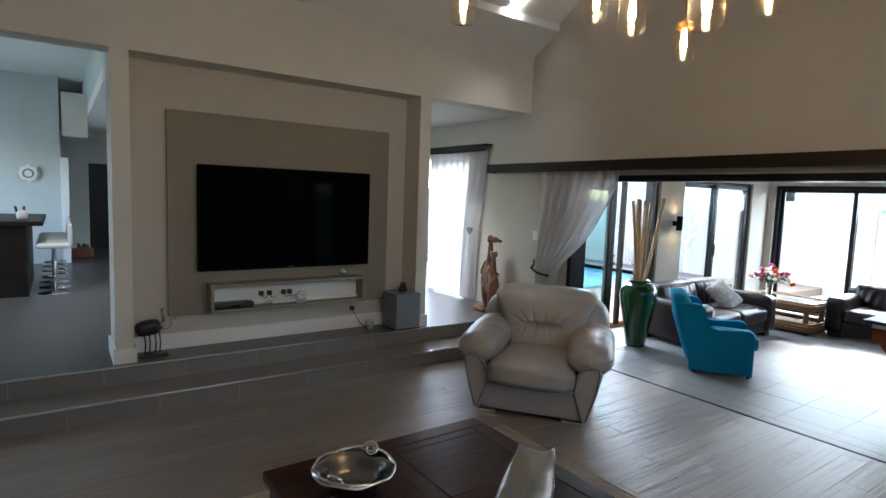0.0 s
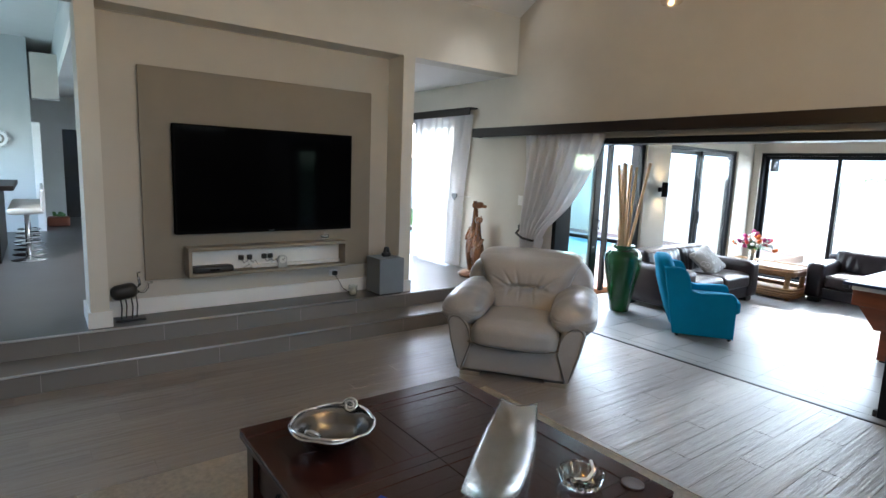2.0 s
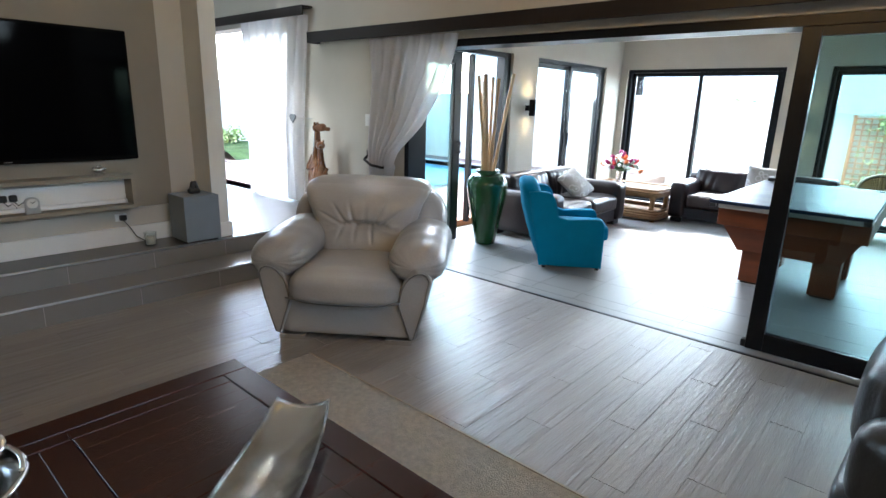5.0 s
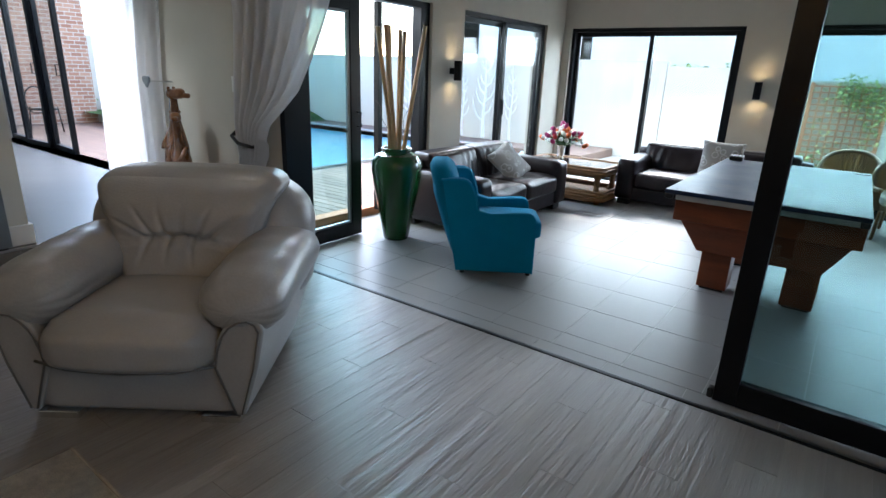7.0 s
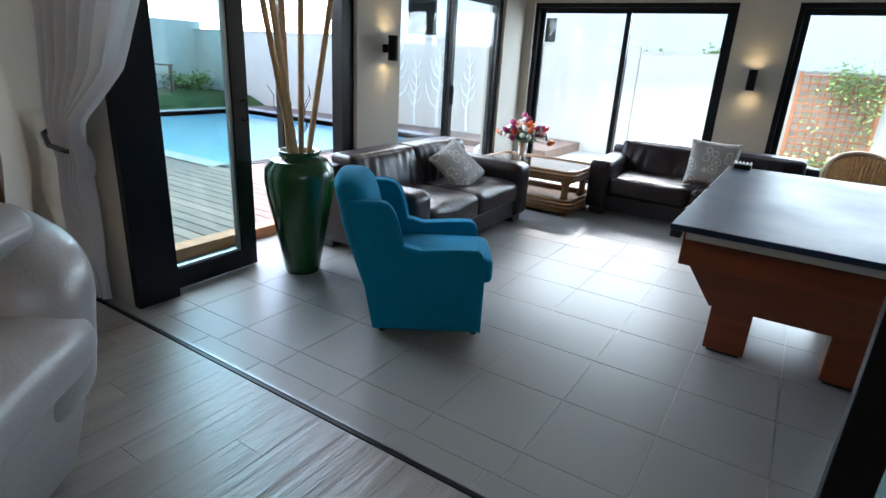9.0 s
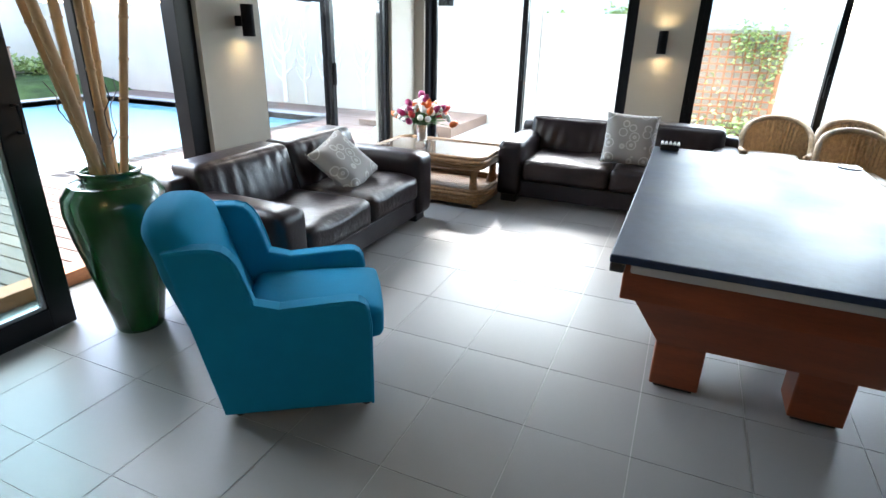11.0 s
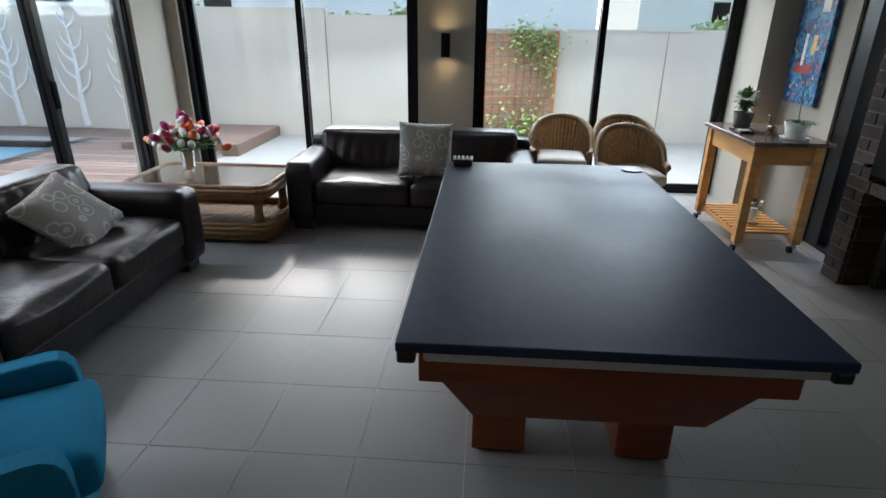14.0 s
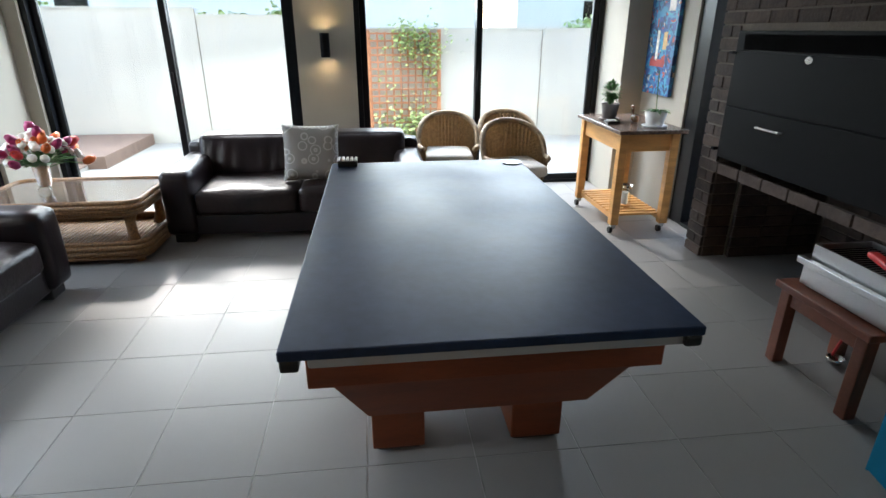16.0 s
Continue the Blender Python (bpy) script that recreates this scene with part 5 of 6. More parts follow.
for k, (ang, spread, ht_, r) in enumerate(((3.6, 0.30, 1.80, 0.020), (3.3, 0.24, 1.79, 0.018), (2.6, 0.02, 1.82, 0.021), (2.2, 0.03, 1.75, 0.018), (0.6, 0.10, 1.80, 0.018), (5.6, 0.17, 1.83, 0.019), (4.2, 0.10, 1.77, 0.017))):
    spread /= 0.74
    base = 0.06 - 0.26 * spread
    cn = thing("bamboo_cane", pose(6.63 + base * math.cos(ang), 4.12 + base * math.sin(ang), 0.45), "dry brown bamboo cane standing in the green vase", "bamboo cane", "canes in the vase")
    bm = bmesh.new()
    n = 8
    pts = [(spread * math.cos(ang) * j / n, spread * math.sin(ang) * j / n, (ht_ - 0.45) * j / n) for j in range(n + 1)]
    tube(bm, pts, r, 10)
    for j in range(1, n):
        lx, ly, lz = pts[j]
        lathe([(r, -0.008), (r + 0.003, -0.003), (r + 0.003, 0.003), (r, 0.008)], 10, bm=bm)
        bmesh.ops.translate(bm, verts=bm.verts[-40:], vec=(lx, ly, lz))
    part("culm", bm, BAMBOO, cn, smooth=True)
for k in range(3):
    tw = thing("curly_twig", pose(6.63, 4.12, 0.74), "thin curly dry twig in the vase", "twig", "twigs in the vase")
    a = 0.4 + 2.0 * k
    part("stem", tube(bmesh.new(), [(0.022 * j * math.cos(a) + 0.012 * math.sin(j * 1.9), 0.022 * j * math.sin(a) + 0.012 * math.cos(j * 2.3), 0.06 * j) for j in range(9)], 0.004, 5, 0.002), BROWNLAM, tw)

# cane coffee table and tulips
tb = thing("cane_table", pose(9.62, 3.75, 0), "honey-coloured cane coffee table with a glass top", "coffee table")
def rounded(x, y, r, z, n=6):
    pts = []
    for cx, cy, a0 in ((x - r, y - r, 0), (-x + r, y - r, 90), (-x + r, -y + r, 180), (x - r, -y + r, 270)):
        pts += [(cx + r * math.cos(radians(a0 + 90 * k / n)), cy + r * math.sin(radians(a0 + 90 * k / n)), z) for k in range(n + 1)]
    return pts + pts[:1]
def slab(x, y, r, z0, z1):
    bm = bmesh.new()
    p = rounded(x, y, r, 0)[:-1]
    a, b = [bm.verts.new((q[0], q[1], z0)) for q in p], [bm.verts.new((q[0], q[1], z1)) for q in p]
    bm.faces.new(a[::-1]), bm.faces.new(b)
    for k in range(len(p)):
        bm.faces.new((a[k], a[(k + 1) % len(p)], b[(k + 1) % len(p)], b[k]))
    return bm
part("woven_top", slab(0.33, 0.53, 0.09, 0.415, 0.43), RATTAN, tb)
part("glass_top", slab(0.325, 0.525, 0.09, 0.434, 0.442), CLEAR, tb, "clear glass sheet")
for z, ex in ((0.355, -0.020), (0.382, 0.0), (0.410, 0.012), (0.438, 0.0)):
    part("cane_edge", tube(bmesh.new(), rounded(0.345 + ex, 0.545 + ex, 0.10, z), 0.020, 8), RATTAN, tb, smooth=True)
for z, ex in ((0.05, 0.0), (0.085, 0.014), (0.12, 0.014), (0.15, 0.0)):
    part("cane_edge", tube(bmesh.new(), rounded(0.345 + ex, 0.545 + ex, 0.10, z), 0.019, 8), RATTAN, tb, smooth=True)
bm = slab(0.34, 0.54, 0.09, 0.09, 0.105)
part("lower_shelf", bm, RATTAN, tb)
bm = bmesh.new()
for k in range(34):
    y = -0.52 + k * 1.04 / 33
    tube(bm, [(-0.32, y, 0.108), (0.32, y, 0.108)], 0.008, 5)
part("shelf_weave", bm, RATTAN, tb)
bm = bmesh.new()
for k in range(44):
    y = -0.50 + k * 1.0 / 43
    tube(bm, [(-0.31, y, 0.429), (0.31, y, 0.429)], 0.0045, 4)
part("top_weave", bm, RATTAN, tb)
for x in (-0.26, 0.26):
    for y in (-0.45, 0.45):
        part("leg", lathe([(0.06, 0.11), (0.045, 0.15), (0.034, 0.20), (0.034, 0.29), (0.055, 0.34), (0.075, 0.37), (0.075, 0.41)], 14), RATTAN, tb, smooth=True).matrix_local = pose(x, y, 0)
for x in (-0.28, 0.28):
    for y in (-0.48, 0.48):
        part("foot", lathe([(0, 0), (0.03, 0), (0.035, 0.04), (0, 0.04)], 12), RATTAN, tb).matrix_local = pose(x, y, 0)

fv = thing("flower_vase", pose(9.62, 3.93, 0.452), "pale silver footed vase on the cane table", "vase")
part("body", lathe([(0, 0.03), (0.035, 0.03), (0.045, 0.06), (0.055, 0.19), (0.06, 0.20), (0.054, 0.20), (0.042, 0.065), (0, 0.045)], 24), STEEL, fv, smooth=True)
for k in range(3):
    part("foot", tube(bmesh.new(), [(0.03 * math.cos(k * 2.1), 0.03 * math.sin(k * 2.1), 0.035), (0.05 * math.cos(k * 2.1), 0.05 * math.sin(k * 2.1), 0.015), (0.055 * math.cos(k * 2.1), 0.055 * math.sin(k * 2.1), 0.004)], 0.006, 6), STEEL, fv)
TULIP = [mat("orange tulip petal", (0.75, 0.16, 0.03), 0.5), mat("magenta tulip petal", (0.36, 0.02, 0.12), 0.5), mat("red tulip petal", (0.55, 0.03, 0.03), 0.5), mat("white blossom", (0.80, 0.80, 0.74), 0.6)]
random.seed(11)
fb = thing("tulip_bouquet", pose(9.62, 3.93, 0.60), "bouquet of orange, red, magenta and white tulips", "flowers")
for k in range(96):
    a, rr = random.uniform(0, 6.283), 0.235 * random.uniform(0.01, 1) ** 0.6
    z = 0.235 - rr * 0.62 + random.uniform(-0.02, 0.04)
    if k == 0:
        a, rr, z = -1.1, 0.26, 0.02
    tip = Vector((rr * math.cos(a), rr * math.sin(a), z))
    st = part("stem", tube(bmesh.new(), [(0, 0, 0), tip * 0.55 + Vector((0, 0, 0.03)), tip], 0.003, 5), LEAF, fb)
    kind = 3 if k % 5 not in (0, 2) else random.choice((0, 1, 2, 0, 1))
    bm = lathe([(0, -0.004), (0.014, 0.0), (0.023, 0.018), (0.022, 0.042), (0.012, 0.066), (0.004, 0.052)] if kind < 3 else [(0, 0), (0.012, 0.0), (0.024, 0.010), (0.016, 0.014), (0.02, 0.022), (0.008, 0.026), (0, 0.022)], 8)
    part("flower", bm, TULIP[kind], st, smooth=True).matrix_local = Matrix.Translation(tip) @ Vector((tip.x, tip.y, 0.12)).to_track_quat("Z", "Y").to_matrix().to_4x4() @ Matrix.Scale(1.28, 4)
bm = bmesh.new()
for k in range(90):
    a, r = random.uniform(0, 6.283), random.uniform(0.10, 0.24)
    d, s = Vector((math.cos(a), math.sin(a), 0)), Vector((-math.sin(a), math.cos(a), 0))
    pts = [d * r * q + Vector((0, 0, 0.16 * q - 0.10 * q * q)) for q in (0, 0.35, 0.7, 1.0)]
    vv = [(bm.verts.new(p + s * w), bm.verts.new(p - s * w)) for p, w in zip(pts, (0.004, 0.015, 0.012, 0.001))]
    for q in range(3):
        bm.faces.new((vv[q][0], vv[q][1], vv[q + 1][1], vv[q + 1][0]))
part("leaves", bm, LEAF, fb)

BANDGREY = mat("satin grey rail band", (0.42, 0.43, 0.44), 0.4, var=0.06)
# pool table under its board
pt = thing("pool_table", pose(7.70, 1.27, 0), "cherry-veneered pool table under its cover board", "pool table")
part("rail_body", box(-0.85, -0.53, 0.57, 0.85, 0.53, 0.735, bev=0.006), POOLWOOD, pt)
bm = bmesh.new()
a = [bm.verts.new(p) for p in ((-0.80, -0.49, 0.57), (0.80, -0.49, 0.57), (0.80, 0.49, 0.57), (-0.80, 0.49, 0.57))]
b = [bm.verts.new(p) for p in ((-0.70, -0.37, 0.345), (0.70, -0.37, 0.345), (0.70, 0.37, 0.345), (-0.70, 0.37, 0.345))]
bm.faces.new(a), bm.faces.new(b[::-1])
for k in range(4):
    bm.faces.new((a[k], b[k], b[(k + 1) % 4], a[(k + 1) % 4]))
bmesh.ops.recalc_face_normals(bm, faces=bm.faces)
part("tapered_body", bm, POOLWOOD, pt)
for x0 in (-0.49, 0.29):
    for y0 in (-0.37, 0.17):
        part("leg", box(x0, y0, 0.02, x0 + 0.19, y0 + 0.20, 0.345, bev=0.006), POOLWOOD, pt)
        part("foot", box(x0 + 0.02, y0 + 0.02, 0, x0 + 0.17, y0 + 0.18, 0.02), PLASTIC_K, pt)
part("metal_band", box(-0.998, -0.50, 0.735, 0.998, 0.50, 0.772, bev=0.008), BANDGREY, pt, "grey metal rail band")
cb = thing("cover_board", pose(7.696, 1.288, 0.772), "matt black board lying over the pool table", "table board")
part("board", box(-1.013, -0.55, 0, 1.013, 0.55, 0.028, bev=0.005), COVER, cb)
for sx in (-1, 1):
    for sy in (-1, 1):
        part("corner_block", box(min(sx * 0.955, sx * 1.01), min(sy * 0.50, sy * 0.548), -0.035, max(sx * 0.955, sx * 1.01), max(sy * 0.50, sy * 0.548), 0.0, bev=0.008), PLASTIC_K, cb)
tr_ = thing("small_tray", pose(8.64, 1.745, 0.80), "small black dish with a white scalloped insert", "dish")
part("dish", box(-0.045, -0.055, 0, 0.045, 0.055, 0.035, bev=0.006), PLASTIC_K, tr_)
for k in range(5):
    part("insert", tube(bmesh.new(), [(-0.04, -0.048 + 0.024 * k, 0.036), (0, -0.048 + 0.024 * k, 0.044), (0.04, -0.048 + 0.024 * k, 0.036)], 0.008, 6), WHITE, tr_)
ds = thing("black_coaster", pose(8.60, 0.80, 0.80), "flat round black coaster on the board", "coaster")
part("disc", lathe([(0, 0), (0.055, 0), (0.055, 0.006), (0, 0.006)], 28), PLASTIC_K, ds)

# cane chairs
def cane_chair(m, label):
    t = thing("cane_chair", m, label, "chair", "cane tub chairs")
    def rim(a):
        k = abs(math.sin(a))
        return Vector((0.27 * math.sin(a) * 1.04, -0.27 * math.cos(a) if math.cos(a) > 0 else -0.36 * math.cos(a) , 0.50 + 0.27 * max(0, math.cos(a)) ** 0.5))
    angs = [radians(-125 + 250 * k / 40) for k in range(41)]
    def woven(u, v):
        a = radians(-125 + 250 * u)
        p = rim(a)
        f = 0.84 + 0.16 * v
        rip = 0.010 * math.sin(u * 2 * math.pi * 34) + 0.004 * math.sin(v * 2 * math.pi * 14 + math.pi * round(u * 68))
        d = Vector((p.x, p.y, 0)).normalized()
        return Vector((p.x * f + d.x * rip, p.y * f + d.y * rip, 0.29 + (p.z - 0.29) * v))
    part("woven_shell", sheet(272, 44, woven, thick=0.006), CANE, t)
    part("rim", tube(bmesh.new(), [rim(a) for a in angs] , 0.024, 8), CANE, t, smooth=True)
    part("seat_frame", lathe([(0.20, 0.29), (0.245, 0.30), (0.25, 0.34), (0.20, 0.36), (0, 0.36)], 24), CANE, t)
    part("seat_cushion", soft(0.44, 0.46, 0.10, 0.04, puff=(0, 0, 0.012), n=8, m=pose(0, 0.05, 0.36)), OFFWHITE, t, smooth=True)
    for x in (-0.19, 0.19):
        for y in (-0.19, 0.20):
            part("leg", tube(bmesh.new(), [(x * 1.08, y * 1.08, 0), (x, y, 0.29)], 0.017, 8), RATTAN, t)
    return t


cane_chair(pose(10.70, 0.90, 0, 0, 0, 86), "woven honey cane tub chair with off-white seat pad")
cane_chair(pose(10.78, 0.30, 0, 0, 0, 92), "woven honey cane tub chair with off-white seat pad")
cane_chair(pose(10.16, 0.39, 0, 0, 0, 96), "woven brown cane tub chair with off-white seat pad")

# wheeled cart with pots
ca = thing("kitchen_cart", pose(9.87, -0.48, 0), "pine trolley with a granite top on castors", "trolley")
part("granite_top", box(-0.47, -0.27, 0.80, 0.44, 0.27, 0.828, bev=0.005), GRANITE, ca, "speckled granite top")
for s in (-1, 1):
    part("apron", box(-0.36, s * 0.205 - 0.012, 0.66, 0.36, s * 0.205 + 0.012, 0.80), PINE, ca)
    part("apron", box(s * 0.385 - 0.012, -0.18, 0.66, s * 0.385 + 0.012, 0.18, 0.80), PINE, ca)
    for y in (-0.205, 0.205):
        part("leg", box(s * 0.385 - 0.032, y - 0.032, 0.075, s * 0.385 + 0.032, y + 0.032, 0.80, bev=0.004), PINE, ca)
        cw = part("castor", box(s * 0.385 - 0.012, y - 0.018, 0.04, s * 0.385 + 0.012, y + 0.018, 0.075), ALU, ca)
        bm = lathe([(0, -0.012), (0.026, -0.012), (0.028, 0), (0.026, 0.012), (0, 0.012)], 18)
        bmesh.ops.transform(bm, matrix=pose(s * 0.385, y + 0.02, 0.028, 90, 0, 0), verts=bm.verts)
        part("wheel", bm, PLASTIC_K, cw)
for k in range(11):
    x = -0.34 + k * 0.068
    part("slat", box(x - 0.02, -0.20, 0.135, x + 0.02, 0.20, 0.152, bev=0.003), PINE, ca)
for s in (-1, 1):
    part("shelf_rail", box(-0.36, s * 0.19 - 0.012, 0.10, 0.36, s * 0.19 + 0.012, 0.135), PINE, ca)

def pot_plant(m, r, h, material, label, leaves):
    t = thing("potted_plant", m, label, "plant")
    part("saucer", lathe([(0, 0), (r * 1.05, 0), (r * 1.15, 0.012), (0, 0.010)], 24), material, t)
    part("pot", lathe([(0, 0.008), (r * 0.72, 0.008), (r * 0.8, h * 0.3), (r, h), (r * 0.9, h), (r * 0.85, h * 0.85), (0, h * 0.85)], 28), material, t, smooth=True)
    bm = bmesh.new()
    leaves(bm)
    part("foliage", bm, LEAF, t)
    return t


def bush(bm):
    tube(bm, [(0, 0, 0.08), (0.01, 0, 0.15), (0, 0.01, 0.2)], 0.012, 6)
    for k in range(480):
        d = Vector((random.gauss(0, 1), random.gauss(0, 1), random.gauss(0, 0.8))).normalized()
        c = Vector((0, 0, 0.225)) + d * random.uniform(0.02, 0.085)
        s = d.cross(Vector((0, 0, 1))).normalized() * 0.011
        bm.faces.new([bm.verts.new(c - s), bm.verts.new(c + s), bm.verts.new(c + d * 0.03 + s * 0.2)])
def blades(bm):
    for k in range(9):
        a = k * 0.72
        d, s = Vector((math.cos(a), math.sin(a), 0)), Vector((-math.sin(a), math.cos(a), 0))
        L_ = random.uniform(0.08, 0.15)
        pts = [d * L_ * q + Vector((0, 0, 0.10 + 0.10 * q - 0.09 * q * q)) for q in (0, 0.4, 0.75, 1)]
        vv = [(bm.verts.new(p + s * w), bm.verts.new(p - s * w)) for p, w in zip(pts, (0.008, 0.016, 0.013, 0.001))]
        for q in range(3):
            bm.faces.new((vv[q][0], vv[q][1], vv[q + 1][1], vv[q + 1][0]))
    tube(bm, [(0, 0, 0.1), (0.01, 0.01, 0.3), (0.0, 0.02, 0.42)], 0.003, 5)


pot_plant(pose(9.98, -0.36, 0.828), 0.075, 0.13, TERRA, "small bushy plant in a round dark clay pot", bush)
pot_plant(pose(9.58, -0.56, 0.828), 0.085, 0.12, WHITE, "orchid in a white ribbed pot on the granite", blades)
nd = thing("notepad_dish", pose(9.78, -0.30, 0.828), "small dark tray with white mints", "dish")
part("tray", box(-0.05, -0.05, 0, 0.05, 0.05, 0.02, bev=0.004), PLASTIC_K, nd)
for k in range(4):
    part("mint", box(-0.04 + 0.02 * k, -0.035, 0.02, -0.027 + 0.02 * k, 0.035, 0.028, bev=0.003), WHITE, nd)
dk = thing("brass_duck", pose(9.80, -0.50, 0.828), "small brown carved duck ornament", "ornament")
bm = soft(0.09, 0.05, 0.06, 0.024, n=5)
tube(bm, [(0.03, 0, 0.04), (0.045, 0, 0.085), (0.05, 0, 0.11)], 0.013, 8), soft(0.04, 0.025, 0.03, 0.012, n=4, bm=bm, m=pose(0.06, 0, 0.10))
part("body", bm, CARVED, dk, smooth=True)
ln = thing("glass_lantern", pose(9.72, -0.46, 0.152), "silver and glass candle lantern on the slatted shelf", "lantern")
part("glass", lathe([(0.05, 0.02), (0.055, 0.16), (0.05, 0.16), (0.046, 0.02)], 20), GLASS, ln, smooth=True)
part("candle", lathe([(0, 0.02), (0.03, 0.02), (0.03, 0.12), (0, 0.12)], 14), WHITE, ln)
part("base", lathe([(0, 0), (0.06, 0), (0.055, 0.02), (0, 0.02)], 20), PINE, ln)
part("rim", lathe([(0.05, 0.16), (0.06, 0.165), (0.055, 0.18), (0.045, 0.17)], 20), STEEL, ln)
pn = thing("harbour_painting", pose(10.24, YR + 0.004, 1.0), "tall bright blue and red harbour canvas painting", "painting")
part("canvas", box(-0.235, 0, 0, 0.235, 0.035, 1.05, bev=0.002), CANVAS, pn)
def dab(x, z, w, h, col):
    part("brush_patch", box(x - w, 0.0352, z - h, x + w, 0.0372, z + h), mat("oil paint", col, 0.5, var=0.3, scale=20), pn)
dab(0.03, 0.26, 0.12, 0.03, (0.36, 0.03, 0.02)), dab(0.05, 0.40, 0.02, 0.12, (0.75, 0.72, 0.62)), dab(-0.07, 0.44, 0.03, 0.07, (0.62, 0.40, 0.15)), dab(-0.12, 0.72, 0.05, 0.05, (0.70, 0.70, 0.66)), dab(0.10, 0.82, 0.07, 0.06, (0.65, 0.62, 0.55)), dab(-0.02, 0.90, 0.05, 0.08, (0.45, 0.06, 0.04))
# pier behind the cart
tagged(part("wall_pier", box(10.55, YR, 0, XF, -0.68, ZC), PAINT_BACKLIT), "painted corner pier by the trolley", "wall", kind="structure")

def sconce(m, label):
    t = thing("wall_sconce", m, label, "wall lamp", "black wall sconces")
    part("bracket", box(-0.03, 0, -0.035, 0.03, 0.06, 0.035, bev=0.004), BLACKMETAL, t)
    part("shade", lathe([(0.036, -0.10), (0.043, -0.10), (0.043, 0.11), (0.036, 0.11), (0.036, -0.10)], 24), BLACKMETAL, t, smooth=False).matrix_local = pose(0, 0.095, 0)
    part("lens", lathe([(0, -0.085), (0.036, -0.085)], 16), SCONCEGLOW, t, "lit warm lens").matrix_local = pose(0, 0.095, 0)
    part("lens", lathe([(0, 0.095), (0.036, 0.095)], 16), SCONCEGLOW, t, "lit warm lens").matrix_local = pose(0, 0.095, 0)
    for s in (-1, 1):
        l = new("sconce_lamp", bpy.data.lights.new("sconce_lamp", "SPOT"))
        l.data.energy, l.data.spot_size, l.data.spot_blend, l.data.color, l.data.shadow_soft_size = 0.09, radians(70), 0.6, (1, 0.72, 0.4), 0.02
        l.matrix_world = m @ pose(0, 0.10, s * 0.10, 0 if s < 0 else 180)


sconce(pose(8.22, YL, 1.485, 0, 0, 180), "black cylinder wall sconce glowing up and down")
sconce(pose(XF, 2.01, 1.385, 0, 0, 90), "black cylinder wall sconce glowing up and down")

# fireplace
fp = thing("brick_fireplace", pose(0, 0, 0), "brown brick fireplace with a black steel braai front", "fireplace")
FX0, FX1, FY = 6.95, 9.13, -0.70
for q in ((FX0 + 0.01, YR + 0.003, 0.74, FX1 - 0.01, FY - 0.006, ZC - 0.002), (8.95, YR + 0.003, 0, FX1 - 0.01, FY - 0.006, 0.74), (FX0 + 0.01, YR + 0.003, 0, 7.25, FY - 0.006, 0.74)):
    part("core", box(*q), MORTAR, fp)
for q in ((7.252, -1.62, -0.004, 8.948, -1.58, 0.735), (7.25, -1.58, 0.70, 8.95, -0.915, 0.738), (7.252, -1.58, -0.004, 7.29, -0.915, 0.70), (8.91, -1.58, -0.004, 8.948, -0.915, 0.70)):
    part("hearth_side", box(*q), MORTAR, fp)
part("hearth_floor", box(7.29, -1.58, -0.02, 8.91, -0.72, 0.002), STEPTILE, fp, "sooty hearth floor")
cbx = part("steel_front", box(7.20, FY - 0.03, 0.735, 8.93, FY + 0.012, 1.52, bev=0.004), BLACKMETAL, fp, "black steel braai front")
part("flap", box(7.24, FY + 0.012, 0.745, 8.91, FY + 0.024, 1.068, bev=0.002), BLACKMETAL, cbx)
part("flap", box(7.24, FY + 0.012, 1.076, 8.91, FY + 0.024, 1.40, bev=0.002), BLACKMETAL, cbx)
# black strip painted as the dark of an opening; nothing is recessed
part("slot", box(7.34, FY + 0.010, 1.412, 8.86, FY + 0.0135, 1.50), DULLBLACK, cbx)
part("bar_handle", tube(bmesh.new(), [(8.36, FY + 0.026, 0.985), (8.36, FY + 0.045, 0.985), (8.56, FY + 0.045, 0.985), (8.56, FY + 0.026, 0.985)], 0.006, 6), ALU, cbx)
bm = lathe([(0, 0), (0.02, 0), (0.02, 0.004), (0, 0.004)], 18)
bmesh.ops.transform(bm, matrix=pose(8.28, FY + 0.024, 1.375, -90, 0, 0) @ Matrix.Diagonal((1.4, 1, 1, 1)), verts=bm.verts)
part("badge", bm, PEWTER, cbx, "small oval silver badge")
part("latch", box(8.90, FY + 0.012, 1.385, 8.94, FY + 0.05, 1.40, bev=0.003), BLACKMETAL, cbx)
part("latch", box(8.92, FY + 0.012, 0.78, 8.95, FY + 0.05, 0.80, bev=0.003), BLACKMETAL, cbx)
# stool and portable grill
sl = thing("wooden_stool", pose(7.42, -0.53, 0), "low red-brown wooden stool on the tiles", "stool")
part("seat", box(-0.27, -0.20, 0.385, 0.27, 0.24, 0.42, bev=0.006), STOOLWOOD, sl)
for x in (-0.22, 0.22):
    for y in (-0.15, 0.19):
        part("leg", box(x - 0.028, y - 0.028, 0, x + 0.028, y + 0.028, 0.385, bev=0.004), STOOLWOOD, sl)
for y in (-0.15, 0.19):
    part("apron", box(-0.19, y - 0.012, 0.31, 0.19, y + 0.012, 0.385), STOOLWOOD, sl)
gr = thing("portable_grill", pose(7.38, -0.52, 0.42), "stainless steel box grill on the stool", "grill")
part("lower_box", box(-0.30, -0.15, 0.012, 0.24, 0.17, 0.12, bev=0.004), ALU, gr)
part("lip", box(-0.32, 0.155, 0.105, 0.27, 0.185, 0.135, bev=0.003), ALU, gr)
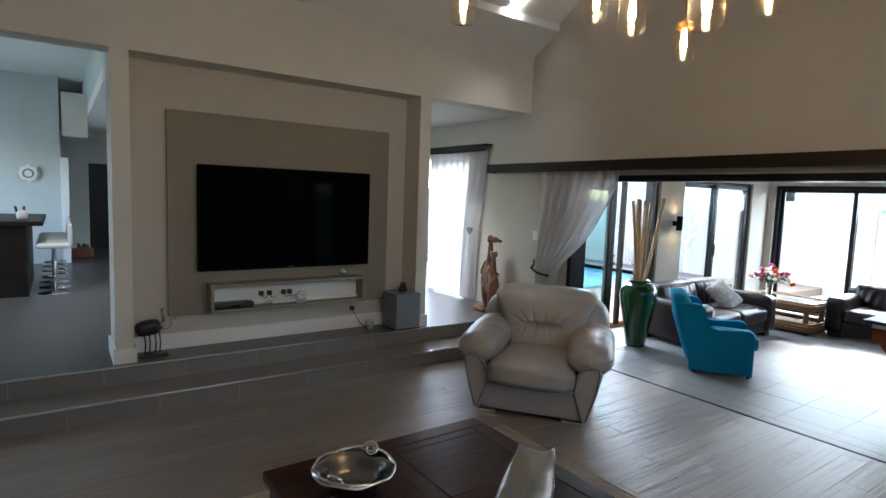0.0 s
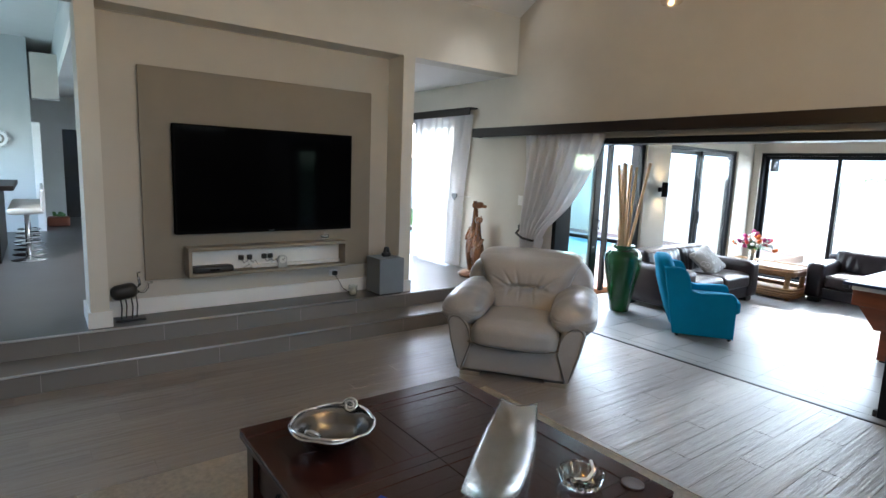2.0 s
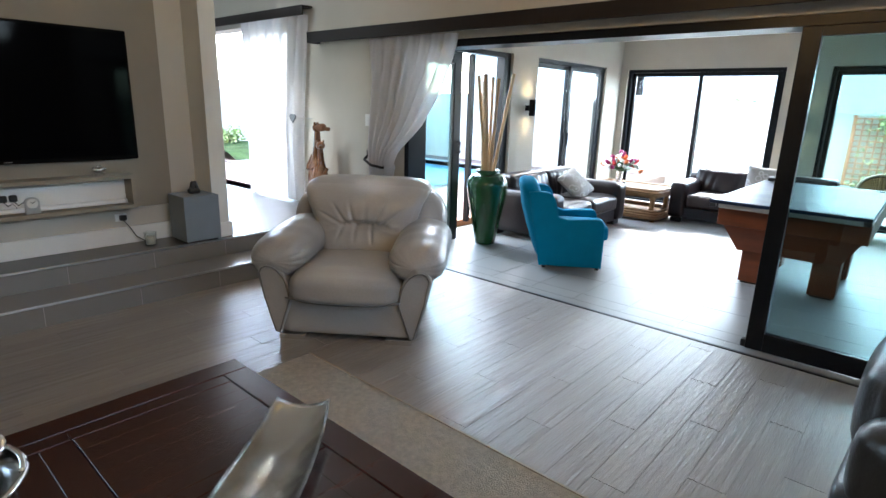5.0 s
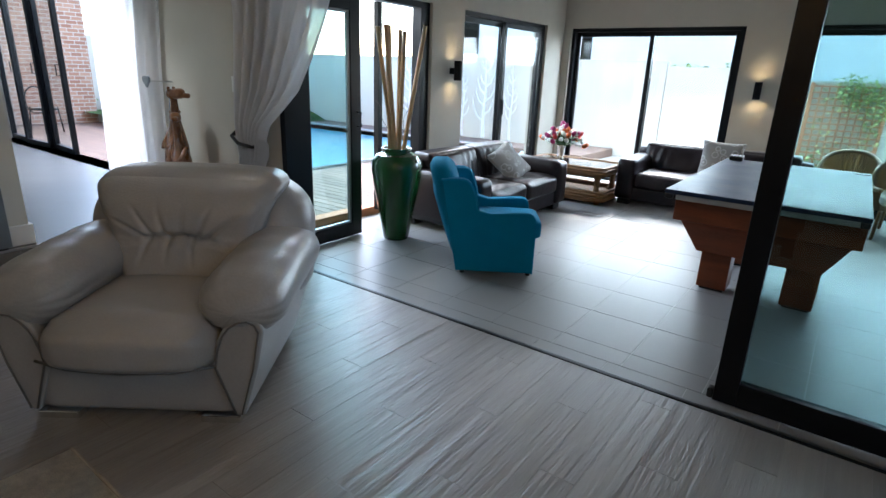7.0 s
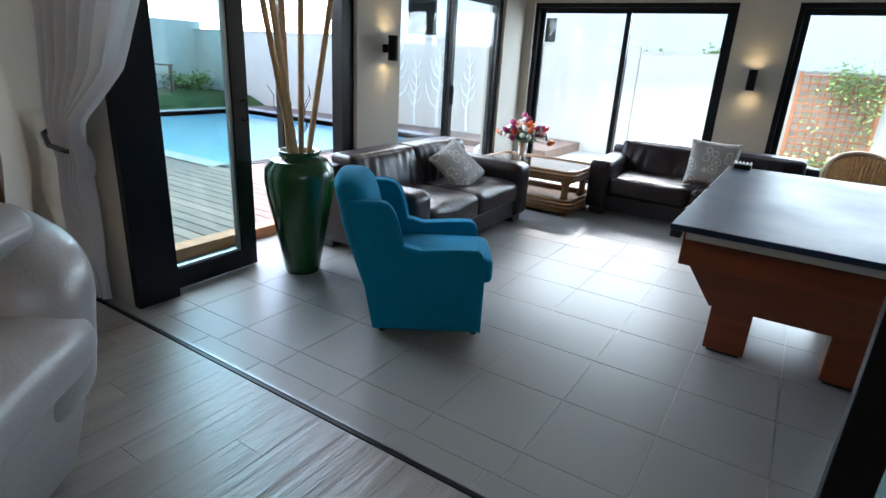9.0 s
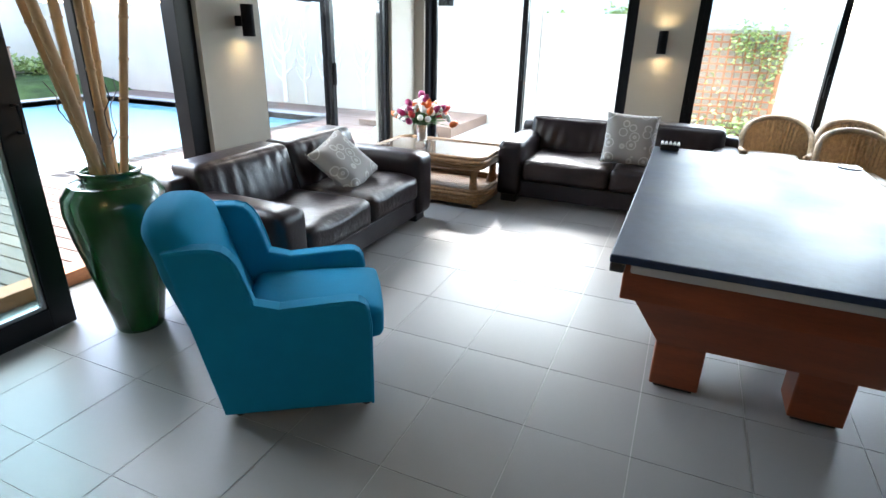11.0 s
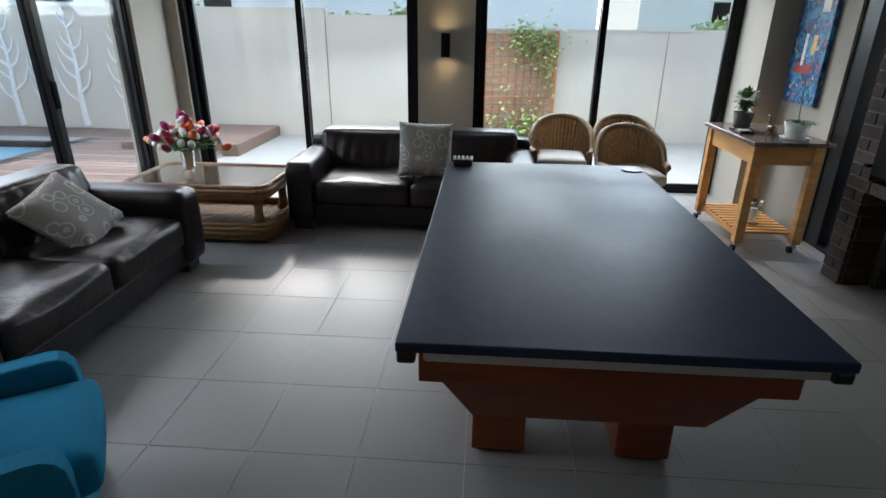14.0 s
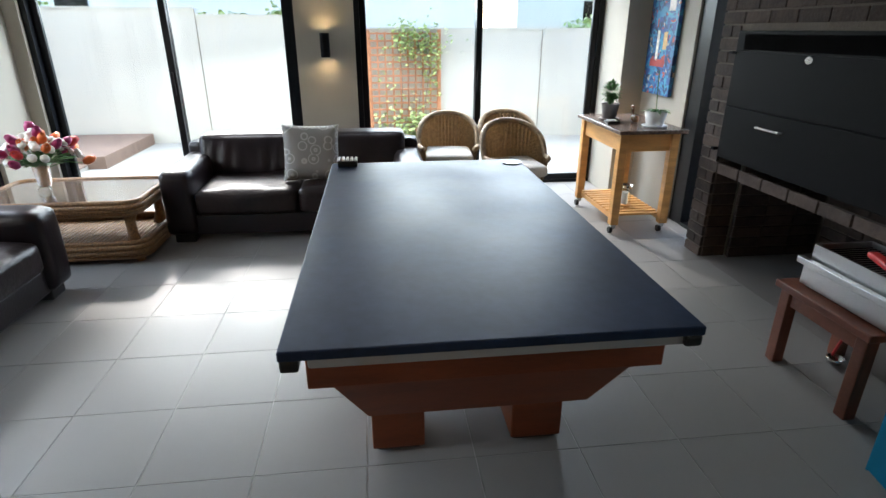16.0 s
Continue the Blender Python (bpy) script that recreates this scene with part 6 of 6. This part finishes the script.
for q in ((-0.30, 0.13, 0.12, 0.24, 0.138, 0.20), (-0.30, -0.15, 0.12, 0.24, -0.142, 0.20), (0.232, -0.142, 0.12, 0.24, 0.13, 0.20), (-0.30, -0.142, 0.12, -0.292, 0.13, 0.20)):
    part("side_wall", box(*q), ALU, gr)
bm = bmesh.new()
for k in range(24):
    x = -0.285 + k * 0.022
    tube(bm, [(x, -0.14, 0.175), (x, 0.13, 0.175)], 0.003, 5)
part("grid", bm, BLACKMETAL, gr)
part("handle", tube(bmesh.new(), [(0.24, 0.05, 0.15), (0.29, 0.06, 0.15)], 0.014, 8), PINE, gr)
part("red_cloth", soft(0.20, 0.05, 0.03, 0.012, n=5, m=pose(0.02, 0.0, 0.178, 0, 0, -20)), TULIP[2], gr)
part("foot", box(-0.28, -0.13, 0, 0.22, 0.15, 0.012), PLASTIC_K, gr)
ld = thing("ladle", pose(7.56, -0.60, 0), "steel ladle with a red handle leaning under the stool", "ladle")
part("cup", lathe([(0, 0.0), (0.03, 0.01), (0.04, 0.04), (0.036, 0.04), (0.026, 0.014), (0, 0.006)], 18), CHROME, ld, smooth=True)
part("handle", tube(bmesh.new(), [(0.02, 0.0, 0.04), (-0.03, -0.02, 0.30)], 0.007, 8), TULIP[2], ld)

# ---------- outdoors ----------
deck = tagged(part("pavement_deck", box(5.90, 4.955, -0.24, 13.9, 7.3, 0.028), CONCRETE), "timber pool deck along the house", "deck", kind="structure")
for q in ((5.9, 7.3, 8.4, 15.5), (12.75, 7.3, 13.9, 15.5), (8.4, 12.8, 12.75, 15.5)):
    tagged(part("pavement_pool", box(q[0], q[1], -0.24, q[2], q[3], 0.028), DECK), "timber deck round the pool", "deck", kind="structure")
tagged(part("pavement_garden", box(XF + 0.23, -6, -0.24, 13.9, 4.955, -0.01), CONCRETE), "pale paved strip along the boundary wall", "paving", kind="structure")
# pale ground added so that the view through the narrow window is brighter
tagged(part("pavement_side", box(6.0, -6, -0.24, XF + 0.23, -2.25, -0.01), CONCRETE), "pale ground strip added to brighten the narrow window's view", "paving", kind="structure")
sil = thing("timber_threshold", pose(6.0, 4.80, 0), "red-brown timber threshold step at the deck door", "threshold")
part("step", box(0, 0.06, -0.02, 1.66, 0.20, 0.085, bev=0.006), TRELLIS, sil)
bank = tagged(part("ground_bank", sheet(24, 10, lambda u, v: Vector((8.5 + 5.3 * u, 13.1 + 2.8 * v, 0.03 + 0.25 * min(1, v * 4) + 0.01 * math.sin(u * 40) * math.sin(v * 17))), thick=0.03), mat("lawn grass", (0.075, 0.14, 0.035), 0.95, var=0.4, scale=3, bump=0.8, bscale=120)), "mown lawn bank beyond the pool", "lawn", kind="structure")
bn = thing("garden_bench", pose(11.7, 14.6, 0.28, 0, 0, -148), "weathered brown slatted timber garden bench on the lawn", "bench")
for x in (-0.62, 0.62):
    part("leg", box(x - 0.035, 0.18, 0, x + 0.035, 0.25, 0.62, bev=0.005), BENCHWOOD, bn)
    part("leg", box(x - 0.035, -0.25, 0, x + 0.035, -0.18, 0.85, bev=0.005), BENCHWOOD, bn)
    part("armrest", box(x - 0.045, -0.18, 0.60, x + 0.045, 0.28, 0.64, bev=0.008), BENCHWOOD, bn)
for k in range(5):
    part("seat_slat", box(-0.62, -0.16 + 0.085 * k, 0.40, 0.62, -0.09 + 0.085 * k, 0.425, bev=0.004), BENCHWOOD, bn)
for k in range(9):
    part("back_slat", box(-0.52 + 0.125 * k, -0.225, 0.45, -0.46 + 0.125 * k, -0.205, 0.80, bev=0.003), BENCHWOOD, bn)
part("top_rail", box(-0.64, -0.25, 0.80, 0.64, -0.18, 0.88, bev=0.01), BENCHWOOD, bn)
pl_ = thing("deck_platform", pose(12.3, 5.1, 0.0), "low raised timber deck platform by the wall", "deck")
part("body", box(0, -0.35, -0.01, 1.55, 1.2, 0.14), DECK, pl_)
pool = tagged(part("water", box(8.4, 7.3, -0.24, 12.75, 12.8, -0.06), WATER), "clear blue swimming pool water", "water", kind="structure")
for q in ((8.15, 7.05, 13.0, 7.3), (8.15, 12.8, 13.0, 13.05), (8.15, 7.3, 8.4, 12.8), (12.75, 7.3, 13.0, 12.8)):
    tagged(part("pavement_coping", box(q[0], q[1], -0.2, q[2], q[3], 0.05, bev=0.01), CONCRETE), "pale stone pool coping", "coping", kind="structure")
bwl = thing("wall_boundary", pose(0, 0, 0), "pale rendered boundary wall stepped along the garden", "boundary wall", kind="structure")
for y0, y1, z in ((3.95, 16.0, 1.78), (1.95, 3.95, 1.69), (-7.0, 1.95, 1.53)):
    part("panel", box(13.9, y0 + 0.004, -0.25, 14.1, y1 - 0.004, z), BOUNDARY, bwl)
    part("cap", box(13.88, y0 + 0.004, z, 14.12, y1 - 0.004, z + 0.025), BOUNDARY, bwl)
    for yy in ([y0 - 0.004] if y0 > 0 else [-0.9, y0]):
        part("joint", box(13.893, yy - 0.005, -0.2, 13.902, yy + 0.005, z), PANEL, bwl)
part("panel", box(-6, 16.0, -0.25, 14.1, 16.2, 2.0), BOUNDARY, bwl)
# added white panel: makes the narrow window beside the fireplace show bright
part("panel", box(7.0, -3.4, -0.25, 13.89, -3.2, 2.3), HOUSEWHITE, bwl, "white wall panel added as a bright backdrop to the narrow window")

TREEWHITE = mat("white powder-coated metal", (0.80, 0.80, 0.80), 0.5, var=0.02)


def wall_tree(y, h, s):
    t = thing("metal_tree", pose(13.885, y, 0.06), "white cut metal bare tree fixed to the boundary wall", "wall art", "white metal trees")
    rnd = random.Random(int(y * 100))
    part("trunk", tube(bmesh.new(), [(0, 0.02 * math.sin(k), h * k / 8) for k in range(9)], 0.034 * s, 6, 0.010), TREEWHITE, t)
    for k in range(9):
        z = h * (0.24 + 0.08 * k)
        d = -1 if k % 2 else 1
        L_ = (0.26 - 0.020 * k) * s * rnd.uniform(0.6, 1.15)
        z += rnd.uniform(-0.04, 0.04) * h
        part("branch", tube(bmesh.new(), [(0, 0, z), (0, d * L_ * 0.5, z + L_ * 0.35), (0, d * L_ * 0.75, z + L_ * 0.9), (0, d * L_ * 0.8, z + L_ * 1.3)], 0.017 * s, 5, 0.008), TREEWHITE, t)


for y, h, s in ((7.16, 1.62, 0.95), (7.86, 1.72, 1.5), (8.45, 1.45, 0.9), (8.93, 1.66, 1.5), (9.5, 1.45, 0.9), (10.1, 1.6, 1.3)):
    wall_tree(y, h, s)
nl = thing("pool_noodle", pose(11.9, 5.75, 0.06, 0, 0, 25), "pale blue foam pool noodle on the deck", "pool toy")
part("foam", tube(bmesh.new(), [(-0.5, 0, 0.0), (0, 0.03, 0.0), (0.5, 0, 0)], 0.035, 12), mat("pale blue foam", (0.35, 0.62, 0.72), 0.8), nl, smooth=True)

tl = thing("garden_trellis", pose(13.86, 0.65, 0), "orange timber trellis panel overgrown with a creeper", "trellis")
for k in range(10):
    y = k * 0.97 / 9
    part("slat", box(-0.012, y - 0.012, -0.1, 0.0, y + 0.012, 1.50), TRELLIS, tl)
for k in range(16):
    z = 0.05 + k * 0.095
    part("slat", box(-0.026, -0.012, z - 0.012, -0.0125, 0.985, z + 0.012), TRELLIS, tl)
for y in (-0.02, 0.99):
    part("post", box(-0.035, y - 0.022, -0.2, 0.02, y + 0.022, 1.53), TRELLIS, tl)
random.seed(21)
def leafcloud(bm, cx, cy, cz, sx, sy, sz, n, size):
    for k in range(n):
        c = Vector((cx + random.gauss(0, sx), cy + random.gauss(0, sy), cz + random.gauss(0, sz)))
        d = Vector((random.uniform(-1, 1), random.uniform(-1, 1), random.uniform(-0.6, 0.8))).normalized()
        s = d.cross(Vector((random.uniform(-1, 1), 0.3, 1))).normalized() * size * 0.45
        bm.faces.new([bm.verts.new(c), bm.verts.new(c + d * size * 0.5 + s), bm.verts.new(c + d * size), bm.verts.new(c + d * size * 0.5 - s)])
cr = thing("creeper_plant", pose(13.80, 0.65, 0), "leafy yellow-green creeper climbing the trellis", "climbing plant")
bm = bmesh.new()
leafcloud(bm, -0.02, 0.30, 1.36, 0.04, 0.22, 0.11, 330, 0.055), leafcloud(bm, -0.02, 0.10, 1.1, 0.03, 0.10, 0.25, 170, 0.05), leafcloud(bm, -0.03, 0.45, 1.55, 0.04, 0.15, 0.06, 70, 0.06)
leafcloud(bm, -0.08, 0.35, 0.22, 0.08, 0.26, 0.12, 260, 0.07), leafcloud(bm, -0.03, 0.5, 0.8, 0.03, 0.25, 0.35, 80, 0.05)
part("leaves", bm, LEAF3, cr)
bm = bmesh.new()
for k in range(5):
    tube(bm, [(0.0, 0.1 + 0.15 * k, -0.1), (-0.02, 0.2 + 0.08 * k, 0.5), (0.0, 0.12 + 0.1 * k, 1.0), (-0.02, 0.2 + 0.1 * k, 1.4)], 0.004, 5)
part("stems", bm, BROWNLAM, cr)

def shrub(x, y, z, r, n):
    t = thing("garden_shrub", pose(x, y, z), "leafy green shrub behind the boundary wall", "shrub", "shrubs beyond the wall")
    bm = bmesh.new()
    for k in range(9):
        leafcloud(bm, random.uniform(-r, r) * 0.6, random.uniform(-r, r), random.uniform(0.5, 1) * r * 0.5, r * 0.22, r * 0.22, r * 0.16, n // 9, r * 0.16)
    part("crown", bm, LEAF3, t)
    part("trunk", tube(bmesh.new(), [(0, 0, -z - 0.25), (0.05, 0, -z * 0.3), (0, 0, 0.2 * r)], 0.06, 7, 0.03), BROWNLAM, t)


shrub(15.6, 2.9, 1.47, 0.55, 800), shrub(15.9, 4.1, 1.40, 0.50, 700), shrub(19.0, -3.2, 1.20, 0.80, 900), shrub(15.4, 7.0, 1.55, 0.5, 700)
shrub(9.5, 15.3, 0.25, 0.55, 800), shrub(13.2, 15.4, 0.25, 0.6, 800)

def house(name, x0, y0, x1, y1, h, material, label, wins, roofm):
    t = thing(name, pose(x0, y0, -0.25), label, "house")
    part("wall", box(0, 0, 0, x1 - x0, y1 - y0, h), material, t)
    part("roof", box(-0.4, -0.4, h, x1 - x0 + 0.4, y1 - y0 + 0.4, h + 0.35, bev=0.05), roofm, t)
    for yy, z, w, hh in wins:
        wf = part("window", box(-0.03, yy, z, 0.05, yy + w, z + hh), FRAME, t)
        part("pane", box(-0.04, yy + 0.06, z + 0.06, -0.02, yy + w - 0.06, z + hh - 0.06), SCREEN, wf)
    return t


house("neighbour_house", 21.0, -1.2, 30.0, 16.0, 6.2, HOUSEWHITE, "pale rendered double-storey neighbouring house", ((9.6, 2.25, 0.75, 0.75), (14.0, 2.4, 1.2, 1.2)), mat("grey roof tile", (0.18, 0.17, 0.16), 0.8))
house("distant_house", 44.0, -22.0, 54.0, -8.0, 5.0, BOUNDARY, "distant pale house with a low roof", ((3.0, 2.4, 1.5, 1.2), (8.0, 2.4, 1.5, 1.2)), mat("brown roof tile", (0.25, 0.14, 0.09), 0.8))
bw2 = thing("patio_wall", pose(5.9, 15.5, -0.2), "red-brown brick patio wall beyond the folding doors", "brick wall")
part("wall", box(0, 0, 0, 2.9, 0.2, 3.0), BRICKWORK, bw2)
pc = thing("patio_chair", pose(7.2, 13.9, 0.028, 0, 0, 200), "black metal patio chair on the deck", "chair")
part("seat", lathe([(0, 0.44), (0.22, 0.44), (0.22, 0.46), (0, 0.46)], 20), BLACKMETAL, pc)
part("backrest", tube(bmesh.new(), [(0.22 * math.cos(a), -0.18, 0.62 + 0.26 * math.sin(a)) for a in [k * math.pi / 8 for k in range(17)]], 0.012, 6), BLACKMETAL, pc)
for x, y in ((-0.16, -0.16), (0.16, -0.16), (-0.16, 0.16), (0.16, 0.16)):
    part("leg", tube(bmesh.new(), [(x * 1.2, y * 1.2, 0), (x, y, 0.5)], 0.012, 6), BLACKMETAL, pc)

# ---------- pieces: boards, tiles, planks, bricks ----------
def shared(name, bm, material):
    me = bpy.data.meshes.new(name)
    bm.to_mesh(me)
    bm.free()
    me.materials.append(material)
    return me


def piece(name, me, m, parent):
    ob = new(name, me)
    ob.matrix_world = m
    ob.parent = parent
    ob.matrix_parent_inverse = parent.matrix_world.inverted()
    return ob


# deck boards run away from the house
me = shared("deck_board", box(-0.058, 0, 0, 0.058, 2.34, 0.022, bev=0.004, seg=1), DECK)
for k in range(62):
    piece("board", me, pose(5.98 + k * 0.126, 4.955, 0.028), deck)
# floor tiles on the games room floor
TS = 0.411
ts = TS - 0.004
TSX = 0.434
X0, Y0 = 5.845, -1.212
full = shared("floor_tile", box(0, 0, 0, TSX - 0.004, ts, 0.007), TILE)
cut = shared("cut_tile", box(0, 0, 0, 0.168, ts, 0.007), TILE)
strip = shared("border_tile", box(0, 0, 0, 0.100, ts, 0.007), TILE)
for j in range(16):
    y = Y0 + j * TS
    if y + ts > 4.95:
        break
    piece("tile", strip, pose(5.570, y + 0.07, -0.006), floor_pool)
    piece("tile", cut, pose(5.674, y, -0.006), floor_pool)
    for i in range(12):
        piece("tile", full, pose(X0 + i * TSX, y, -0.006), floor_pool)
# vinyl planks along x
PW, PL = 0.152, 1.22
me = shared("vinyl_plank", box(0, 0, 0, PL - 0.002, PW - 0.0015, 0.004), PLANK)
random.seed(7)
n = 0
rows_ = int(6.0 / PW)
for j in range(rows_):
    y = 4.675 - (j + 1) * PW
    off = (j * 0.47) % PL
    first, xe = off, 5.528
    a = xe - (first if first > 0.1 else PL)
    segs = []
    hi = xe
    lo = a
    while hi > -1.95:
        segs.append((max(lo, -2.0), hi))
        hi = lo
        lo = lo - PL
    for lo, hi in segs:
        if abs((hi - lo) - PL) < 1e-6:
            ob = piece("plank", me, pose(lo, y, -0.004), floor_lounge)
        else:
            ob = piece("plank", shared("cut_plank", box(0, 0, 0, hi - lo - 0.002, PW - 0.0015, 0.004), PLANK), pose(lo, y, -0.004), floor_lounge)
# step riser tiles
jt = shared("riser_joint", box(0.597, 0.003, 0, 0.603, 0.006, 0.134), GROUT)
me = shared("riser_tile", box(0, 0, 0, 0.596, 0.006, 0.134), STEPTILE)
for y, z, par in ((4.676, 0.0, step_low), (5.041, 0.15, floor_raised)):
    for k in range(11):
        piece("tile", me, pose(-1.0 + k * 0.6 + (0.25 if z else 0), y - 0.002, z), par)
        piece("joint", jt, pose(-1.0 + k * 0.6 + (0.25 if z else 0), y - 0.004, z), par)
# fireplace bricks
bl, bh, joint = 0.215, 0.068, 0.010
mb = shared("face_brick", box(0, -0.010, 0, bl, 0.012, bh, bev=0.003, seg=1), BRICK)
hb = shared("half_brick", box(0, -0.010, 0, bl / 2 - joint / 2, 0.012, bh, bev=0.003, seg=1), BRICK)
rb = shared("return_brick", box(0, -0.010, 0, FY - YR - 0.030, 0.012, bh, bev=0.003, seg=1), BRICK)
cutbricks = {}
for j in range(33):
    z = j * (bh + joint)
    if z + bh > ZC:
        break
    x = FX1 - bl if j % 2 == 0 else FX1 - bl / 2 + joint / 2
    w = bl if j % 2 == 0 else bl / 2 - joint / 2
    while x > FX0 - 0.02:
        spans = [(x, x + w)]
        for h0, h1, z0, z1 in ((7.20, 8.935, 0.735, 1.52), (7.27, 8.945, -1.0, 0.60)):
            if z + bh > z0 + 0.02 and z < z1 - 0.02:
                spans = [q for p, r in spans for q in ((p, min(r, h0)), (max(p, h1), r)) if q[1] - q[0] > 0.03]
        for p, r in spans:
            n_ = round(r - p, 3)
            if n_ not in cutbricks:
                cutbricks[n_] = shared("face_brick", box(0, -0.010, 0, n_, 0.012, bh, bev=0.003, seg=1), BRICK)
            piece("brick", cutbricks[n_], pose(p, FY - 0.010, z), fp)
        w = bl
        x -= bl + joint
for j in range(33):
    z = j * (bh + joint)
    if z + bh > ZC:
        break
    piece("brick", rb, pose(FX1 - 0.012, YR + 0.006, z, 0, 0, 90), fp)
for j in range(9):
    z = j * (bh + joint)
    for k in range(7):
        piece("brick", mb, pose(7.30 + k * 0.225 + (0.11 if j % 2 and k < 6 else 0), -1.572, z), fp)
    piece("brick", rb, pose(8.950, YR + 0.006, z, 0, 0, 90), fp)
    for k in range(3):
        piece("brick", mb, pose(8.905, -1.56 + k * 0.225, z, 0, 0, 90), fp)
